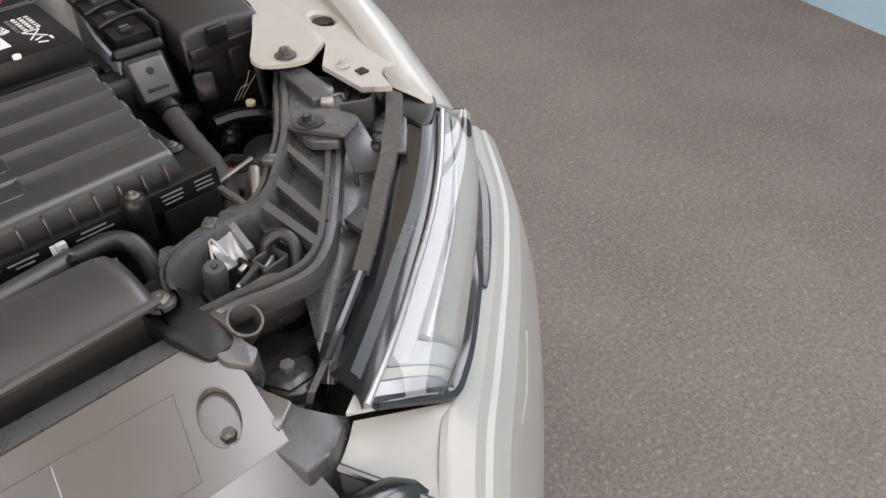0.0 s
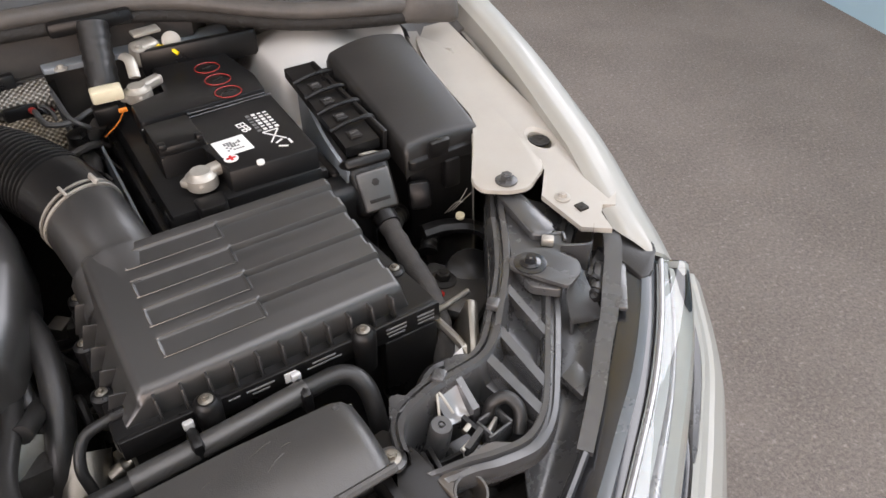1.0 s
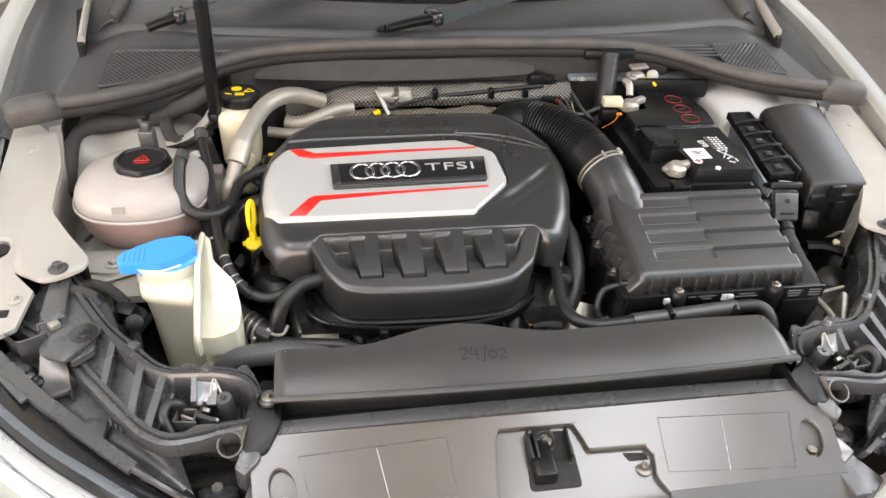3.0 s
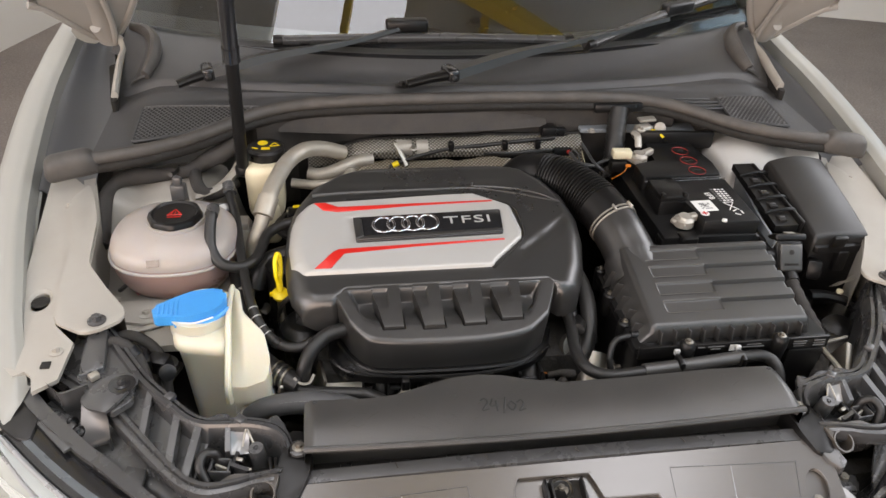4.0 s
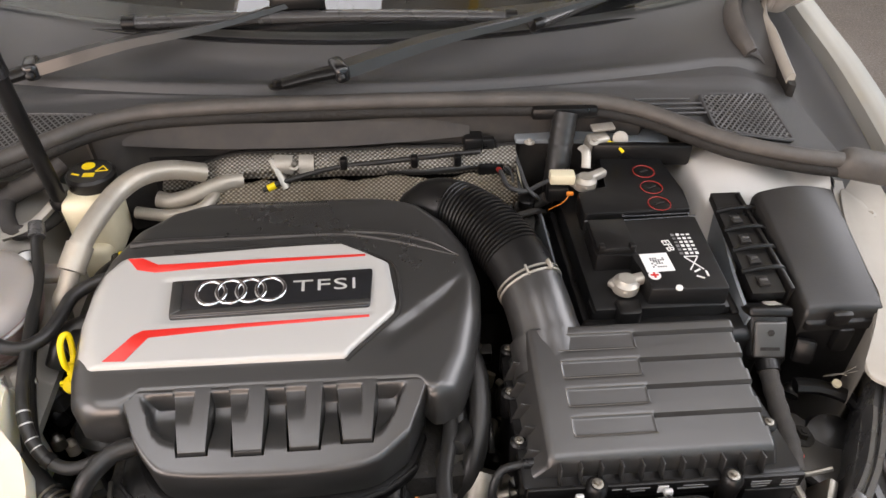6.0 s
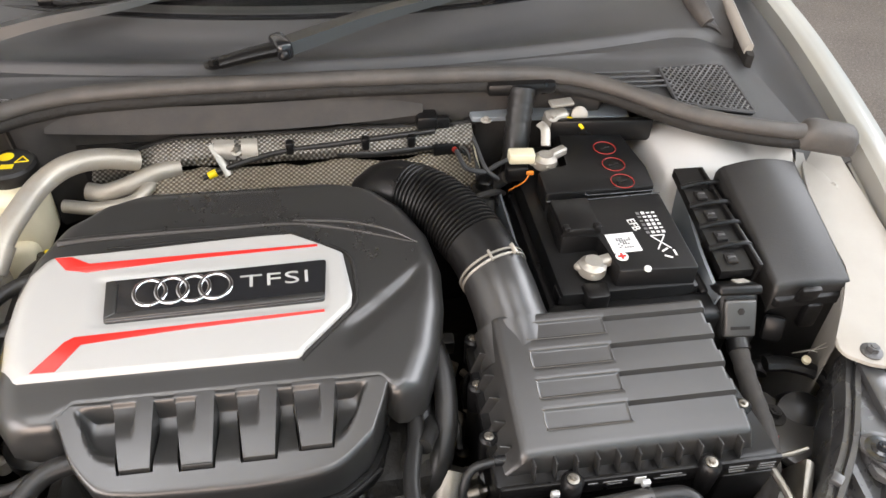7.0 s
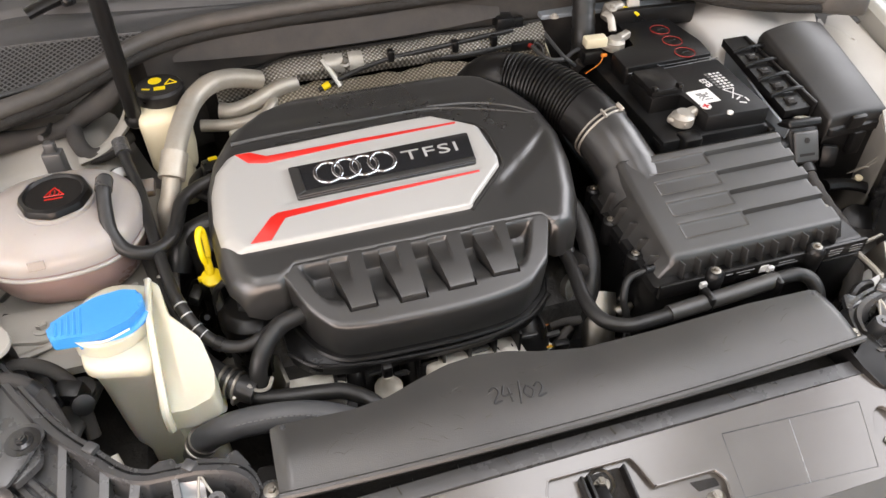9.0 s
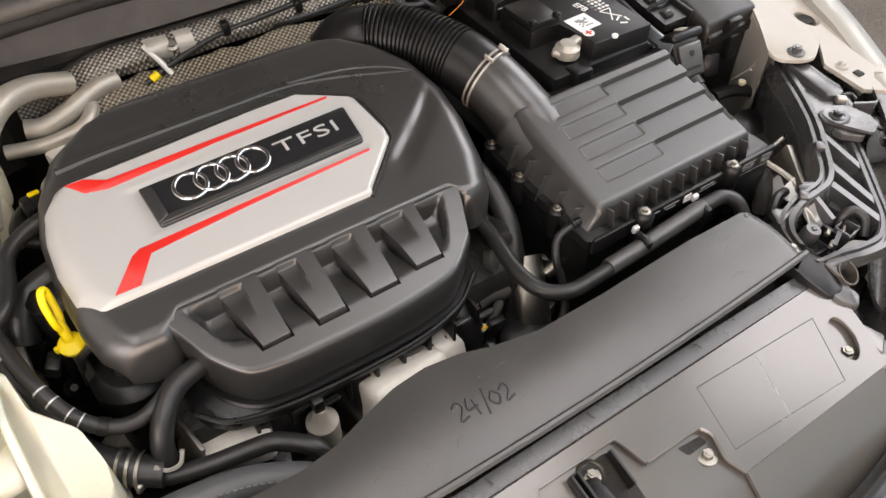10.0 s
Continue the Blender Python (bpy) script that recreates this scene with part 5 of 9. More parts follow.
def carrier_cover():
    c = thing("carrier_cover", 0, -0.04, 0.72, "dusty grey plastic cover over the front carrier", "cover")
    top = lambda x, y: 0.768 + 0.34 * (y - 0.02) - 0.35 * max(0.0, -0.078 - y)
    edge = rounded([(0.118, -0.078), (0.108, -0.06), (0.112, -0.036), (0.104, -0.0255), (0.037, -0.0245), (0.031, -0.008), (0.024, 0.007), (-0.066, 0.008), (-0.072, -0.004), (-0.08, -0.078)], 0.004, 3)
    edge = [(0.118, -0.078)] + edge[4:-4] + [(-0.08, -0.078)]
    well = lambda s: [(s * (0.310 + 0.0155 * math.cos(t) + 0.004 * math.sin(t)), -0.036 + 0.023 * math.sin(t)) for t in [2 * math.pi * k / 24 for k in range(24)]]
    part("panel", holed([(-0.338, -0.078), (-0.344, -0.02), (-0.338, 0.0215), (0.338, 0.0215), (0.344, -0.02), (0.338, -0.078)] + edge, [well(1), well(-1)], top, 0.006), "slam", c, "glossy grey panel with screw wells", 30)
    for s, x0, x1 in ((1, 0.118, 0.345), (-1, 0.08, 0.345)):
        out = [(s * x0, -0.0782), (s * 0.338, -0.0782), (s * x1, -0.12), (s * 0.335, -0.165), (s * x0, -0.168)]
        part("front_panel", holed(out, [], top, 0.006), "slam", c, "sloping front of the panel", 30)
    part("lower_panel", sheet(lambda u, v: V(-0.335 + 0.67 * u, 0.0205 - 0.187 * v, top(0, 0.0205 - 0.187 * v) - 0.0085), 8, 30, 0.01), "slam", c, "lower layer of the cover", 30)
    part("panel_lip", tube([(x, y, top(x, y) - 0.0012) for x, y in edge], 0.0017, 2, 6), "slam", c, "rounded lip of the panel")
    for s in (1, -1):
        rim = [(x, y, top(x, y) - 0.001) for x, y in well(s)]
        part("well_rim", tube(rim + [rim[0]], 0.0009, 1, 6), "slam", c)
        part("well_wall", holed([(x + s * 0.0, y) for x, y in well(s)], [], lambda x, y: top(x, y) - 0.016 - 0.10 * (y + 0.036), 0.002), "plastic", c, "dark floor of the screw well")
    # scored lines on the panels
    for s in (1, -1):
        box_line = [(0.128, 0.003), (0.294, -0.004), (0.276, -0.067), (0.122, -0.058), (0.128, 0.003)]
        part("score_line", tube([(s * x, y, top(x, y)) for x, y in box_line], 0.0005, 1, 5), "greyplastic", c)
        part("panel_seam", tube([(s * 0.207, -0.002, top(0, -0.002)), (s * 0.196, -0.063, top(0, -0.063))], 0.0005, 1, 5), "lensgrey", c, "pale scuffed seam")
    part("rear_strip", sheet(lambda u, v: V(-0.338 + 0.676 * u, 0.0385 - 0.0162 * v, 0.776 - 0.003 * v - 0.005 * (2 * u - 1) ** 2), 30, 3, 0.007), "greyplastic", c, "dark strip behind the panel")
    for x in (-0.21, -0.1, 0.015, 0.155):
        part("strip_clip", box(0.0012, 0.009, 0.001, pose(x, 0.032, 0.7765, -8, 0, 12), 0), "slam", c)
    rnd = random.Random(21)
    for k in range(9):
        part("gap_slot", box(rnd.uniform(0.01, 0.03), 0.006, 0.004, V(-0.27 + 0.065 * k, 0.043, 0.768 + rnd.uniform(-0.004, 0.003)), 0.001), "plastic", c)
    # black box added as the shadow line between strip and radiator cover
    part("gap_liner", box(0.64, 0.04, 0.02, V(0, 0.045, 0.742), 0.002), "black", c, "black box standing in for the shade before the radiator cover")
    part("front_roll", tube([(-0.34, -0.15, 0.69), (-0.3, -0.165, 0.692), (0, -0.17, 0.696), (0.3, -0.165, 0.692), (0.34, -0.15, 0.69)], 0.010, 8, 10), "slam", c)
    # latch in its dark opening
    part("latch_opening", prism(rounded([(-0.036, 0.004), (0.014, 0.004), (0.019, -0.012), (0.021, -0.06), (-0.04, -0.06)], 0.006, 3), 0.70, lambda x, y: top(x, y) - 0.0075, 0.001), "black", c, "dark latch opening")
    part("latch", box(0.026, 0.05, 0.02, V(-0.021, -0.03, 0.744), 0.004), "plastic", c, "black bonnet latch")
    for x in (-0.034, -0.027, 0.012):
        part("latch_rib", box(0.003, 0.036, 0.02, pose(x, -0.016, 0.754, 12, 0, 0), 0.001), "plastic", c)
    part("latch_cup", lathe([(0.012, -0.006), (0.015, 0.0), (0.013, 0.002), (0.010, -0.003)], pose(-0.013, -0.006, 0.752, 18, 0, 0), 20), "zinc", c, "worn steel latch cup")
    part("pocket", prism(rounded([(0.076, -0.028), (0.104, -0.03), (0.106, -0.038), (0.082, -0.038)], 0.002, 2), 0.72, lambda x, y: top(x, y) - 0.008, 0), "black", c, "dark slot behind the pocket screw")
    return c


carrier_cover()
for s in (1, -1):
    bolt(s * 0.309, -0.046, 0.7325, 0.0115, "zinc screw in a well of the carrier cover", group="cover screws")
bolt(-0.013, -0.006, 0.751, 0.009, "zinc latch bolt on the carrier", group="latch bolts")
bolt(0.097, -0.047, 0.7365, 0.010, "zinc screw in a pocket of the carrier cover", group="latch bolts")


def radiator_shroud():
    c = thing("radiator_shroud", 0, 0.08, 0.70, "dusty black radiator cover with scuffs and a handwritten date", "radiator cover")
    back = [(-0.318, 0.118), (-0.233, 0.114), (-0.20, 0.118), (-0.164, 0.13), (-0.13, 0.14), (-0.095, 0.143), (-0.06, 0.138), (-0.03, 0.128), (0.018, 0.118), (0.1, 0.118), (0.223, 0.122), (0.306, 0.12), (0.32, 0.114)]

    def f(u, v):
        x = -0.318 + 0.638 * u
        yb = along(back, x)[0]
        yf = 0.042 - 0.008 * (1 - (2 * u - 1) ** 2)
        if v < 0.12:
            t = v / 0.12
            return V(x, yf + 0.024 * (1 - t) ** 1.5, 0.79 + 0.014 * t)
        if v > 0.88:
            t = (v - 0.88) / 0.12
            return V(x, yb + 0.002 * t, 0.809 - 0.04 * t)
        t = (v - 0.12) / 0.76
        z = 0.804 + 0.006 * math.sin(math.pi * t) + 0.004 * t
        return V(x, yf + (yb - yf) * t, z - 0.012 * smoothstep(0.31, 0.325, abs(x)))

    part("top_panel", sheet(f, 80, 40, lambda p: V(p.x, p.y, 0.75)), "dusty", c, "scuffed black top panel", 50)
    part("front_lip", tube([f(k / 16, 0.1) + V(0, -0.001, 0.002) for k in range(17)], 0.004, 3, 8), "dusty", c)
    # handwriting and scuffs as thin strokes on the panel
    def stroke(pts, r, mat, name):
        part(name, tube([(x, y, f((x + 0.318) / 0.638, 0.12 + 0.76 * (y - 0.04) / (along(back, x)[0] - 0.04)).z + 0.0009) for x, y in pts], r, 4, 4, None, 0.4), mat, c)
    g = lambda a, pts: [(a + p[0] * 0.010, 0.074 + p[1] * 0.018 - 0.004 * ((a + 0.08) / 0.04)) for p in pts]
    for a, pts in ((-0.100, [(0, 0.8), (0.6, 1), (0.9, 0.6), (0.1, 0), (1, 0.05)]), (-0.088, [(0.4, 1), (0, 0.4), (1, 0.4)]), (-0.088, [(0.8, 0.8), (0.75, -0.1)]),
                   (-0.074, [(0.7, 1.15), (0.1, -0.25)]), (-0.066, [(0.5, 0.8), (0, 0.4), (0.5, 0), (1, 0.4), (0.5, 0.8)]), (-0.054, [(0, 0.7), (0.6, 0.9), (0.8, 0.5), (0.1, 0.0), (1, 0.1)])):
        stroke(g(a, pts), 0.0011, "faint", "handwriting_stroke")
    rnd = random.Random(4)
    for k in range(34):
        x, y = rnd.uniform(-0.28, 0.29), rnd.uniform(0.055, 0.105)
        a, l = rnd.uniform(-0.7, 0.7), rnd.uniform(0.005, 0.02)
        stroke([(x, y), (x + l * 0.5 * math.cos(a), y + l * 0.5 * math.sin(a) + 0.001), (x + l * math.cos(a), y + l * math.sin(a))], 0.0003, "slam", "scratch")
    return c


radiator_shroud()
for s in (1, -1):
    bolt(s * 0.305, 0.112, 0.806, 0.006, "small dark screw in the radiator cover", "greyplastic", group="shroud screws")


# ---- engine cover ----
def deck_z(x, y):
    return 0.842 + 0.19 * (y - 0.347)


def edge_drop(d, r):
    if d >= r:
        return 0.0
    t = 1 - max(0, d) / r
    return r * (1 - math.sqrt(max(0, 1 - t * t)))


def engine_cover():
    c = thing("engine_cover", -0.1, 0.4, 0.74, "black and silver moulded engine cover with red stripes and ring emblem", "engine cover")
    left = [(0.288, -0.322), (0.31, -0.338), (0.34, -0.345), (0.40, -0.35), (0.46, -0.346), (0.50, -0.335), (0.54, -0.312), (0.57, -0.27), (0.596, -0.215)]
    right = [(0.288, 0.075), (0.30, 0.094), (0.34, 0.112), (0.40, 0.127), (0.45, 0.131), (0.50, 0.122), (0.54, 0.1), (0.57, 0.068), (0.596, 0.0)]

    def f(u, v):
        y = 0.288 + 0.308 * v
        xl, xr = along(left, y)[0], along(right, y)[0]
        # denser rows towards the rim
        w = 0.5 - 0.5 * math.cos(math.pi * u)
        x = xl + (xr - xl) * w
        yf = 0.288 + 0.020 * smoothstep(-0.278, -0.258, x) * smoothstep(0.064, 0.044, x)
        y = yf + (0.596 - yf) * v
        if v > 0.9:
            y -= 0.004 * (abs(2 * w - 1) ** 4) * 1
        d = min(x - xl, xr - x)
        z = deck_z(x, y)
        z -= edge_drop(d, 0.03) + edge_drop(0.596 - y, 0.03) * 0.9
        z -= edge_drop(y - yf, 0.014 if not (-0.27 < x < 0.058) else 0.004)
        # a shallow hollow behind the panel and the flute at the right
        z -= 0.0015 * smoothstep(0.525, 0.545, y) * smoothstep(0.6, 0.56, y) * smoothstep(-0.3, -0.24, x) * smoothstep(0.06, 0.0, x)
        flute = y - (0.352 + 0.62 * (x + 0.01) + 1.4 * (x + 0.01) ** 2)
        if 0.0 < x < 0.12:
            z -= 0.0045 * smoothstep(0.012, 0.0, abs(flute) if flute > 0 else abs(flute) * 0.4) * smoothstep(0.0, 0.03, x) * smoothstep(0.12, 0.08, x)
        return V(x, y, z)

    part("upper_shell", sheet(f, 110, 90, lambda p: V(p.x + 0.022 * smoothstep(-0.27, -0.34, p.x), p.y, 0.775)), "cover", c, "satin black upper shell", 60)
    crease = [(-0.305, 0.512), (-0.25, 0.516), (-0.12, 0.518), (-0.04, 0.518), (0.02, 0.505), (0.06, 0.492), (0.1, 0.478)]
    part("crease", tube([(x, y, deck_z(x, y) + 0.0005) for x, y in crease], lambda s: 0.004 * (1 - s) + 0.0012, 6, 8), "cover", c)
    part("crease", tube([(x, y, deck_z(x, y) + 0.0005) for x, y in ((-0.04, 0.522), (0.02, 0.516), (0.07, 0.5), (0.105, 0.477))], lambda s: 0.003 * (1 - s) + 0.001, 6, 8), "cover", c)

    # front shelf: a sunken floor with four tapered fingers reaching down from the shell
    rim = [(-0.277, 0.298), (-0.256, 0.2542), (-0.232, 0.2265), (-0.20, 0.2183), (-0.15, 0.2156), (-0.0885, 0.2144), (-0.0387, 0.2169), (-0.001, 0.2247), (0.0328, 0.2505), (0.0448, 0.278), (0.055, 0.302)]
    inside = [(-0.257, 0.2986), (-0.2367, 0.2604), (-0.2157, 0.2474), (-0.152, 0.24), (-0.089, 0.239), (-0.038, 0.2417), (0.0, 0.2475), (0.0126, 0.2633), (0.032, 0.30)]
    fingers = [(-0.222, -0.181, -0.209, -0.180, -0.199, 0.2400), (-0.162, -0.122, -0.152, -0.122, -0.141, 0.2375), (-0.102, -0.060, -0.094, -0.063, -0.079, 0.2395), (-0.0455, -0.001, -0.038, -0.008, -0.018, 0.2440)]

    def lip(x):
        return curve_at(rim, x).x

    e = 0.0006
    # rows and columns that follow the fingers' edges
    ys = [0.2144 + 0.0221 * k / 14 for k in range(14)] + [0.2365 + 0.0005 * k for k in range(18)] + [0.2455 + 0.0045 * k for k in range(12)] + [0.2995 + 0.0005 * k for k in range(26)]

    def columns(y):
        t = (0.307 - y) / 0.067
        xs = [-0.277]
        for a, b, p, q, cut, low in fingers:
            l, r = a + (p - a) * t, b + (q - b) * t
            xs += [l - 0.0026, l - e, l + e, cut - 0.001, cut + 0.001, r - e, r + e, r + 0.002]
        return xs + [0.055]

    steps = [40] + ([3, 2, 8, 2, 8, 2, 3, 8] * 4)[:-1] + [32]
    nx = sum(steps)
    flat = [(k, j / n) for k, n in enumerate(steps) for j in range(n)] + [(len(steps) - 1, 1.0)]

    def shelf(u, v):
        yr = ys[round(v * (len(ys) - 1))]
        k, t = flat[round(u * nx)]
        xs = columns(max(0.236, yr))
        x = xs[k] + (xs[k + 1] - xs[k]) * t
        yf = lip(x)
        yb = max(0.2365, yf + 0.008)
        y = yf + (yb - yf) * (yr - 0.2144) / 0.0221 if yr < 0.2365 else yb + (0.312 - yb) * (yr - 0.2365) / 0.0755
        top = 0.8338
        z = min(0.805 + 0.31 * (y - 0.215), top)
        back = smoothstep(0.300, 0.3075, y + 0.0025 * math.sin(0 * x))
        hollow = smoothstep(0.0, 0.014, y - curve_at(inside, max(-0.257, min(0.032, x))).x) * smoothstep(-0.26, -0.24, x) * smoothstep(0.036, 0.018, x)
        z -= (0.0025 + 0.019 * smoothstep(0.244, 0.292, y)) * hollow * (1 - back)
        z += (top - z) * back * hollow
        for a, b, p, q, cut, low in fingers:
            t = (0.307 - y) / 0.067
            l, r = a + (p - a) * t, b + (q - b) * t
            slit = smoothstep(l - 0.0026, l - 0.0016, x) * smoothstep(r + 0.002, r + 0.0012, x) * smoothstep(low - 0.0022, low - 0.0014, y) * smoothstep(0.3, 0.285, y)
            z -= 0.007 * slit
            m = smoothstep(l - e, l + e, x) * smoothstep(r + e, r - e, x) * smoothstep(low - 0.001, low + 0.0006, y)
            if m > 0:
                face = 0.8155 + (top - 0.8155) * (1 - t) ** 0.85 if t < 1 else 0.8155
                face -= 0.0055 * smoothstep(0.268, 0.298, y) * smoothstep(0.307, 0.304, y) * smoothstep(cut + 0.0012, cut - 0.0012, x)
                z += (face - z) * m
        z -= edge_drop(y - yf, 0.007)
        return V(x, y, z)

    def skirt(p):
        return V(-0.107 + (p.x + 0.107) * 0.985, p.y + 0.006 if p.y < 0.3 else p.y, 0.75)

    part("front_shelf", sheet(shelf, nx, len(ys) - 1, skirt), "cover", c, "satin black front shelf with four tapered fingers", 40)
    part("lower_rim", tube([(x, lip(x) + 0.004, 0.748) for x in [-0.27 + 0.318 * k / 20 for k in range(21)]], 0.006, 3, 8, None, 0.7), "plastic", c)

    # silver panel
    ol = [(0.337, -0.328), (0.36, -0.341), (0.40, -0.3455), (0.44, -0.343), (0.47, -0.336), (0.489, -0.322)]
    orr = [(0.337, -0.034), (0.345, -0.03), (0.394, 0.021), (0.41, 0.0235), (0.466, 0.016), (0.48, -0.008), (0.499, -0.044)]

    def panel(u, v):
        y = 0.337 + 0.16 * v
        xl, xr = along(ol, y)[0], along(orr, y)[0]
        yt = 0.489 + 0.010 * smoothstep(-0.32, -0.05, xl + (xr - xl) * u)
        y = 0.337 + (yt - 0.337) * v
        xl, xr = along(ol, min(y, 0.489))[0], along(orr, y)[0]
        x = xl + (xr - xl) * u
        z = deck_z(x, y) + 0.0065
        z -= edge_drop(x - xl, 0.028) * 1.0 + edge_drop(xr - x, 0.003) + edge_drop(y - 0.337, 0.0018) + edge_drop(yt - y, 0.003)
        # well for the badge plate
        m = smoothstep(-0.262, -0.242, x) * smoothstep(0.0, -0.008, x) * smoothstep(0.388, 0.396, y) * smoothstep(0.456, 0.449, y)
        return V(x, y, z - 0.002 * m)

    part("silver_panel", sheet(panel, 90, 60, lambda p: p - V(0, 0, 0.012 if p.x > -0.33 else 0.045)), "silver", c, "silver painted centre panel", 50)
    groove = [(-0.25, 0.5), (-0.12, 0.504), (-0.046, 0.5035), (-0.028, 0.494), (0.02, 0.4685), (0.028, 0.43), (0.0275, 0.403), (0.02, 0.389), (-0.026, 0.3445), (-0.035, 0.335)]
    part("panel_groove", tube([(x, y, deck_z(x, y) + 0.0002) for x, y in groove], lambda s: 0.0016 + 0.0012 * smoothstep(0.3, 0.5, s), 5, 6), "black", c, "dark groove round the silver panel")
    surf = lambda x, y: deck_z(x, y) + 0.0067
    for o in ([(-0.302, 0.4855), (-0.284, 0.4855), (-0.264, 0.474), (-0.15, 0.4765), (-0.012, 0.4785), (-0.012, 0.4755), (-0.15, 0.471), (-0.266, 0.463), (-0.288, 0.468)],
              [(-0.303, 0.343), (-0.279, 0.3425), (-0.258, 0.3715), (-0.15, 0.3795), (-0.008, 0.386), (-0.008, 0.389), (-0.15, 0.3845), (-0.266, 0.381), (-0.275, 0.376)]):
        part("red_stripe", prism(o, lambda x, y: surf(x, y) - 0.002, lambda x, y: surf(x, y) + 0.0006, 0.0003, 1), "red", c, "narrow red stripe")
    plate = rounded([(-0.242, 0.447), (-0.003, 0.4545), (-0.007, 0.4005), (-0.239, 0.3945)], 0.004, 3)
    p = part("badge_plate", prism(plate, lambda x, y: surf(x, y) - 0.004, lambda x, y: surf(x, y) + 0.002, 0.001), "gloss", c, "gloss black badge plate")
    part("plate_ledge", prism(rounded([(-0.239, 0.3965), (-0.007, 0.4025), (-0.007, 0.409), (-0.226, 0.4035)], 0.002, 2), lambda x, y: surf(x, y), lambda x, y: surf(x, y) + 0.0035, 0.001), "cover", p)
    part("plate_ledge", prism(rounded([(-0.242, 0.446), (-0.239, 0.397), (-0.227, 0.404), (-0.229, 0.4425)], 0.002, 2), lambda x, y: surf(x, y), lambda x, y: surf(x, y) + 0.0035, 0.001), "cover", p)
    tilt = Matrix.Rotation(math.atan(0.19), 4, "X")
    for k in range(4):
        x = -0.1945 + 0.0232 * k
        y = 0.4275 + 0.0007 * k
        b2 = bmesh.new()
        n, m = 40, 8
        rg = [[b2.verts.new(((0.0168 + 0.0022 * math.cos(2 * math.pi * j / m)) * math.cos(2 * math.pi * i / n), (0.0165 + 0.0022 * math.cos(2 * math.pi * j / m)) * math.sin(2 * math.pi * i / n), 0.0012 * math.sin(2 * math.pi * j / m))) for j in range(m)] for i in range(n)]
        for i in range(n):
            for j in range(m):
                b2.faces.new((rg[i][j], rg[(i + 1) % n][j], rg[(i + 1) % n][(j + 1) % m], rg[i][(j + 1) % m]))
        b2.transform(Matrix.Translation((x, y, surf(x, y) + 0.0026 + 0.0002 * (k % 2))) @ tilt)
        part("emblem_ring", b2, "chrome", p, "chrome ring")
    bm = letters("TFSI", 0.0235, 0.0006, 1.05, -0.0002)
    xs = [v.co.x for v in bm.verts]
    k = 0.074 / (max(xs) - min(xs))
    bm.transform(Matrix.Translation((-0.06, 0.4315, surf(0, 0.4315) + 0.0024)) @ tilt @ Matrix.Rotation(radians(1), 4, "Z") @ Matrix.Diagonal((k, 1.0, 1, 1)))
    part("lettering", bm, "letter", p, "raised silver letters", 30)
    return c


engine_cover()


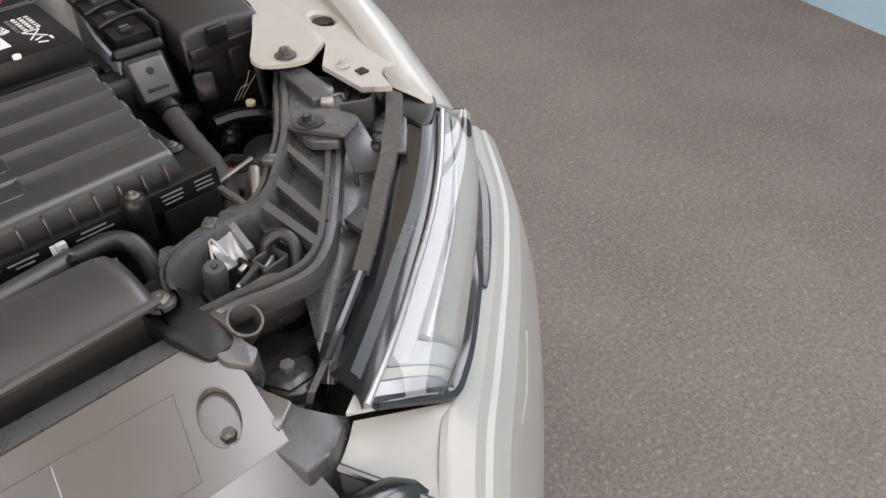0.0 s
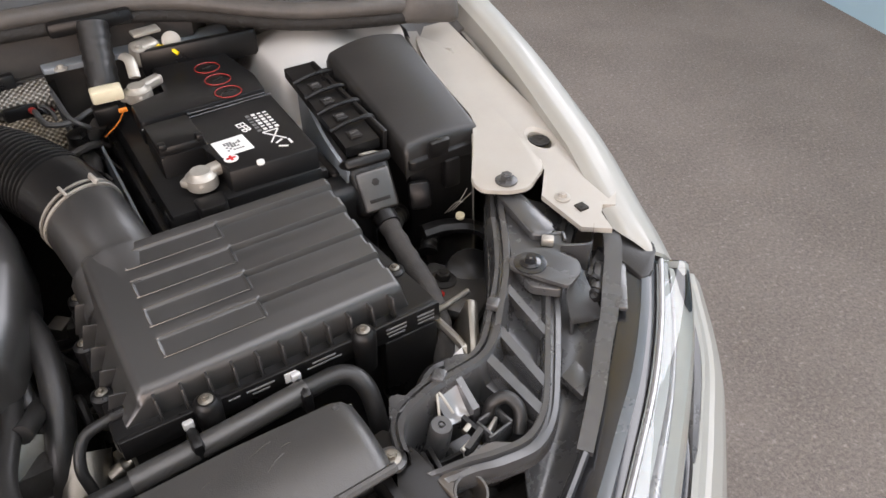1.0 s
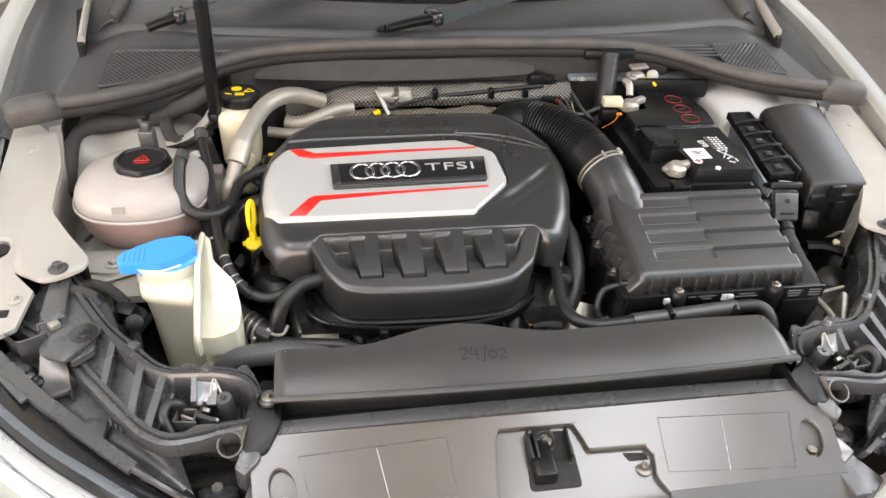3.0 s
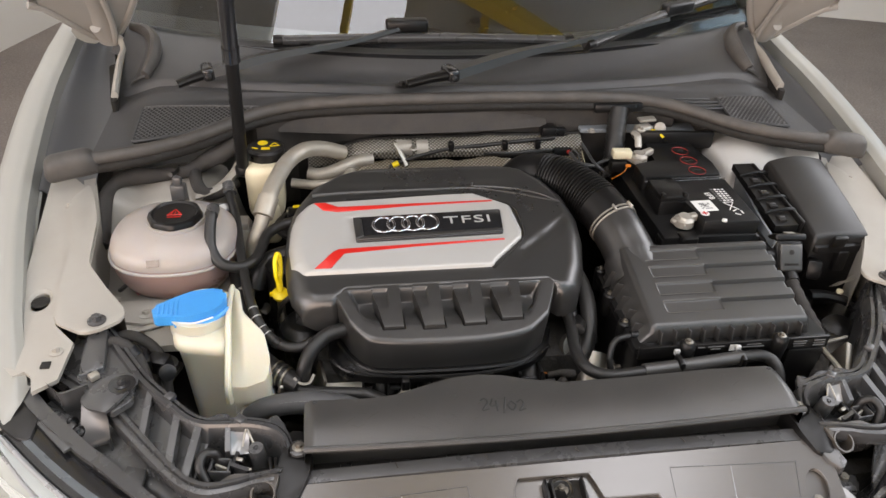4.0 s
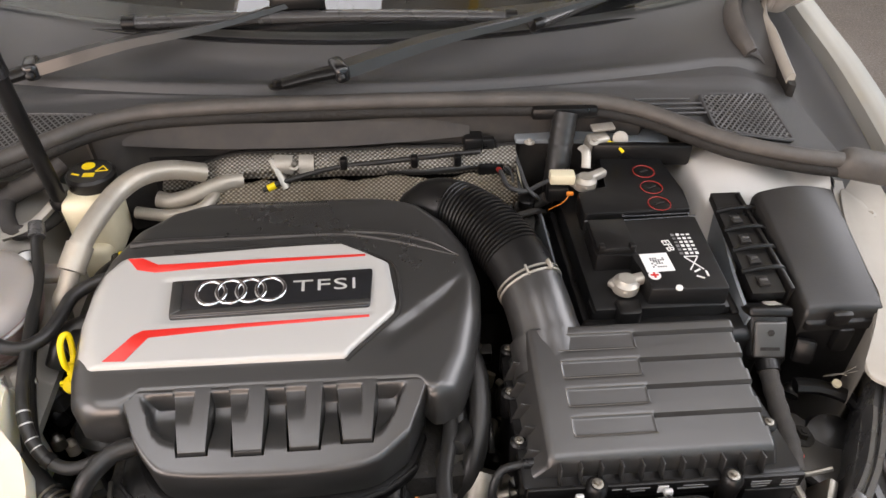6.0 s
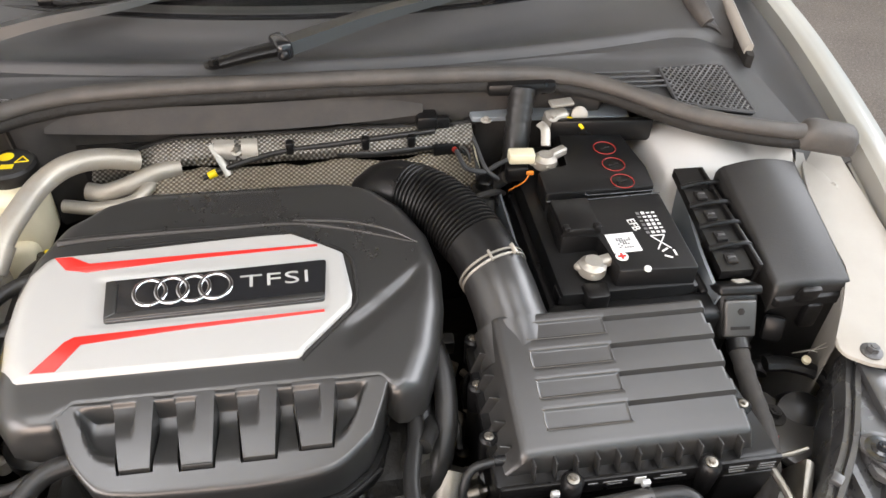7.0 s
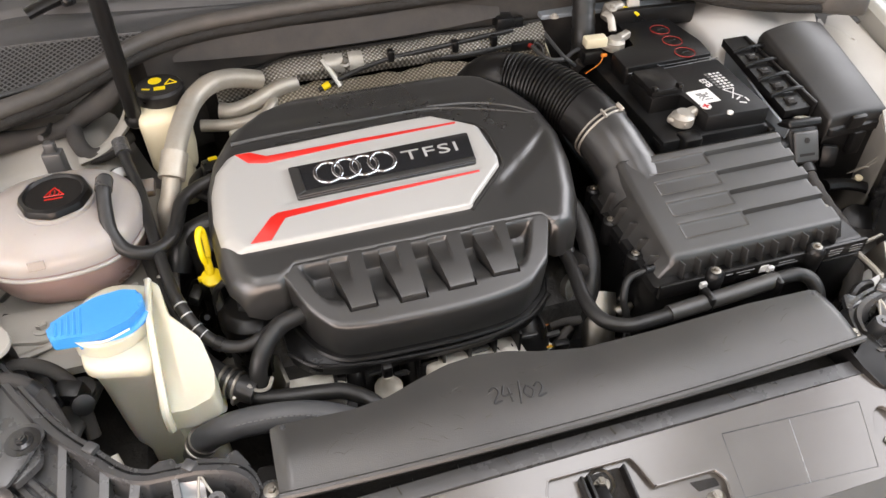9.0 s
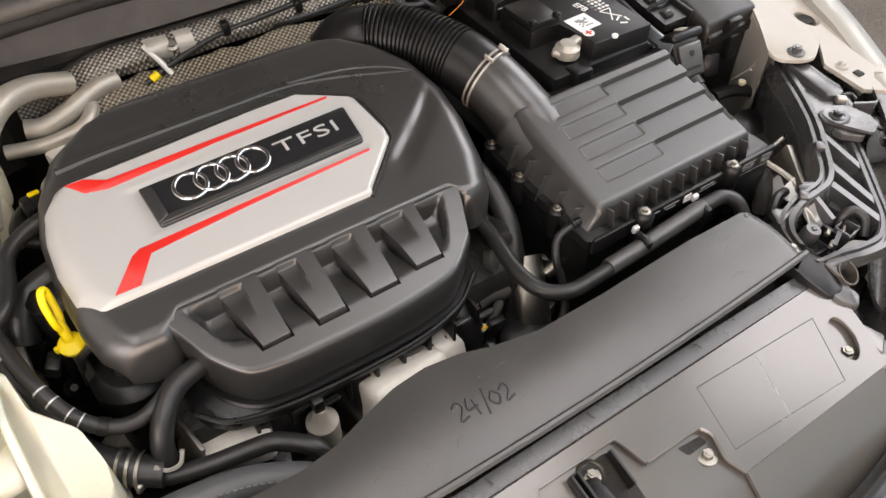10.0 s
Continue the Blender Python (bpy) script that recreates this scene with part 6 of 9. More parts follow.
# ---- dark parts low in the engine bay ----
def bay():
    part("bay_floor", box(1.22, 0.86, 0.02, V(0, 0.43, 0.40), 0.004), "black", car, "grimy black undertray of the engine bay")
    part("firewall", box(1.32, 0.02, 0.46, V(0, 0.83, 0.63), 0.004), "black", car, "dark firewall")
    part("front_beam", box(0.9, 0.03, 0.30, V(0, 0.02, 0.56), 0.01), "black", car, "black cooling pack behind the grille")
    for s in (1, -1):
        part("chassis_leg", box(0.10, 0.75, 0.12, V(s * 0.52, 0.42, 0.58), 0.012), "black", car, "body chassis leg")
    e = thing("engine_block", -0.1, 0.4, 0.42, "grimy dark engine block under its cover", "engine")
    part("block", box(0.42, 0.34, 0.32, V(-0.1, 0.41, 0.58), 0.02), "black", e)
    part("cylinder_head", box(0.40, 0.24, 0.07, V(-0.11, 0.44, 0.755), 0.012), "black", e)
    # intake manifold and its flange below the cover
    fl = [(-0.29, 0.30), (-0.286, 0.25), (-0.262, 0.226), (-0.22, 0.215), (-0.15, 0.211), (-0.06, 0.211), (0.0, 0.222), (0.04, 0.25), (0.055, 0.30)]
    part("manifold_flange", prism(rounded(fl, 0.01, 3), 0.732, lambda x, y: 0.745 + 0.006 * math.sin(14 * x), 0.003), "plastic", e, "black intake manifold flange")
    part("flange_bead", tube([(x, y, 0.748 + 0.006 * math.sin(14 * x)) for x, y in fl[1:-1]], 0.003, 5, 8), "plastic", e)
    for k in range(9):
        x = -0.24 + 0.033 * k
        part("manifold_fin", box(0.004, 0.05, 0.055, pose(x, 0.238 + 0.3 * abs(x + 0.1) ** 2, 0.703, 0, 0, 0), 0.001), "plastic", e)
        part("manifold_slot", box(0.022, 0.006, 0.006, pose(x + 0.016, 0.222 + 0.3 * abs(x + 0.1) ** 2, 0.70 + 0.012 * (k % 2), 0, 0, 0), 0.001), "greyplastic" if k % 3 else "plastic", e)
    for k in range(4):
        x = -0.215 + 0.075 * k
        part("intake_runner", tube([(x, 0.27, 0.715), (x + 0.005, 0.235, 0.69), (x + 0.006, 0.235, 0.63)], 0.024, 5, 12), "plastic", e)
    part("left_housing", box(0.09, 0.07, 0.06, V(-0.255, 0.29, 0.70), 0.015, 3), "plastic", e)
    rnd = random.Random(11)
    for k in range(26):
        x, y = rnd.uniform(-0.27, 0.08), rnd.uniform(0.17, 0.24)
        z = rnd.uniform(0.60, 0.68)
        part("fitting", box(rnd.uniform(0.01, 0.035), rnd.uniform(0.01, 0.03), rnd.uniform(0.015, 0.05), pose(x, y, z, rnd.uniform(-20, 20), rnd.uniform(-20, 20), rnd.uniform(0, 90)), 0.003), rnd.choice(["plastic", "black", "plastic", "zinc", "greyplastic"]), e)
    for k in range(60):
        zone = ((0.125, 0.16, 0.22, 0.50, 0.60, 0.72), (-0.425, -0.345, 0.30, 0.52, 0.60, 0.73), (-0.30, -0.02, 0.19, 0.235, 0.56, 0.65))[k % 3]
        x, y, z = rnd.uniform(*zone[:2]), rnd.uniform(*zone[2:4]), rnd.uniform(*zone[4:])
        if k % 4 == 0:
            part("fitting", lathe([(0.006, -0.012), (0.009, -0.01), (0.009, 0.004), (0.006, 0.006), (0.004, 0.012)], pose(x, y, z, rnd.uniform(-60, 60), rnd.uniform(-60, 60), 0), 12), rnd.choice(["zinc", "alu", "plastic"]), e)
        elif k % 4 == 1:
            part("small_pipe", tube([(x, y, z), (x + rnd.uniform(-0.02, 0.02), y + 0.02, z + 0.02), (x + rnd.uniform(-0.02, 0.02), y + 0.05, z + rnd.uniform(-0.02, 0.02))], rnd.uniform(0.003, 0.006), 5, 8), rnd.choice(["rubber", "rubber", "alu"]), e)
        else:
            part("fitting", box(rnd.uniform(0.012, 0.03), rnd.uniform(0.012, 0.03), rnd.uniform(0.015, 0.035), pose(x, y, z, rnd.uniform(-25, 25), rnd.uniform(-25, 25), rnd.uniform(0, 90)), 0.003), rnd.choice(["plastic", "greyplastic", "zinc", "alu", "dusty"]), e)
    g = thing("gearbox_casting", -0.05, 0.22, 0.5, "pale cast aluminium housing with rough flash, below the manifold", "engine casting")
    part("casting_body", box(0.10, 0.085, 0.07, pose(-0.085, 0.225, 0.672, -14, 6, 8), 0.012, 3), "cast", g)
    part("casting_lobe", box(0.06, 0.06, 0.05, pose(-0.02, 0.235, 0.675, -10, 14, 20), 0.016, 3), "cast", g)
    part("casting_ear", tube([(-0.12, 0.21, 0.64), (-0.135, 0.20, 0.65), (-0.145, 0.195, 0.635)], 0.012, 5, 8), "cast", g)
    g = thing("alternator_casting", -0.27, 0.26, 0.5, "pale cast bracket beside the coolant hoses", "engine casting")
    part("bracket_body", box(0.075, 0.06, 0.03, pose(-0.262, 0.238, 0.70, -8, 0, -14), 0.006), "cast", g)
    part("bracket_web", box(0.005, 0.045, 0.05, pose(-0.303, 0.239, 0.717, 0, 14, 10), 0.001), "zinc", g)
    part("bracket_window", box(0.014, 0.012, 0.03, pose(-0.234, 0.226, 0.704, -8, 0, -14), 0.001), "black", g)
    sensor = thing("oil_sensor", -0.175, 0.215, 0.62, "grey metal sensor canister below the manifold", "sensor")
    part("canister", lathe([(0.010, -0.03), (0.017, -0.026), (0.017, 0.008), (0.010, 0.014), (0.006, 0.03)], V(-0.181, 0.203, 0.70)), "alu", sensor)
    part("stem", box(0.012, 0.012, 0.03, V(-0.181, 0.205, 0.732), 0.003), "plastic", sensor)


bay()


def oil_filter():
    o = thing("oil_filter_housing", -0.333, 0.325, 0.62, "black oil filter housing with hexagon cap", "oil filter")
    part("canister", lathe([(0.036, -0.14), (0.037, 0.0), (0.04, 0.004), (0.04, 0.02), (0.03, 0.03), (0.026, 0.031)], V(-0.322, 0.342, 0.722), 28), "plastic", o)
    b2 = bmesh.new()
    bmesh.ops.create_cone(b2, cap_ends=True, segments=6, radius1=0.016, radius2=0.015, depth=0.018)
    part("hex_cap", merge(None, b2, V(-0.322, 0.342, 0.759)), "greyplastic", o)
    part("filler_boss", lathe([(0.03, -0.1), (0.031, 0.0), (0.022, 0.008)], V(-0.352, 0.43, 0.80), 24), "plastic", o)


oil_filter()


def dipstick():
    d = thing("dipstick", -0.36, 0.375, 0.72, "yellow looped oil dipstick handle", "dipstick")
    a, b = V(-0.3595, 0.390, 0.846), V(-0.358, 0.367, 0.786)

    def at(s, w):
        return b.lerp(a, s) + V(0.45 * w, 1.0 * w, 0)

    loop = [at(0.34, -0.003), at(0.48, -0.0065), at(0.7, -0.0075), at(0.9, -0.006), at(0.98, 0.0), at(0.9, 0.006), at(0.7, 0.0075), at(0.48, 0.0065), at(0.34, 0.003)]
    part("handle", tube(loop, 0.0036, 6, 10), "yellow", d)
    part("stem", tube([at(0.08, 0), at(0.25, 0), at(0.42, 0)], 0.0052, 4, 10), "yellow", d)
    part("collar", lathe([(0.005, -0.008), (0.008, -0.006), (0.0125, -0.002), (0.0125, 0.003), (0.007, 0.006)], Matrix.Translation(b) @ pose(0, 0, 0, 18, 0, 0), 20), "yellow", d)
    for w in (-0.012, 0.012):
        part("collar_ear", box(0.008, 0.006, 0.007, b + V(w, 0, 0.001), 0.002), "yellow", d)
    part("dipstick_tube", tube([tuple(b), (-0.3565, 0.357, 0.75), (-0.352, 0.345, 0.69), (-0.345, 0.335, 0.62)], 0.006, 6, 10), "zinc", d)


dipstick()


# ---- air filter box ----
def air_box():
    a = thing("air_filter_box", 0.3, 0.28, 0.62, "black ribbed air filter box with screwed lid", "air filter box")
    base = lambda y: 0.813 + 0.235 * (y - 0.205)
    grooves = ((0.231, 0.2505), (0.2645, 0.2835), (0.298, 0.3165), (0.331, 0.3495))

    ys = [0.2055 + 0.002 * k for k in range(12)]
    for g0, g1 in grooves:
        ys += [g0 - 0.0008, g0 - 0.0003, g0 + 0.0003, g0 + 0.0008] + [g0 + 0.0008 + (g1 - g0 - 0.0016) * k / 12 for k in range(1, 12)] + [g1 - 0.0008, g1 - 0.0003, g1 + 0.0003, g1 + 0.0008] + [g1 + 0.005, g1 + 0.009]
    ys = sorted(y for y in ys if y < 0.3555) + [0.3575 + 0.0006 * k for k in range(11)]
    xs = [0.1735 + 0.001 * k for k in range(26)] + [0.2 + 0.001 * k for k in range(12)] + [0.216 + 0.006 * k for k in range(12)] + [0.288 + 0.001 * k for k in range(16)] + [0.31 + 0.01 * k for k in range(10)] + [0.411 + 0.001 * k for k in range(11)]

    def f(u, v):
        x, y = xs[round(u * (len(xs) - 1))], ys[round(v * (len(ys) - 1))]
        z = base(y)
        for g0, g1 in grooves:
            if g0 - 0.002 < y < g1 + 0.002:
                m = smoothstep(g0 - 0.0006, g0 + 0.0006, y) * smoothstep(g1 + 0.0006, g1 - 0.0006, y)
                z -= 0.0018 * m * smoothstep(0.2065, 0.2085, x) * smoothstep(0.297, 0.295, x)
                z -= 0.0068 * m * smoothstep(0.2965, 0.2995, x)
        z -= edge_drop(x - 0.1735, 0.0095) + edge_drop(0.421 - x, 0.005) + edge_drop(y - 0.2055, 0.008) + edge_drop(0.3635 - y, 0.006)
        return V(x, y, z)

    def down(p):
        t = 1.0
        return V(0.157 if p.x < 0.2 else min(p.x + 0.004, 0.427), p.y - 0.004 if p.y < 0.21 else p.y + 0.002, 0.785)

    lid = part("lid", sheet(f, len(xs) - 1, len(ys) - 1, down), "lid", a, "satin black ribbed lid", 50)
    for g0, g1 in grooves:
        line = [(0.2955, g1 + 0.0008), (0.213, g1 + 0.0008), (0.2085, g1 - 0.0004), (0.2065, g1 - 0.004), (0.2065, g0 + 0.004), (0.2085, g0 + 0.0004), (0.213, g0 - 0.0008), (0.2955, g0 - 0.0008)]
        # edge highlight of the pocket, drawn as a thin pale tube
        part("pocket_edge", tube([(x, y, base(y) + 0.0001) for x, y in line], 0.00055, 3, 5), "slam", lid, "pale line painted as the highlight on the pocket's edge")
    for k in range(11):
        x = 0.187 + 0.0218 * k
        part("lid_fin", box(0.0022, 0.012, 0.03, pose(x, 0.1985, 0.795, -12, 0, 0), 0.0006), "cover", lid)
    for k in range(5):
        part("lid_fin", box(0.014, 0.002, 0.034, pose(0.159, 0.225 + 0.028 * k, 0.79 + 0.003 * k, 0, 16, 0), 0.0006), "cover", lid)
    fl = [(0.148, 0.19), (0.20, 0.186), (0.447, 0.186), (0.45, 0.20), (0.437, 0.375), (0.15, 0.375)]
    part("flange", prism(rounded(fl, 0.006, 2), 0.776, lambda x, y: 0.788, 0.002), "plastic", a, "flange between lid and box")
    part("front_band", box(0.296, 0.005, 0.022, pose(0.299, 0.185, 0.785, 0, 0, 0), 0.001), "plastic", a)
    part("body", box(0.285, 0.178, 0.20, V(0.297, 0.281, 0.676), 0.012), "plastic", a, "black lower half of the filter box")
    part("side_bay", box(0.06, 0.05, 0.10, V(0.415, 0.205, 0.725), 0.006), "plastic", a)
    for x in (0.222, 0.366):
        bs = part("screw_boss", lathe([(0.010, -0.03), (0.0115, 0.0), (0.0115, 0.012), (0.008, 0.016)], V(x, 0.182, 0.788), 18), "plastic", a)
        part("screw", bolt_mesh(0.0062, V(x, 0.182, 0.804)), "zinc", bs, "zinc torx screw")
    for x, y in ((0.16, 0.383), (0.152, 0.316), (0.152, 0.248), (0.438, 0.253)):
        bs = part("screw_boss", lathe([(0.009, -0.03), (0.010, 0.0), (0.010, 0.008), (0.007, 0.011)], V(x, y, 0.782), 16), "plastic", a)
        part("screw", bolt_mesh(0.0052, V(x, y, 0.793)), "zinc", bs, "zinc torx screw")
    # printed data on the front band
    rnd = random.Random(2)
    part("data_square", box(0.011, 0.0008, 0.011, V(0.294, 0.1815, 0.787), 0), "white", a, "small white printed square")
    for x0, w, n in ((0.238, 0.012, 1), (0.252, 0.03, 2), (0.305, 0.042, 2), (0.385, 0.028, 3), (0.418, 0.025, 3)):
        for j in range(n):
            part("print_bar", box(w * rnd.uniform(0.5, 0.85), 0.0008, 0.0014, V(x0 + w / 2, 0.1815 if x0 < 0.37 else 0.1808, 0.791 - 0.0045 * j), 0), "grey", a)
    # neck towards the hose
    neck = tube([(0.212, 0.345, 0.79), (0.206, 0.375, 0.812), (0.20, 0.41, 0.828), (0.194, 0.442, 0.838)], lambda s: 0.05 - 0.009 * smoothstep(0.0, 0.5, s), 8, 28)
    part("neck", neck, "cover", a, "smooth black outlet neck")
    part("neck_shoulder", tube([(0.2055, 0.33, 0.795), (0.205, 0.352, 0.803), (0.203, 0.375, 0.813)], lambda q: 0.046 - 0.002 * q, 6, 24), "lid", a)


air_box()


def intake_hose():
    h = thing("intake_hose", 0.15, 0.5, 0.8, "black corrugated air intake hose with spring clamp", "hose")
    path = [(0.194, 0.442, 0.838), (0.183, 0.475, 0.848), (0.166, 0.512, 0.855), (0.142, 0.552, 0.858), (0.112, 0.586, 0.855), (0.086, 0.603, 0.846), (0.066, 0.612, 0.825)]

    def r(s):
        if 0.22 < s < 0.68:
            return 0.0420 - 0.0044 * smoothstep(-0.2, 0.9, math.cos((s - 0.22) / 0.46 * 2 * math.pi * 20))
        return 0.041 + 0.002 * smoothstep(0.68, 0.8, s)

    part("corrugated_pipe", tube(path, r, 80, 28), "plastic", h)
    d = (V(*path[1]) - V(*path[0])).normalized()
    rot = d.to_track_quat("Z", "Y").to_matrix().to_4x4()
    ringm = Matrix.Translation(V(*path[0]) + d * 0.004) @ rot
    cl = part("spring_clamp", lathe([(0.0408, -0.0055), (0.0428, -0.0055), (0.0430, -0.003), (0.0408, -0.003)], ringm, 36), "dullzinc", h, "bright spring band clamp")
    part("clamp_band", lathe([(0.0408, 0.0015), (0.0430, 0.0015), (0.0428, 0.004), (0.0408, 0.004)], ringm, 36), "dullzinc", cl)
    for a in (72, 112):
        q = ringm @ V(0.0455 * math.cos(radians(a)), 0.0455 * math.sin(radians(a)), -0.001)
        part("clamp_ear", box(0.006, 0.003, 0.014, Matrix.Translation(q) @ rot @ pose(0, 0, 0, 0, 0, a), 0.001), "dullzinc", cl)


intake_hose()


# ---- battery ----
def battery():
    b = thing("battery", 0.345, 0.54, 0.66, "black starter battery with white printed label, clamped terminals", "battery")
    part("case", box(0.168, 0.31, 0.17, V(0.35, 0.552, 0.752), 0.006), "batt", b, "black battery case")
    part("base_ledge", box(0.178, 0.028, 0.02, V(0.352, 0.412, 0.822), 0.006), "plastic", b)
    part("top_front", prism(rounded([(0.282, 0.468), (0.33, 0.47), (0.334, 0.404), (0.432, 0.40), (0.437, 0.545), (0.284, 0.54)], 0.004, 2), 0.83, 0.862, 0.003), "batt", b, "black top with label")
    part("top_rear", prism(rounded([(0.284, 0.552), (0.435, 0.556), (0.437, 0.60), (0.428, 0.70), (0.335, 0.70), (0.333, 0.61), (0.286, 0.605)], 0.006, 3), 0.83, 0.866, 0.004), "batt", b)
    lid = part("terminal_cover", box(0.05, 0.062, 0.012, V(0.308, 0.503, 0.8655), 0.003), "plastic", b, "hinged black terminal cover")
    part("cover_hinge", box(0.008, 0.01, 0.008, V(0.288, 0.475, 0.872), 0.002), "plastic", lid)
    part("cover_hinge", box(0.008, 0.01, 0.008, V(0.328, 0.475, 0.872), 0.002), "plastic", lid)
    for x, y in ((0.394, 0.648), (0.394, 0.608), (0.3935, 0.569)):
        c = part("cell_plug", lathe([(0.0145, -0.002), (0.0145, 0.0004), (0.0125, 0.001)], V(x, y, 0.866), 24), "plastic", b)
        part("plug_ring", tube([(x + 0.0155 * math.cos(a), y + 0.0155 * math.sin(a), 0.8668) for a in [2 * math.pi * k / 24 for k in range(25)]], 0.0007, 1, 6), "darkred", c, "red ring")
        part("plug_slot", box(0.013, 0.003, 0.0012, pose(x, y, 0.8675, 0, 0, 20), 0), "black", c)
    # printing
    part("label_sticker", box(0.036, 0.034, 0.0008, pose(0.355, 0.452, 0.8626, 0, 0, 2), 0), "white", b, "white sticker with a printed block")
    rnd = random.Random(8)
    for i in range(6):
        for j in range(6):
            if rnd.random() < 0.55:
                part("sticker_dot", box(0.0024, 0.0024, 0.0004, V(0.345 + 0.0032 * i + 0.003, 0.443 + 0.0032 * j, 0.8632), 0), "grey", b)
    bm = letters("EFB", 0.015, 0.0003)
    bm.transform(Matrix.Translation((0.379, 0.484, 0.8626)) @ Matrix.Rotation(radians(-82), 4, "Z"))
    part("lettering", bm, "white", b, "white letters EFB", 30)
    for i in range(4):
        for j in range(6):
            part("print_bar", box(0.0042, rnd.uniform(0.002, 0.005), 0.0005, V(0.392 + 0.0068 * i, 0.505 - 0.0075 * j, 0.8625), 0), "white" if i else "grey", b)
    for a in (35, -35):
        part("print_mark", box(0.0016, 0.03, 0.0005, pose(0.402, 0.448, 0.8625, 0, 0, a), 0), "white", b)
    part("print_mark", box(0.018, 0.0016, 0.0005, pose(0.402, 0.461, 0.8625, 0, 0, 0), 0), "white", b)
    for k in range(3):
        a = radians(120 * k)
        part("print_mark", box(0.010, 0.0024, 0.0005, pose(0.405 + 0.007 * math.cos(a), 0.428 + 0.007 * math.sin(a), 0.8625, 0, 0, math.degrees(a) + 90), 0), "white", b)
    part("plus_disc", lathe([(0.0078, 0), (0.0078, 0.0006)], V(0.345, 0.4285, 0.862), 20), "white", b, "white disc with red cross")
    part("plus_cross", box(0.010, 0.0026, 0.0005, V(0.345, 0.4285, 0.863), 0), "red", b)
    part("plus_cross", box(0.0026, 0.010, 0.0005, V(0.345, 0.4285, 0.8631), 0), "red", b)
    for pts in ([(0.335, 0.598), (0.338, 0.556), (0.345, 0.549), (0.432, 0.551)], [(0.282, 0.541), (0.33, 0.5425), (0.336, 0.54), (0.437, 0.5445)], [(0.334, 0.47), (0.335, 0.54)]):
        part("moulded_edge", tube([(x, y, 0.8625) for x, y in pts], 0.0009, 3, 5), "greyplastic", b)
    part("vent_dot", lathe([(0.0042, 0), (0.0042, 0.003), (0.002, 0.004)], pose(0.368, 0.4035, 0.8615, 0, 0, 0), 14), "white", b, "small white vent plug")

    def clamp(x, y, z, mat, turn, label):
        t = thing("battery_clamp", x, y, z, label, "battery clamp", "battery clamps")
        part("post_ring", lathe([(0.0165, 0), (0.017, 0.003), (0.0165, 0.012), (0.012, 0.0145), (0.0105, 0.018), (0.003, 0.0185)], V(x, y, z), 20), mat, t)
        part("ear", box(0.03, 0.014, 0.013, pose(x + 0.022 * math.cos(turn), y + 0.022 * math.sin(turn), z + 0.012, 0, 0, math.degrees(turn)), 0.004, 3), mat, t)
        part("jaw", box(0.016, 0.03, 0.01, pose(x - 0.008 * math.cos(turn), y - 0.008 * math.sin(turn), z + 0.006, 0, 0, math.degrees(turn) + 25), 0.004, 3), mat, t)
        part("nut", bolt_mesh(0.008, pose(x + 0.032 * math.cos(turn), y + 0.032 * math.sin(turn), z + 0.012, 90, 0, math.degrees(turn) + 60)), mat, t)
        return t

    clamp(0.3105, 0.428, 0.842, "dullzinc", 0.25, "dull zinc clamp on the front battery post")
    n = clamp(0.302, 0.628, 0.858, "dullzinc", 0.5, "pale clamp with sensor block on the rear battery post")
    part("sensor_block", box(0.036, 0.02, 0.016, pose(0.268, 0.63, 0.874, 0, 0, -4), 0.003), "cream", n, "cream sensor block")
    part("sensor_socket", box(0.03, 0.02, 0.022, pose(0.262, 0.625, 0.852, 0, 0, -4), 0.003), "plastic", n)
    part("orange_lock", box(0.010, 0.005, 0.005, pose(0.278, 0.613, 0.857, 0, 0, -4), 0.001), "orange", n, "orange plug lock")
    part("clamp_tail", tube([(0.306, 0.645, 0.878), (0.308, 0.662, 0.893), (0.303, 0.674, 0.896)], 0.007, 5, 8, None, 0.5), "dullzinc", n)
    part("hold_down", prism(rounded([(0.292, 0.412), (0.326, 0.412), (0.322, 0.385), (0.294, 0.385)], 0.006, 3), 0.76, 0.841, 0.005), "plastic", b, "black post bracket")
    t = thing("battery_tray", 0.35, 0.5, 0.62, "black battery tray with pale galvanised side shield", "battery tray")
    part("tray", box(0.23, 0.045, 0.16, V(0.365, 0.383, 0.742), 0.014, 3), "plastic", t)
    part("tray_side", box(0.014, 0.29, 0.15, V(0.263, 0.545, 0.735), 0.005), "plastic", t)
    part("side_shield", sheet(lambda u, v: V(0.243 + 0.016 * v * 0 + 0.03 * (1 - u) * 0, 0.44 + 0.235 * u, 0.80 + 0.012 * u - 0.12 * v), 8, 4, lambda p: p + V(0.003, 0, 0)), "steelblue", t, "pale galvanised shield")
    sh = [(0.451, 0.375), (0.453, 0.405), (0.459, 0.455), (0.474, 0.53), (0.495, 0.62)]
    part("side_shield", sheet(lambda u, v: V(*[p for p in curve_at([(k / 4, x, y, 0.836 + 0.003 * k) for k, (x, y) in enumerate(sh)], u)]) - V(0.012 * v, 0, 0.14 * v), 24, 4, lambda p: p + V(0.004, 0, 0)), "steelblue", t, "pale galvanised shield")
    part("tray_wall", box(0.012, 0.27, 0.13, V(0.447, 0.53, 0.76), 0.004), "plastic", t)


battery()


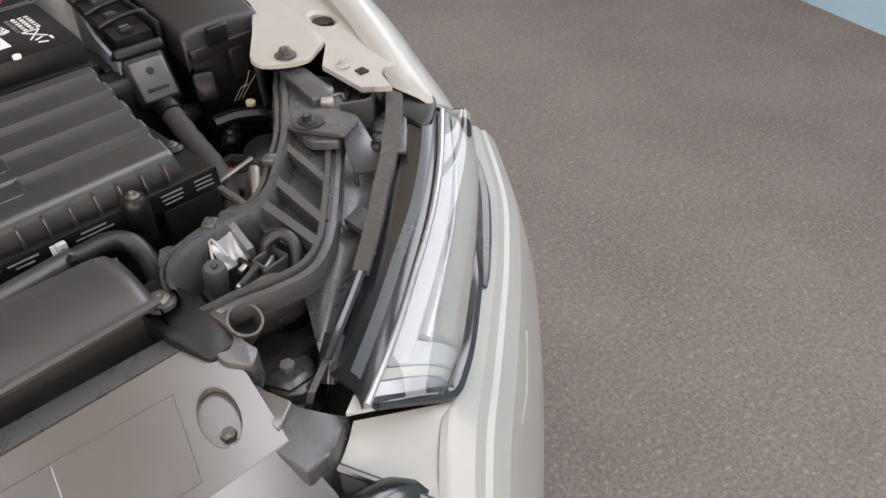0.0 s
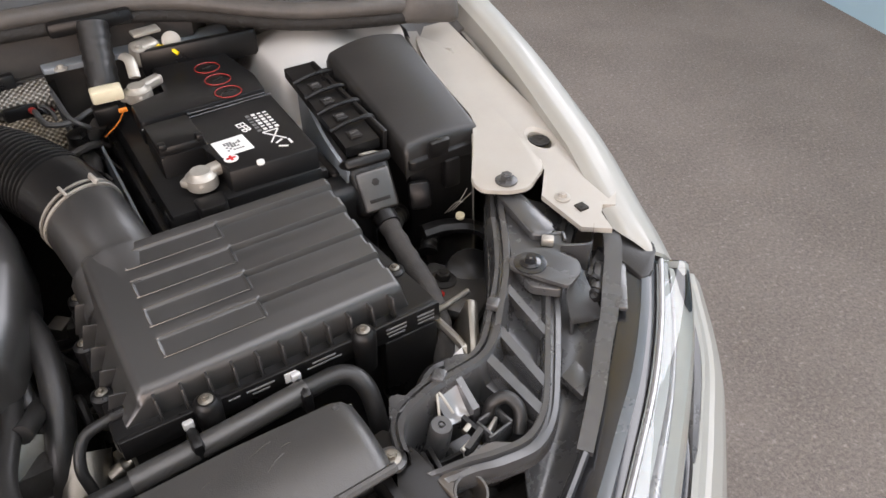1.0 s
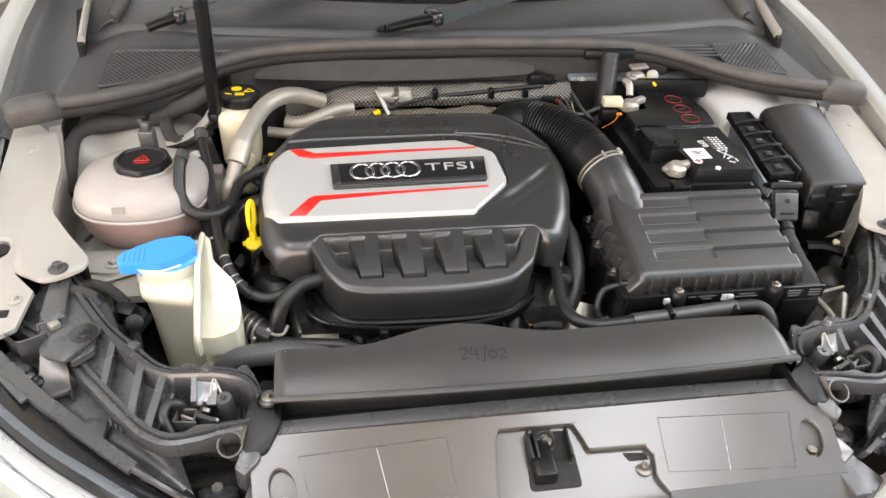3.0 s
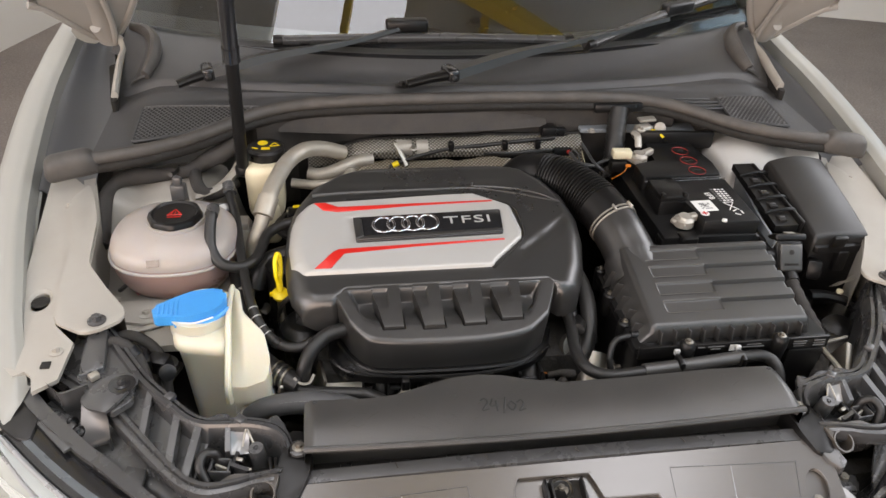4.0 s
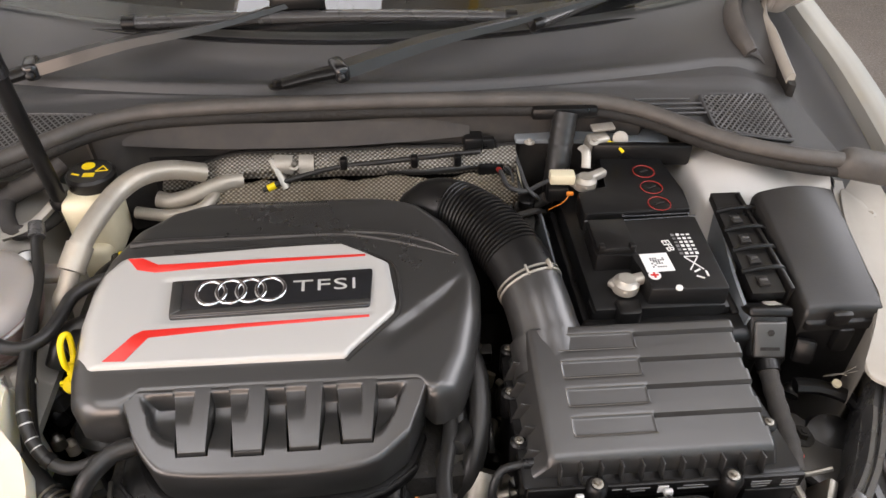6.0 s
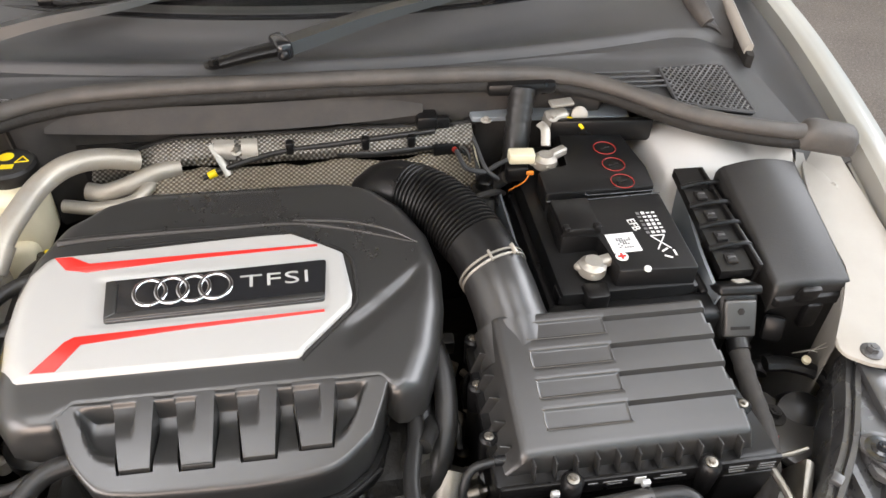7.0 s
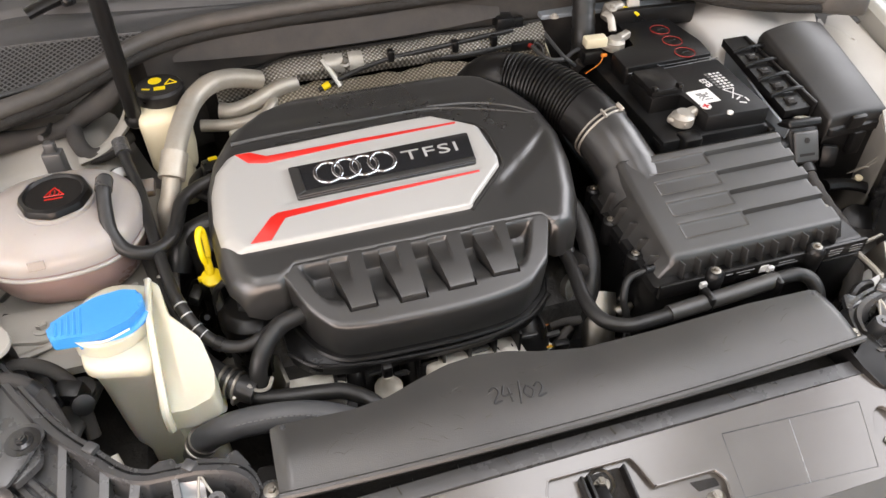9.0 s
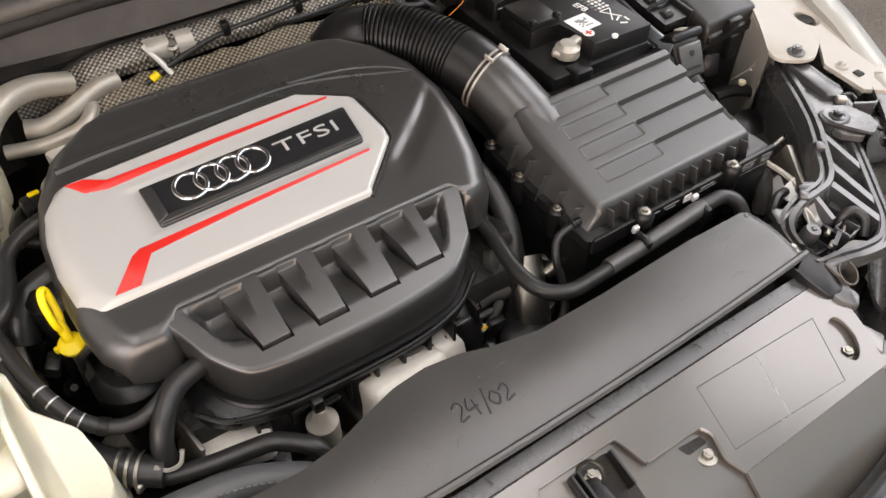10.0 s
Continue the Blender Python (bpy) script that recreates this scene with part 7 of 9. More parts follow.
def sensor_leads():
    g = thing("sensor_lead", 0.2, 0.69, 0.80, "thin black sensor cables with grey plugs behind the intake hose", "cable")
    part("plug", tube([(0.150, 0.728, 0.861), (0.196, 0.732, 0.861)], 0.0065, 2, 10), "greyplastic", g, "grey cable plug")
    part("cable", tube([(0.194, 0.732, 0.861), (0.208, 0.736, 0.863), (0.214, 0.715, 0.861), (0.217, 0.685, 0.857), (0.222, 0.64, 0.85), (0.238, 0.63, 0.838), (0.246, 0.645, 0.825), (0.236, 0.66, 0.80)], 0.003, 8, 8), "greyrubber", g)
    part("plug", tube([(0.158, 0.706, 0.846), (0.182, 0.708, 0.846)], 0.006, 2, 10), "greyplastic", g, "grey cable plug")
    part("cable", tube([(0.182, 0.708, 0.846), (0.19, 0.69, 0.846), (0.196, 0.65, 0.846), (0.22, 0.638, 0.846), (0.243, 0.653, 0.846), (0.27, 0.668, 0.846)], 0.0036, 8, 8), "greyrubber", g)
    part("sleeve", tube([(0.184, 0.704, 0.8465), (0.189, 0.692, 0.8465)], 0.0042, 2, 8), "darkred", g, "red wire sleeve")
    part("holder", box(0.03, 0.012, 0.05, V(0.168, 0.722, 0.862), 0.004), "plastic", g, "black cable holder")


sensor_leads()


def rear_clamp():
    g = thing("ground_terminal", 0.335, 0.70, 0.86, "pale metal cable terminal with yellow sleeve behind the battery", "terminal")
    part("lug", box(0.036, 0.022, 0.03, pose(0.335, 0.705, 0.882, 10, 0, 20), 0.006, 3), "dullzinc", g)
    part("lug_plate", box(0.036, 0.016, 0.005, pose(0.343, 0.712, 0.905, 8, 0, 8), 0.002), "dullzinc", g)
    part("nut", bolt_mesh(0.009, pose(0.327, 0.695, 0.892, 20, 0, 0)), "dullzinc", g)
    part("sleeve", tube([(0.348, 0.70, 0.888), (0.362, 0.69, 0.886), (0.37, 0.68, 0.88)], 0.0026, 5, 8), "yellow", g, "yellow cable sleeve")
    part("cap_disc", lathe([(0.012, 0), (0.012, 0.004), (0.009, 0.006)], pose(0.37, 0.705, 0.888, 60, 0, 0), 20), "inner", g)
    # body cross panel behind the battery
    p = part("cross_panel", prism(rounded([(0.215, 0.722), (0.29, 0.72), (0.45, 0.705), (0.45, 0.74), (0.215, 0.75)], 0.006, 2), lambda x, y: 0.872 + 0.1 * (y - 0.7), lambda x, y: 0.879 + 0.1 * (y - 0.7), 0.002), "steelblue", car, "pale painted cross panel behind the battery")
    part("panel_cover", box(0.15, 0.012, 0.035, pose(0.40, 0.688, 0.872, 0, 0, -4), 0.003), "plastic", car)
    bolt(0.235, 0.715, 0.88, 0.008, "painted bolt on the cross panel", "inner")


rear_clamp()


def strut_tower(side):
    def f(u, v):
        x = side * (0.435 + 0.215 * u)
        y = 0.555 + 0.19 * v
        hump = 0.045 * math.exp(-(((abs(x) - 0.545) / 0.10) ** 2 + ((y - 0.67) / 0.09) ** 2))
        z = 0.835 + hump + 0.10 * smoothstep(0.60, 0.66, abs(x)) * 0.4
        z -= 0.12 * smoothstep(0.475, 0.435, abs(x)) + 0.05 * smoothstep(0.60, 0.56, y)
        return V(x, y, z if side > 0 else z - 0.036)

    part("strut_tower", sheet(f, 30, 26, lambda p: V(p.x, p.y, 0.6)), "tower" if side > 0 else "inner", car, "dusty painted strut tower")


strut_tower(1), strut_tower(-1)


def cowl_pipe():
    c = thing("drain_pipe", 0.27, 0.69, 0.78, "black ribbed drain pipe below the scuttle", "pipe")
    part("pipe", tube([(0.286, 0.722, 0.925), (0.279, 0.70, 0.89), (0.272, 0.675, 0.85), (0.27, 0.67, 0.79)], lambda s: 0.0185 + 0.0008 * math.sin(60 * s), 8, 20), "rubber", c)
    part("grommet", box(0.10, 0.03, 0.02, V(0.285, 0.732, 0.925), 0.006), "plastic", c)


cowl_pipe()


# ---- fuse box and wiring on the battery's side ----
def fuse_box():
    f = thing("fuse_box", 0.58, 0.47, 0.7, "black fuse and relay box with crowned lid", "fuse box")

    def lid(u, v):
        y = 0.378 + 0.187 * v
        xl, xr = 0.526 - 0.004 * v, 0.628 + 0.006 * v
        x = xl + (xr - xl) * u
        z = 0.836 + 0.05 * v ** 0.9 + 0.010 * math.sin(math.pi * u) * (0.4 + 0.6 * v)
        z -= edge_drop(min(x - xl, xr - x), 0.006) + edge_drop(y - 0.378, 0.006) + edge_drop(0.565 - y, 0.006)
        return V(x, y, z)

    top = part("lid", sheet(lid, 40, 50, lambda p: V(p.x, p.y, p.z - 0.03)), "rubber", f, "satin black crowned lid", 50)
    part("lid_rim", prism(rounded([(0.529, 0.372), (0.634, 0.372), (0.638, 0.568), (0.524, 0.568)], 0.008, 3), lambda x, y: 0.808 + 0.2 * (y - 0.37), lambda x, y: 0.82 + 0.2 * (y - 0.37), 0.002), "plastic", top)
    part("latch", box(0.026, 0.008, 0.024, pose(0.565, 0.369, 0.832, 12, 0, 0), 0.003), "plastic", top)
    part("body", box(0.10, 0.185, 0.13, V(0.581, 0.472, 0.75), 0.008), "plastic", f)
    part("clip", box(0.022, 0.012, 0.04, V(0.585, 0.374, 0.79), 0.004), "plastic", f)

    h = thing("fuse_carrier", 0.49, 0.49, 0.78, "black ribbed fuse carrier strip beside the battery", "fuse carrier")

    def strip(u, v):
        y = 0.405 + 0.182 * v
        x = 0.466 + 0.007 * v + 0.042 * u
        return V(x, y, 0.846 + 0.022 * v)

    part("plate", sheet(strip, 6, 12, 0.012), "plastic", h)
    for k in range(4):
        v = 0.2 + 0.2 * k
        a, b = strip(0.0, v), strip(1.0, v)
        part("rib", tube([a + V(-0.003, 0, 0.0), a.lerp(b, 0.5) + V(0, 0, 0.005), b + V(0.008, 0, 0.004), b + V(0.012, 0, -0.012)], 0.0032, 4, 8), "plastic", h)
        c = strip(0.45, v - 0.1)
        part("fuse_window", box(0.014, 0.016, 0.004, V(c.x, c.y, c.z + 0.001), 0.001), "black", h)
        part("fuse_bridge", box(0.010, 0.004, 0.004, V(c.x, c.y, c.z + 0.003), 0.001), "greyplastic", h)
    part("side_wall", box(0.006, 0.18, 0.06, pose(0.513, 0.497, 0.832, 6, 0, 2), 0.002), "plastic", h)
    part("tape_flag", box(0.02, 0.012, 0.002, pose(0.488, 0.394, 0.838, -20, 10, 10), 0.0005), "inner", h, "pale adhesive flag")

    c = thing("loom_connector", 0.475, 0.35, 0.78, "black connector hood with wiring loom leaving below", "connector")
    hood = pose(0.477, 0.372, 0.808, 58, 0, -4)
    part("hood", box(0.05, 0.062, 0.03, hood, 0.009, 3), "plastic", c)
    part("hood_face", box(0.04, 0.046, 0.008, hood @ pose(0, -0.003, 0.016), 0.004, 3), "dusty", c, "dusty connector face")
    part("hood_rim", box(0.054, 0.012, 0.034, hood @ pose(0, 0.031, 0.002), 0.004, 3), "plastic", c)
    part("hood_hole", lathe([(0.0045, 0), (0.0045, 0.0015)], hood @ pose(0, 0.006, 0.0195), 6), "black", c)
    part("hood_slot", box(0.024, 0.004, 0.002, hood @ pose(0, -0.014, 0.0198), 0.0005), "black", c)
    l = thing("wiring_loom", 0.465, 0.27, 0.7, "cloth-taped wiring loom beside the filter box", "wiring loom")
    part("main_run", tube([(0.478, 0.36, 0.79), (0.477, 0.335, 0.778), (0.474, 0.29, 0.765), (0.469, 0.245, 0.76), (0.46, 0.21, 0.755), (0.45, 0.18, 0.735), (0.44, 0.162, 0.70)], lambda s: 0.0115 + 0.0006 * math.sin(80 * s), 8, 14), "tape", l)
    part("loop", tube([(0.486, 0.35, 0.76), (0.515, 0.385, 0.745), (0.548, 0.41, 0.725), (0.562, 0.39, 0.705), (0.545, 0.365, 0.69)], lambda s: 0.0112 + 0.0012 * math.sin(90 * s), 14, 14), "rubber", l, "corrugated loom loop")
    part("tape_band", tube([(0.478, 0.348, 0.784), (0.4772, 0.336, 0.779)], 0.014, 2, 14), "plastic", l)
    part("red_lock", box(0.02, 0.008, 0.008, pose(0.475, 0.232, 0.752, 0, 20, 20), 0.003), "red", l, "red plug lock")
    return


fuse_box()


def right_pit():
    m = thing("washer_pump_motor", 0.55, 0.29, 0.6, "dark motor housing low beside the lamp carrier", "motor")
    part("motor_body", lathe([(0.03, -0.04), (0.034, 0.0), (0.03, 0.02), (0.012, 0.026)], pose(0.553, 0.285, 0.70, 25, -10, 0), 20), "plastic", m)
    part("motor_foot", box(0.09, 0.05, 0.03, pose(0.55, 0.26, 0.66, 0, 10, 30), 0.008), "black", m)
    part("tag", lathe([(0.0055, 0), (0.0055, 0.004)], pose(0.566, 0.326, 0.759, 10, 0, 0), 14), "cream", m, "round dull yellow tag")
    part("tag_arm", tube([(0.52, 0.335, 0.75), (0.55, 0.33, 0.75), (0.585, 0.315, 0.742), (0.60, 0.29, 0.72)], 0.012, 5, 8, None, 0.7), "plastic", m)
    part("cap_tab", box(0.026, 0.012, 0.034, pose(0.535, 0.365, 0.78, -20, 0, -20), 0.006), "plastic", m)
    w = thing("thin_wires", 0.575, 0.33, 0.72, "pale thin wires hanging beside the fuse box", "wires")
    for k, dx in enumerate((0, 0.006, -0.005)):
        part("wire", tube([(0.568 + dx, 0.315, 0.805 - 0.008 * k), (0.562 + dx, 0.322, 0.785), (0.556 + dx, 0.335, 0.765)], 0.0005, 6, 6), "dullzinc", w)
    n = thing("mount_plate", 0.505, 0.27, 0.64, "dark mounting plate with a large nut", "mount")
    part("plate", box(0.08, 0.09, 0.016, pose(0.515, 0.265, 0.712, 0, 6, 35), 0.008), "dusty", n)
    part("nut", bolt_mesh(0.016, pose(0.512, 0.28, 0.72, 0, 6, 10)), "black", n)
    a = thing("alloy_bracket", 0.46, 0.19, 0.62, "bright alloy bracket with coil spring and data sticker", "bracket")
    part("plate", box(0.012, 0.07, 0.08, pose(0.462, 0.168, 0.735, 10, 18, -28), 0.004), "zinc", a)
    part("bar", tube([(0.445, 0.2, 0.765), (0.47, 0.198, 0.772), (0.492, 0.20, 0.775)], 0.003, 5, 8), "zinc", a)
    part("bar", tube([(0.447, 0.20, 0.765), (0.452, 0.16, 0.762), (0.452, 0.14, 0.758)], 0.0045, 5, 8), "zinc", a)
    part("sticker", box(0.002, 0.022, 0.03, pose(0.4545, 0.166, 0.735, 10, 18, -28), 0.0005), "white", a, "white data sticker")
    coil = [(0.468 + 0.006 * math.cos(k * 1.1), 0.155 - 0.0009 * k, 0.762 + 0.006 * math.sin(k * 1.1)) for k in range(46)]
    part("spring", tube(coil, 0.0011, 2, 5), "zinc", a, "small coil spring")
    part("paper_tag", sheet(lambda u, v: V(0.428 + 0.026 * u, 0.128 + 0.02 * v, 0.752 + 0.014 * u * v), 6, 6, 0.001), "white", a, "crumpled paper tag")
    part("cable", tube([(0.43, 0.14, 0.76), (0.405, 0.135, 0.765), (0.388, 0.125, 0.75), (0.38, 0.118, 0.70)], 0.006, 6, 8), "rubber", a)
    part("foil_wrap", tube([(0.395, 0.122, 0.745), (0.387, 0.116, 0.715), (0.38, 0.115, 0.68)], lambda s: 0.011 + 0.0015 * math.sin(40 * s), 10, 10), "alu", a, "crumpled foil sleeve")


right_pit()


# ---- hoses before and beside the filter box ----
def front_hoses():
    h = thing("coolant_pipe", 0.2, 0.16, 0.68, "black plastic coolant pipe with clips behind the radiator cover", "pipe")
    part("pipe", tube([(0.083, 0.31, 0.765), (0.078, 0.27, 0.772), (0.067, 0.212, 0.775), (0.072, 0.175, 0.775), (0.095, 0.157, 0.775), (0.13, 0.155, 0.776), (0.22, 0.159, 0.781), (0.305, 0.163, 0.785), (0.335, 0.16, 0.785), (0.347, 0.145, 0.775), (0.347, 0.125, 0.745), (0.347, 0.12, 0.70)], 0.0088, 10, 16), "rubber", h)
    part("sleeve", tube([(0.15, 0.1565, 0.778), (0.22, 0.159, 0.781), (0.30, 0.1628, 0.785)], 0.0102, 8, 16), "dusty", h)
    for x in (0.203, 0.296):
        k = part("clip", box(0.010, 0.024, 0.024, V(x, 0.16, 0.782), 0.005), "plastic", h)
        part("clip_tab", box(0.009, 0.006, 0.009, V(x, 0.174, 0.793), 0.002), "letter", k, "white clip tab")
    part("hose_tee", tube([(0.10, 0.31, 0.75), (0.096, 0.28, 0.765), (0.085, 0.255, 0.775)], 0.009, 5, 12), "rubber", h)
    b = thing("breather_pipe", 0.13, 0.2, 0.7, "thin black breather pipe at the filter box", "pipe")
    part("pipe", tube([(0.178, 0.222, 0.788), (0.15, 0.2215, 0.786), (0.128, 0.217, 0.782), (0.118, 0.203, 0.765), (0.12, 0.19, 0.74), (0.115, 0.175, 0.715), (0.10, 0.165, 0.70)], 0.0048, 8, 12), "rubber", b)
    part("socket", tube([(0.20, 0.2215, 0.789), (0.152, 0.2215, 0.787)], 0.0068, 3, 12), "plastic", b)
    g = thing("coolant_hose", 0.1, 0.3, 0.6, "black rubber hoses between engine and filter box", "hose")
    part("hose", tube([(0.105, 0.40, 0.80), (0.118, 0.345, 0.785), (0.115, 0.29, 0.76), (0.10, 0.25, 0.72), (0.09, 0.235, 0.66)], 0.013, 6, 12), "rubber", g)
    part("hose", tube([(0.085, 0.36, 0.78), (0.092, 0.31, 0.76), (0.095, 0.275, 0.72), (0.11, 0.25, 0.66)], 0.010, 6, 12), "rubber", g)
    part("ring", lathe([(0.015, -0.006), (0.022, -0.005), (0.022, 0.005), (0.015, 0.006)], pose(0.082, 0.262, 0.735, 60, 0, 30), 20), "zinc", g, "steel hose clamp")
    p = thing("exhaust_shield", 0.09, 0.2, 0.55, "dull metal pipe low beside the engine", "pipe")
    part("pipe", tube([(0.12, 0.26, 0.72), (0.105, 0.22, 0.68), (0.10, 0.19, 0.6)], 0.022, 6, 16), "zinc", p)
    c = thing("loose_wiring", 0.03, 0.23, 0.65, "taped wiring with bare orange, yellow and white strands", "wiring loom")
    part("taped_run", tube([(-0.01, 0.236, 0.69), (0.003, 0.241, 0.70), (0.014, 0.242, 0.702), (0.027, 0.241, 0.70)], 0.0055, 5, 10), "tape", c)
    part("taped_run", tube([(0.043, 0.243, 0.70), (0.06, 0.243, 0.703), (0.08, 0.241, 0.70), (0.10, 0.25, 0.70)], 0.008, 5, 10), "tape", c)
    part("taped_run", tube([(-0.02, 0.228, 0.68), (0.0, 0.226, 0.681), (0.022, 0.223, 0.68)], 0.0065, 5, 10), "tape", c)
    part("taped_run", tube([(0.044, 0.221, 0.68), (0.055, 0.228, 0.685), (0.07, 0.236, 0.695)], 0.006, 5, 10), "tape", c)
    rnd = random.Random(8)
    for k in range(6):
        j = [rnd.uniform(-0.004, 0.004) for _ in range(4)]
        part("strand", tube([(0.025, 0.241 + j[0] / 2, 0.701 + j[1] / 2), (0.034, 0.243 + j[2], 0.705 + j[3] / 2), (0.046, 0.243 + j[0] / 2, 0.702 + j[1] / 2)], 0.0011, 4, 5), "orange", c, "bare orange wire")
    for k in range(7):
        j = [rnd.uniform(-0.006, 0.006) for _ in range(4)]
        part("strand", tube([(0.02, 0.223 + j[0] / 2, 0.681 + j[1] / 2), (0.032, 0.221 + j[2], 0.687 + j[3] / 2), (0.045, 0.221 + j[0] / 2, 0.681 + j[1] / 2)], 0.001, 4, 5), ("cream", "yellow", "white", "orange", "cream", "yellow", "white")[k], c)
    part("round_cap", lathe([(0.03, -0.05), (0.032, 0), (0.024, 0.006)], V(0.085, 0.205, 0.668), 20), "plastic", c)
    r = thing("thin_rods", -0.145, 0.24, 0.62, "two thin bright metal rods below the manifold", "rod")
    part("rod", tube([(-0.155, 0.246, 0.71), (-0.1515, 0.238, 0.685), (-0.147, 0.228, 0.65)], 0.0016, 3, 6), "dullzinc", r)
    part("rod", tube([(-0.135, 0.245, 0.71), (-0.136, 0.234, 0.685), (-0.137, 0.222, 0.65)], 0.0018, 3, 6), "dullzinc", r)


front_hoses()


# ---- coolant tank, washer tank, brake fluid, pipes ----
def coolant_tank():
    t = thing("coolant_tank", -0.53, 0.49, 0.70, "milky coolant expansion tank with pink fluid and black cap", "expansion tank")
    bm = bmesh.new()
    bmesh.ops.create_uvsphere(bm, u_segments=48, v_segments=28, radius=1)
    for v in bm.verts:
        x, y, z = v.co
        k = 1.0 + 0.05 * math.cos(4 * math.atan2(y, x)) * -0.6
        z2 = math.copysign(abs(z) ** 0.8, z)
        v.co = Vector((-0.532 + 0.099 * k * x, 0.492 + 0.092 * k * y, 0.815 + (0.046 if z > 0 else 0.092) * z2))
    low = bm.copy()
    bmesh.ops.delete(low, geom=[f for f in low.faces if f.calc_center_median().z > 0.81], context="FACES")
    bmesh.ops.delete(bm, geom=[f for f in bm.faces if f.calc_center_median().z <= 0.81], context="FACES")
    part("shell", bm, "coolant", t, "milky plastic upper shell")
    part("lower_shell", low, "coolant_low", t, "pink lower shell with coolant")
    ring = [(-0.532 + 0.1005 * math.cos(a) * (1 - 0.03 * math.cos(4 * a)), 0.492 + 0.0935 * math.sin(a) * (1 - 0.03 * math.cos(4 * a)), 0.811) for a in [2 * math.pi * k / 32 for k in range(33)]]
    part("seam", tube(ring, 0.0026, 2, 8), "coolant", t)
    part("fluid_band", lathe([(0.05, -0.07), (0.075, -0.058), (0.0765, -0.05), (0.05, -0.05)], V(-0.532, 0.492, 0.793), 32), material("pink_coolant", (0.62, 0.22, 0.22), 0.3), t, "pink coolant")
    neck = part("neck", lathe([(0.046, 0.84), (0.044, 0.86)], V(-0.525, 0.488, 0), 32), "coolant", t)
    prof = []
    bm = bmesh.new()
    n = 64
    rings = []
    for r, z in ((0.038, 0.85), (0.0398, 0.853), (0.0398, 0.863), (0.0375, 0.868), (0.034, 0.8695), (0.0315, 0.8665), (0.001, 0.866)):
        lobe = [0.0016 * smoothstep(-0.2, 0.3, math.cos(8 * 2 * math.pi * k / n)) if r > 0.0374 else 0 for k in range(n)]
        rings.append([bm.verts.new((-0.525 + (r + lobe[k]) * math.cos(2 * math.pi * k / n), 0.488 + (r + lobe[k]) * math.sin(2 * math.pi * k / n), z)) for k in range(n)])
    for u, v in zip(rings, rings[1:]):
        for k in range(n):
            bm.faces.new((u[k], u[(k + 1) % n], v[(k + 1) % n], v[k]))
    cap = part("cap", bm, "plastic", t, "black screw cap with red warning mark")
    o = [(-0.536, 0.484), (-0.514, 0.484), (-0.525, 0.500)]
    for a, b in zip(o, o[1:] + o[:1]):
        part("warning_mark", tube([(*a, 0.8665), (*b, 0.8665)], 0.0008, 2, 5), "red", cap)
    for k in range(3):
        part("warning_mark", tube([(-0.530 + 0.005 * k, 0.486, 0.8665), (-0.529 + 0.005 * k, 0.49, 0.8665), (-0.530 + 0.005 * k, 0.494, 0.8665)], 0.0008, 3, 5), "red", cap)
    part("warning_mark", box(0.02, 0.0018, 0.0008, V(-0.525, 0.478, 0.8666), 0), "red", cap)
    part("level_plug", box(0.024, 0.018, 0.04, pose(-0.532, 0.572, 0.852, 0, 0, -10), 0.003), "greyplastic", t, "grey level sensor plug")
    part("plug_top", box(0.014, 0.012, 0.018, pose(-0.532, 0.573, 0.876, 0, 0, -10), 0.003), "greyplastic", t)
    part("mark", box(0.018, 0.001, 0.010, pose(-0.55, 0.4055, 0.831, -24, 0, 0), 0), "slam", t)
    part("bracket", box(0.03, 0.03, 0.012, V(-0.44, 0.56, 0.80), 0.003), "coolant", t)
    t.matrix_basis = pose(-0.519, 0.468, 0.711)
    h = thing("vent_hose", -0.45, 0.45, 0.76, "thin black vent hose curving from tank to engine", "hose")
    part("hose", tube([(-0.455, 0.47, 0.884), (-0.457, 0.45, 0.882), (-0.459, 0.432, 0.866), (-0.458, 0.414, 0.846), (-0.446, 0.399, 0.828), (-0.42, 0.396, 0.820), (-0.398, 0.412, 0.819), (-0.387, 0.442, 0.822), (-0.379, 0.472, 0.828), (-0.36, 0.492, 0.83), (-0.335, 0.503, 0.832), (-0.31, 0.51, 0.832)], 0.0086, 8, 14), "rubber", h)
    part("hose_clip", tube([(-0.4555, 0.466, 0.884), (-0.457, 0.45, 0.882)], 0.0102, 2, 12), "greyplastic", h, "grey hose clip")


coolant_tank()


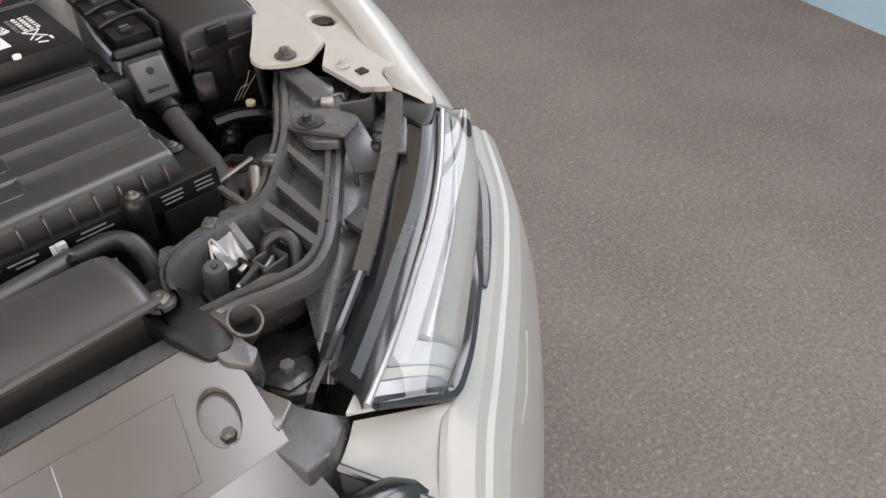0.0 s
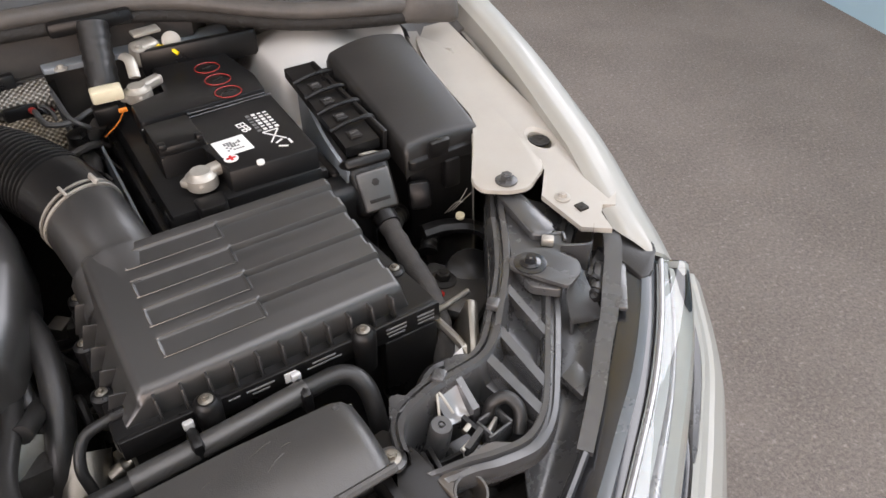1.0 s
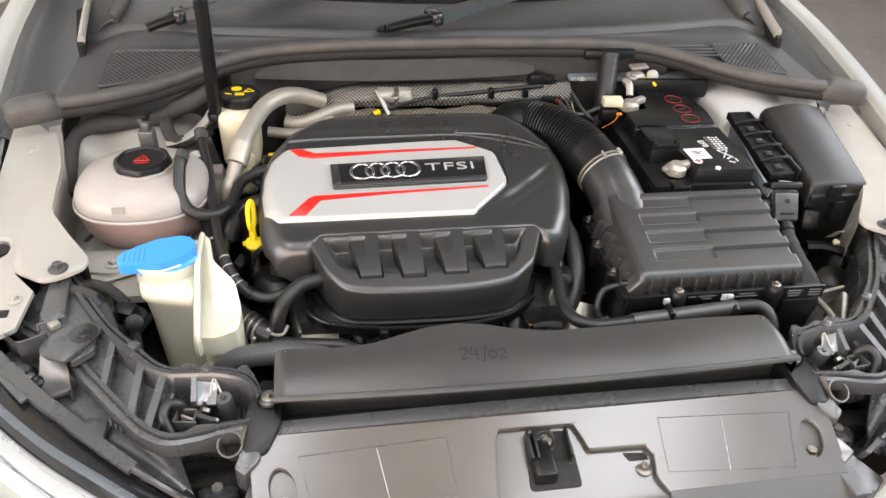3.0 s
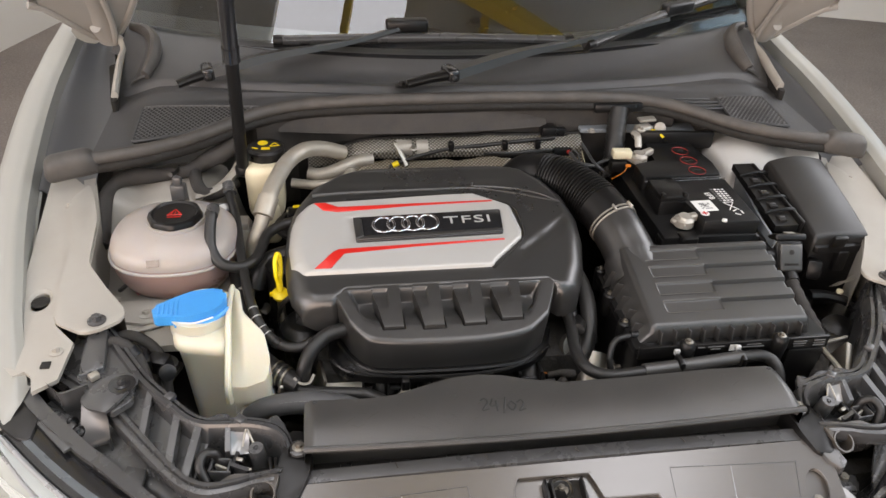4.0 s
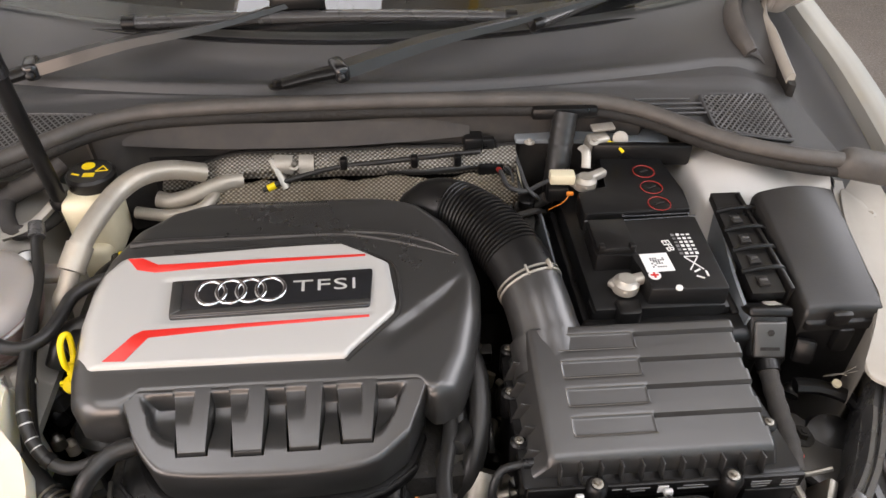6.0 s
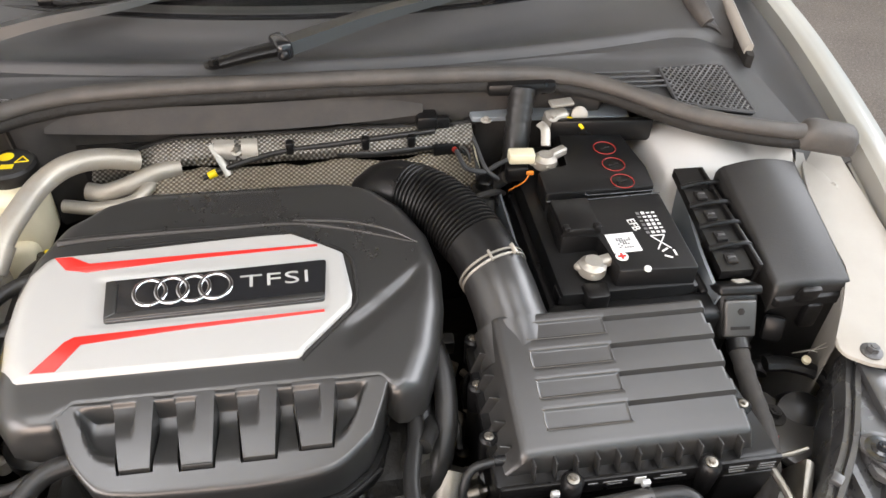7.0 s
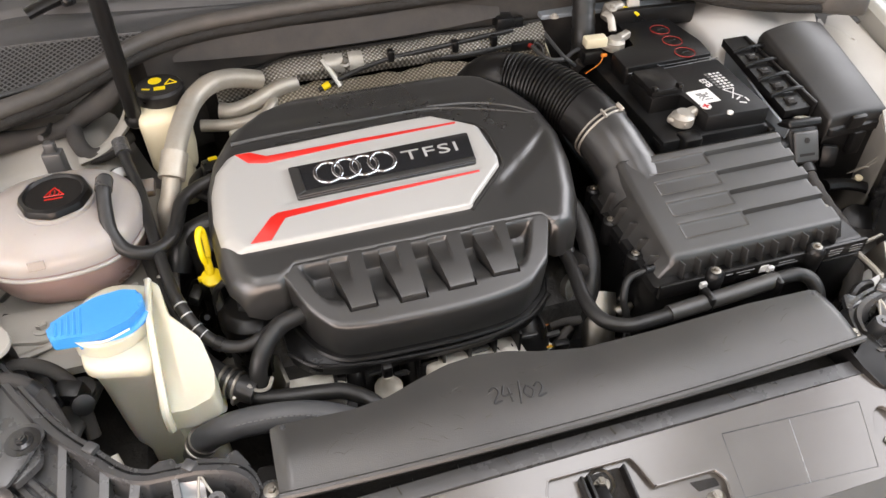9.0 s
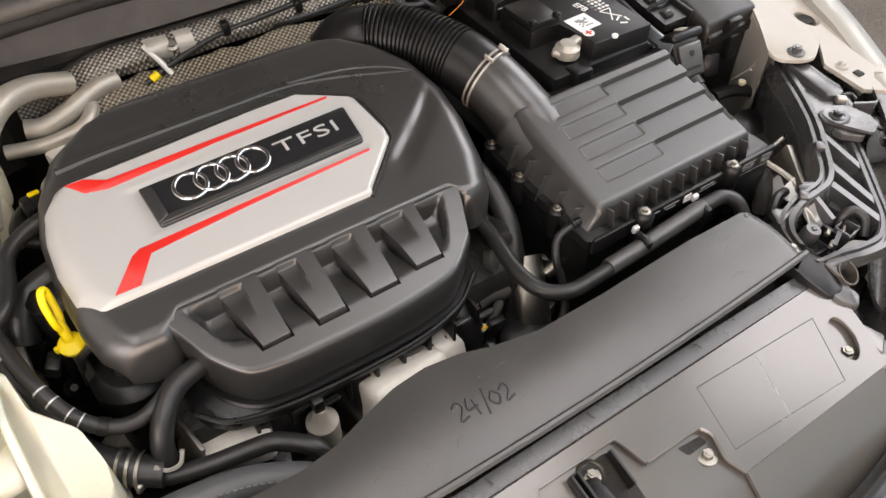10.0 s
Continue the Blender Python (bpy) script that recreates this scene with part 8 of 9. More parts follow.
def washer_tank():
    t = thing("washer_tank", -0.455, 0.29, 0.5, "cream translucent washer fluid tank with blue flip cap", "washer tank")

    def body(outline, rows, name, label="", r=0.02):
        """A moulded body: the outline drawn in at the heights of rows (z, scale, shift x, shift y)."""
        o = rounded(outline, r, 5)
        cx, cy = sum(p[0] for p in o) / len(o), sum(p[1] for p in o) / len(o)
        bm = bmesh.new()
        rg = [[bm.verts.new((cx + (x - cx) * k + dx, cy + (y - cy) * k + dy, z)) for x, y in o] for z, k, dx, dy in rows]
        n = len(o)
        for u, v in zip(rg, rg[1:]):
            for k in range(n):
                bm.faces.new((u[k], u[(k + 1) % n], v[(k + 1) % n], v[k]))
        bm.faces.new(rg[0][::-1]), bm.faces.new(rg[-1])
        return part(name, bm, "washer", t, label, 50)

    body([(-0.507, 0.31), (-0.497, 0.248), (-0.425, 0.232), (-0.42, 0.36), (-0.47, 0.378), (-0.505, 0.36)],
         [(0.50, 0.86, 0.022, 0.0), (0.58, 0.9, 0.016, 0.004), (0.66, 0.94, 0.009, 0.006), (0.74, 0.96, 0.004, 0.01), (0.776, 0.985, 0.002, 0.007), (0.787, 1.0, 0, 0), (0.794, 0.995, 0, 0), (0.799, 0.97, 0, 0), (0.803, 0.9, 0, 0), (0.806, 0.7, 0, 0)], "shell", "cream translucent shell")
    slope = [(0.198, 0.758), (0.206, 0.764), (0.25, 0.798), (0.284, 0.820), (0.345, 0.822)]
    lobe = rounded([(-0.424, 0.345), (-0.413, 0.338), (-0.404, 0.286), (-0.375, 0.258), (-0.367, 0.228), (-0.371, 0.206), (-0.40, 0.199), (-0.424, 0.201)], 0.006, 4)
    part("side_lobe", prism(lobe, lambda x, y: 0.728 - 0.25 * max(0, y - 0.24), lambda x, y: along(slope, y)[0], 0.005, 3), "washer", t, "angular side lobe")
    part("lobe_stem", prism(rounded([(-0.424, 0.34), (-0.405, 0.32), (-0.382, 0.26), (-0.385, 0.226), (-0.424, 0.222)], 0.01, 4), 0.50, 0.74, 0.004), "washer", t)
    ridge = [(-0.4235, y, z + 0.002) for y, z in ((0.345, 0.82), (0.315, 0.821), (0.284, 0.819), (0.25, 0.797), (0.225, 0.778), (0.205, 0.763), (0.1985, 0.752), (0.199, 0.732))]
    part("mould_ridge", tube(ridge, lambda q: 0.0036 + 0.0018 * q, 5, 8, None, 1.2), "washer", t, "raised mould seam")
    part("neck", lathe([(0.042, 0.79), (0.040, 0.812), (0.042, 0.818)], V(-0.466, 0.298, 0.004), 28), "washer", t)
    part("pump_lug", lathe([(0.014, -0.02), (0.016, 0.01), (0.010, 0.014)], pose(-0.382, 0.228, 0.722, 0, 60, 0), 16), "washer", t)
    o = [(-0.529, 0.300), (-0.523, 0.277), (-0.498, 0.272), (-0.468, 0.266), (-0.441, 0.273), (-0.425, 0.291), (-0.427, 0.312), (-0.447, 0.322), (-0.478, 0.322), (-0.504, 0.312)]
    tilt = lambda x: 0.125 * (x + 0.47)
    cap = part("cap", prism(rounded(o, 0.006, 4), lambda x, y: 0.818 + tilt(x), lambda x, y: 0.8335 + tilt(x) + 0.05 * max(0, y - 0.29), 0.005, 3), "blue", t, "blue flip cap")
    part("cap_rim", tube([(-0.494, 0.273, 0.815), (-0.467, 0.266, 0.818), (-0.441, 0.273, 0.822), (-0.425, 0.291, 0.824)], 0.005, 5, 8), "blue", cap)
    part("cap_gap", tube([(-0.492, 0.2695, 0.8205), (-0.467, 0.263, 0.824), (-0.442, 0.27, 0.827)], 0.0013, 5, 6), "white", cap, "pale gap below the cap")
    for k in range(5):
        x = -0.522 + 0.0064 * k
        part("grip_rib", tube([(x + 0.004, 0.30 + 0.003 * k, 0.8335 + tilt(x)), (x + 0.006, 0.281 - 0.002 * k, 0.8335 + tilt(x))], 0.0021, 2, 6), "blue", cap)


washer_tank()


def brake_reservoir():
    b = thing("brake_fluid_reservoir", -0.385, 0.645, 0.74, "cream brake fluid reservoir with black screw cap", "reservoir")
    part("tank", box(0.062, 0.075, 0.10, V(-0.388, 0.632, 0.832), 0.014, 3, 1.05), "cream", b, "cream plastic tank")
    part("lower_tank", box(0.045, 0.06, 0.08, V(-0.388, 0.608, 0.775), 0.012, 3), "cream", b)
    cap = part("cap", lathe([(0.031, 0.874), (0.0325, 0.878), (0.0325, 0.897), (0.029, 0.9005), (0.0, 0.9005)], V(-0.385, 0.645, 0), 40), "plastic", b, "black screw cap with yellow marks")
    part("print_mark", lathe([(0.009, 0.9005), (0.009, 0.901)], V(-0.39, 0.657, 0), 18), "yellow", cap)
    for (x, y), (x1, y1) in (((-0.377, 0.643), (-0.361, 0.645)), ((-0.361, 0.645), (-0.37, 0.656)), ((-0.37, 0.656), (-0.377, 0.643))):
        part("print_mark", tube([(x, y, 0.901), (x1, y1, 0.901)], 0.0008, 2, 5), "yellow", cap)
    part("print_mark", box(0.015, 0.009, 0.0006, V(-0.384, 0.635, 0.9008), 0), "yellow", cap)
    part("print_mark", box(0.011, 0.003, 0.0006, pose(-0.402, 0.637, 0.9008, 0, 0, -20), 0), "yellow", cap)


brake_reservoir()


def air_con_pipes():
    p = thing("air_conditioning_pipe", -0.36, 0.6, 0.78, "weathered aluminium air conditioning pipes bending past the engine", "pipe")
    part("large_pipe", tube([(-0.25, 0.70, 0.855), (-0.288, 0.678, 0.876), (-0.32, 0.65, 0.887), (-0.347, 0.618, 0.882), (-0.366, 0.57, 0.872), (-0.378, 0.532, 0.86), (-0.386, 0.508, 0.842)], 0.0142, 10, 18), "alu", p)
    part("ferrule", tube([(-0.377, 0.534, 0.861), (-0.387, 0.507, 0.841)], 0.017, 2, 18), "alu", p)
    part("lower_pipe", tube([(-0.386, 0.508, 0.842), (-0.394, 0.494, 0.822), (-0.403, 0.482, 0.80), (-0.408, 0.475, 0.72)], 0.012, 6, 12), "alu", p)
    part("small_pipe", tube([(-0.315, 0.672, 0.83), (-0.295, 0.668, 0.828), (-0.265, 0.675, 0.832), (-0.225, 0.692, 0.84), (-0.195, 0.70, 0.84)], 0.0125, 8, 14), "alu", p)
    part("small_pipe", tube([(-0.345, 0.655, 0.82), (-0.30, 0.648, 0.818), (-0.258, 0.652, 0.822), (-0.24, 0.668, 0.828), (-0.235, 0.69, 0.828)], 0.009, 8, 12), "alu", p)
    part("block", box(0.03, 0.02, 0.03, pose(-0.292, 0.635, 0.80, 0, 0, 20), 0.004), "cast", p)
    part("stub_pipe", tube([(-0.325, 0.575, 0.77), (-0.32, 0.588, 0.80), (-0.305, 0.595, 0.808), (-0.29, 0.595, 0.805)], 0.009, 6, 12), "alu", p)


air_con_pipes()


def left_hoses():
    a = thing("heater_hose", -0.4, 0.4, 0.66, "black heater hose with white printed marks", "hose")
    line = [(-0.446, 0.578, 0.862), (-0.44, 0.55, 0.85), (-0.43, 0.51, 0.835), (-0.422, 0.46, 0.825), (-0.411, 0.39, 0.815), (-0.397, 0.325, 0.803), (-0.381, 0.29, 0.786), (-0.36, 0.27, 0.773), (-0.335, 0.262, 0.769), (-0.31, 0.268, 0.772), (-0.28, 0.29, 0.775)]
    part("hose", tube(line, 0.0074, 8, 14), "rubber", a)
    full = spline(line, 12)
    for k in (62, 66, 72, 76):
        part("white_mark", tube([full[k], full[k + 1] * 0.5 + full[k] * 0.5], 0.0076, 1, 14), "letter", a)
    part("tie", tube([full[82], full[86]], 0.009, 2, 12), "plastic", a)
    part("connector", tube([(-0.446, 0.58, 0.863), (-0.442, 0.561, 0.855)], 0.0105, 3, 14), "greyplastic", a, "grey quick connector")
    part("white_ring", tube([(-0.455, 0.545, 0.838), (-0.450, 0.535, 0.832)], 0.0125, 1, 14), "letter", a)
    part("second_hose", tube([(-0.456, 0.548, 0.84), (-0.446, 0.52, 0.822), (-0.437, 0.47, 0.80), (-0.425, 0.40, 0.78), (-0.405, 0.33, 0.765), (-0.39, 0.29, 0.745)], 0.010, 8, 12), "rubber", a)
    b = thing("radiator_hose", -0.3, 0.25, 0.66, "black coolant hose elbow with spring clamp under the engine cover", "hose")
    part("elbow", tube([(-0.235, 0.285, 0.785), (-0.262, 0.276, 0.786), (-0.29, 0.268, 0.782), (-0.311, 0.25, 0.772), (-0.322, 0.237, 0.755), (-0.325, 0.23, 0.735), (-0.325, 0.228, 0.71)], 0.0108, 8, 16), "rubber", b)
    part("thick_hose", tube([(-0.40, 0.29, 0.752), (-0.38, 0.262, 0.745), (-0.355, 0.239, 0.737), (-0.33, 0.222, 0.732)], 0.0155, 8, 16), "rubber", b)
    part("thin_hose", tube([(-0.35, 0.234, 0.728), (-0.325, 0.218, 0.726), (-0.292, 0.207, 0.729), (-0.255, 0.2, 0.731), (-0.231, 0.194, 0.73), (-0.203, 0.17, 0.727), (-0.19, 0.15, 0.70)], 0.0095, 8, 14), "rubber", b)
    for q in ((-0.362, 0.245, 0.739), (-0.355, 0.239, 0.737), (-0.348, 0.234, 0.735)):
        part("spring_clamp", lathe([(0.0158, -0.0016), (0.0182, -0.0016), (0.0182, 0.0016), (0.0158, 0.0016)], Matrix.Translation(q) @ V(0.6, -0.42, -0.06).to_track_quat("Z", "Y").to_matrix().to_4x4(), 20), "zinc", b, "zinc spring clamp")
    part("clamp_tab", box(0.012, 0.006, 0.022, pose(-0.354, 0.224, 0.727, 20, 0, 30), 0.002), "dullzinc", b)
    part("wire_clip", tube([(-0.337, 0.222, 0.748), (-0.328, 0.216, 0.742), (-0.316, 0.216, 0.742), (-0.309, 0.224, 0.75)], 0.0022, 5, 6), "dullzinc", b)
    c = thing("upper_radiator_hose", -0.3, 0.15, 0.7, "thick ribbed grey-black radiator hose with printed text", "hose")
    line = [(-0.41, 0.20, 0.675), (-0.398, 0.19, 0.707), (-0.382, 0.183, 0.728), (-0.355, 0.175, 0.745), (-0.322, 0.168, 0.753), (-0.29, 0.162, 0.754), (-0.26, 0.154, 0.75), (-0.225, 0.14, 0.738), (-0.205, 0.128, 0.72)]
    part("hose", tube(line, 0.0155, 8, 20), "greyrubber", c)
    full = spline(line, 16)
    rnd = random.Random(6)
    for k in range(50, 110, 3):
        q, d = full[k], (full[k + 1] - full[k]).normalized()
        part("print_bar", box(0.004, 0.0007, 0.0028, Matrix.Translation(q + V(0, -0.0098, 0.0125)) @ d.to_track_quat("X", "Z").to_matrix().to_4x4() @ pose(0, 0, 0, 55, 0, 0), 0), "grey", c)
    part("hose_clamp", lathe([(0.0158, -0.007), (0.018, -0.007), (0.018, -0.004), (0.0165, -0.003), (0.0165, 0.003), (0.018, 0.004), (0.018, 0.007), (0.0158, 0.007)], Matrix.Translation(V(*line[1])) @ V(0.42, -0.1, 0.75).to_track_quat("Z", "Y").to_matrix().to_4x4(), 24), "zinc", c, "zinc band clamp")
    d = thing("intake_stub", -0.36, 0.47, 0.7, "black rubber stub and plugs beside the engine cover", "hose")
    part("stub", tube([(-0.33, 0.455, 0.80), (-0.355, 0.45, 0.80), (-0.385, 0.44, 0.79), (-0.40, 0.42, 0.76)], 0.016, 6, 14), "rubber", d)
    part("sensor_plug", box(0.03, 0.03, 0.035, pose(-0.335, 0.54, 0.815, 0, 0, 10), 0.006), "plastic", d)
    part("yellow_dot", box(0.012, 0.006, 0.003, pose(-0.334, 0.548, 0.8335, 0, 0, 10), 0.001), "yellow", d, "yellow plug lock")
    part("small_hose", tube([(-0.345, 0.505, 0.80), (-0.365, 0.52, 0.81), (-0.35, 0.555, 0.81), (-0.32, 0.565, 0.81)], 0.008, 6, 10), "rubber", d)
    part("thin_cable", tube([(-0.325, 0.36, 0.80), (-0.345, 0.35, 0.79), (-0.358, 0.355, 0.77), (-0.362, 0.36, 0.73)], 0.004, 6, 8), "rubber", d)


left_hoses()


def left_wing():
    """Painted shelf and small things between the tank and the lamp carrier."""
    def f(u, v):
        x = -0.655 + 0.25 * u
        y = 0.30 + 0.30 * v
        return V(x, y, 0.735 + 0.02 * math.sin(3 * u) + 0.02 * v + 0.012 * math.sin(9 * v) * (1 - u))

    part("wing_shelf", sheet(f, 16, 16, lambda p: p - V(0, 0, 0.012)), "inner", car, "dusty beige painted shelf below the coolant tank")
    for x, y, r in ((-0.585, 0.375, 0.013), (-0.62, 0.43, 0.009), (-0.60, 0.335, 0.008)):
        part("pressed_boss", lathe([(r, 0), (r * 0.9, r * 0.25), (r * 0.4, r * 0.35)], f((x + 0.655) / 0.25, (y - 0.30) / 0.30), 20), "inner", car, "pressed boss in the painted shelf")
    for x, y, a in ((-0.635, 0.385, 10), (-0.60, 0.405, -20), (-0.645, 0.44, 0)):
        part("shelf_slot", box(0.02, 0.006, 0.003, Matrix.Translation(f((x + 0.655) / 0.25, (y - 0.30) / 0.30)) @ pose(0, 0, 0, 0, 0, a), 0.001), "black", car, "dark slot in the painted shelf")
    part("shelf_flange", tube([(-0.645, 0.33, 0.757), (-0.60, 0.322, 0.762), (-0.55, 0.33, 0.765), (-0.50, 0.35, 0.768), (-0.45, 0.365, 0.772), (-0.41, 0.385, 0.775)], 0.006, 6, 8, None, 0.6), "inner", car, "folded flange of the painted shelf")
    for k in range(5):
        part("flange_tooth", box(0.008, 0.012, 0.018, pose(-0.475 + 0.014 * k, 0.372 + 0.004 * k, 0.778, -20, 0, 15), 0.002), "inner", car)
    m = thing("tank_bracket", -0.56, 0.37, 0.72, "beige painted tank bracket with weld nut", "bracket")
    part("plate", prism(rounded([(-0.61, 0.40), (-0.52, 0.39), (-0.51, 0.345), (-0.55, 0.335), (-0.60, 0.35)], 0.012, 3), 0.752, lambda x, y: 0.768 + 0.06 * (x + 0.56), 0.003), "inner", m)
    part("nut", bolt_mesh(0.012, V(-0.555, 0.358, 0.769)), "inner", m)
    part("clip", tube([(-0.605, 0.42, 0.77), (-0.58, 0.415, 0.79), (-0.565, 0.41, 0.775)], 0.006, 5, 8, None, 0.6), "dusty", m)
    l = thing("wing_wiring_loom", -0.56, 0.63, 0.80, "cloth-taped wiring loom along the inner wing", "wiring loom")
    part("run", tube([(-0.645, 0.50, 0.80), (-0.65, 0.56, 0.83), (-0.645, 0.615, 0.845), (-0.615, 0.64, 0.85), (-0.57, 0.645, 0.85), (-0.52, 0.648, 0.855), (-0.48, 0.67, 0.87), (-0.45, 0.70, 0.88)], lambda s: 0.013 + 0.002 * math.sin(17 * s), 8, 12), "tape", l)
    part("branch", tube([(-0.51, 0.65, 0.855), (-0.505, 0.62, 0.845), (-0.49, 0.60, 0.835), (-0.465, 0.605, 0.835), (-0.44, 0.63, 0.84)], 0.011, 8, 12), "tape", l)
    part("branch", tube([(-0.535, 0.65, 0.862), (-0.54, 0.632, 0.86), (-0.545, 0.615, 0.865)], 0.004, 5, 8), "rubber", l)
    part("loom_branch", tube([(-0.50, 0.655, 0.865), (-0.465, 0.665, 0.875), (-0.44, 0.69, 0.885)], 0.014, 6, 12), "tape", l)
    t = thing("body_bracket", -0.45, 0.63, 0.82, "beige painted curved bracket below the strut", "bracket")
    part("arm", tube([(-0.505, 0.60, 0.83), (-0.47, 0.605, 0.84), (-0.442, 0.625, 0.858), (-0.43, 0.645, 0.87)], 0.014, 6, 8, None, 0.5), "inner", t)
    # clutter between lamp carrier and tank
    c = thing("headlamp_loom", -0.56, 0.22, 0.66, "dark headlamp wiring and plugs beside the carrier", "wiring loom")
    part("run", tube([(-0.59, 0.26, 0.79), (-0.575, 0.262, 0.797), (-0.55, 0.25, 0.785), (-0.535, 0.225, 0.75), (-0.53, 0.2, 0.68)], 0.010, 8, 10), "tape", c)
    part("plug", box(0.034, 0.03, 0.03, pose(-0.55, 0.255, 0.765, 10, 0, 20), 0.005), "plastic", c)
    part("plug", box(0.03, 0.022, 0.03, pose(-0.522, 0.262, 0.755, 10, 0, -20), 0.005), "plastic", c)
    part("fixing", lathe([(0.012, -0.02), (0.012, 0.014), (0.007, 0.016)], pose(-0.513, 0.25, 0.75, 50, 30, 0), 14), "plastic", c)
    part("mount_plate", box(0.045, 0.09, 0.012, pose(-0.535, 0.262, 0.722, 0, 6, -20), 0.006), "dusty", c)
    part("mount_ring", lathe([(0.010, 0), (0.017, 0.001), (0.017, 0.008), (0.010, 0.008)], pose(-0.522, 0.283, 0.729, 0, 6, 0), 20), "greyplastic", c)
    part("amber_dot", lathe([(0.006, 0), (0.006, 0.003)], V(-0.563, 0.25, 0.79), 12), "yellow", c, "small yellow dot")
    part("run", tube([(-0.60, 0.285, 0.77), (-0.57, 0.292, 0.785), (-0.54, 0.285, 0.775), (-0.52, 0.268, 0.75), (-0.515, 0.24, 0.70)], 0.008, 8, 10), "tape", c)
    part("run", tube([(-0.57, 0.30, 0.76), (-0.545, 0.27, 0.77), (-0.555, 0.235, 0.755), (-0.55, 0.20, 0.72)], 0.006, 8, 8), "rubber", c)
    part("plug", box(0.028, 0.024, 0.034, pose(-0.575, 0.275, 0.77, 14, 8, 30), 0.004), "plastic", c)
    part("loom_tape", tube([(-0.556, 0.253, 0.79), (-0.548, 0.247, 0.782)], 0.0125, 2, 10), "plastic", c)
    part("hanger", box(0.02, 0.075, 0.03, pose(-0.585, 0.235, 0.745, 0, 12, -14), 0.004), "plastic", c)
    part("hanger", box(0.07, 0.016, 0.024, pose(-0.56, 0.212, 0.73, 0, 8, 10), 0.004), "dusty", c)
    part("cast_leg", tube([(-0.50, 0.205, 0.70), (-0.49, 0.18, 0.68), (-0.475, 0.15, 0.64)], 0.012, 5, 8), "cast", c)
    part("cast_leg", tube([(-0.515, 0.165, 0.71), (-0.50, 0.14, 0.70), (-0.48, 0.115, 0.68)], 0.009, 5, 8), "inner", c)


left_wing()


def heat_shield():
    h = thing("heat_shield", -0.05, 0.74, 0.72, "crumpled embossed foil heat shield behind the engine", "heat shield")

    def f(u, v):
        x = -0.315 + 0.53 * u
        wob = 0.004 * noise.noise(V(x * 14, v * 2, 3)) + 0.0015 * noise.noise(V(x * 45, v * 8, 9))
        y = 0.722 - 0.022 * v + wob - 0.010 * math.sin(math.pi * v)
        z = 0.872 - 0.032 * v + 0.004 * math.sin(math.pi * v) + 0.5 * wob - 0.03 * smoothstep(0.25, 0.0, u)
        return V(x, y, z)

    def low(u, v):
        x = -0.235 + 0.45 * u
        wob = 0.006 * noise.noise(V(x * 16, v * 4, 13)) + 0.002 * noise.noise(V(x * 45, v * 12, 5))
        return V(x, 0.695 - 0.035 * v + wob - 0.012 * math.sin(math.pi * v), 0.838 - 0.06 * v + 0.008 * math.sin(math.pi * v) + wob)

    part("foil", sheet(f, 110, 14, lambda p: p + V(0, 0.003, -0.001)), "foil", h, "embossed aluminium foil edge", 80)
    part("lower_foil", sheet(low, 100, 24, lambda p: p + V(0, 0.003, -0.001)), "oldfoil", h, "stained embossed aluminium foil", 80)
    # flat black sheet added for the shade behind the foil
    part("shield_shadow", sheet(lambda u, v: V(-0.335 + 0.56 * u, 0.735, 0.86 - 0.16 * v), 4, 4, lambda p: p + V(0, 0.003, 0)), "black", h, "black sheet standing in for the shade behind the shield")
    for x, w in ((-0.135, 0.03), (-0.10, 0.022)):
        part("patch", sheet(lambda u, v: f((x - w / 2 + w * u + 0.315) / 0.53, 0.1 + 0.75 * v) + V(0, -0.003, 0.003), 6, 6, lambda p: p + V(0, 0.002, -0.002)), "dullzinc", h, "dull metal bracket patch")
    part("dark_hole", tube([(0.035, 0.664, 0.80), (0.06, 0.662, 0.803), (0.09, 0.664, 0.802)], 0.007, 4, 8), "rubber", h)
    part("edge_roll", tube([f(k / 20, 0.0) + V(0, 0.004, -0.001) for k in range(21)], 0.004, 3, 8), "black", h, "dark rolled edge")
    part("tab", tube([(-0.15, 0.71, 0.868), (-0.14, 0.698, 0.852), (-0.13, 0.686, 0.832)], 0.009, 5, 8, None, 0.5), "zinc", h, "dull metal fixing tab")
    part("tab_rivet", bolt_mesh(0.008, pose(-0.118, 0.70, 0.862, 30, 0, 0)), "zinc", h)
    w = thing("rear_harness", 0.03, 0.71, 0.82, "black sensor cables clipped along the heat shield", "cables")
    part("cable", tube([(-0.165, 0.682, 0.832), (-0.13, 0.69, 0.842), (-0.06, 0.70, 0.856), (0.02, 0.703, 0.862), (0.10, 0.706, 0.868), (0.16, 0.708, 0.872)], 0.004, 6, 10), "rubber", w)
    part("cable", tube([(0.02, 0.705, 0.845), (0.07, 0.70, 0.845), (0.12, 0.70, 0.848), (0.165, 0.705, 0.85)], 0.006, 6, 10), "rubber", w)
    part("yellow_sleeve", tube([(-0.158, 0.6835, 0.834), (-0.147, 0.686, 0.838)], 0.0055, 2, 10), "yellow", w, "yellow sleeve")
    for x in (-0.045, 0.06, 0.125):
        part("clip", box(0.012, 0.014, 0.02, V(x, 0.702, 0.862), 0.004), "plastic", w)
    part("plug", box(0.05, 0.022, 0.022, pose(0.165, 0.727, 0.862, 0, 0, 4), 0.004), "plastic", w)
    part("plug_holder", box(0.03, 0.03, 0.045, pose(0.15, 0.728, 0.868, 0, 0, 0), 0.005), "plastic", w)
    part("plug", box(0.04, 0.02, 0.02, pose(0.175, 0.705, 0.845, 0, 0, 8), 0.004), "plastic", w)
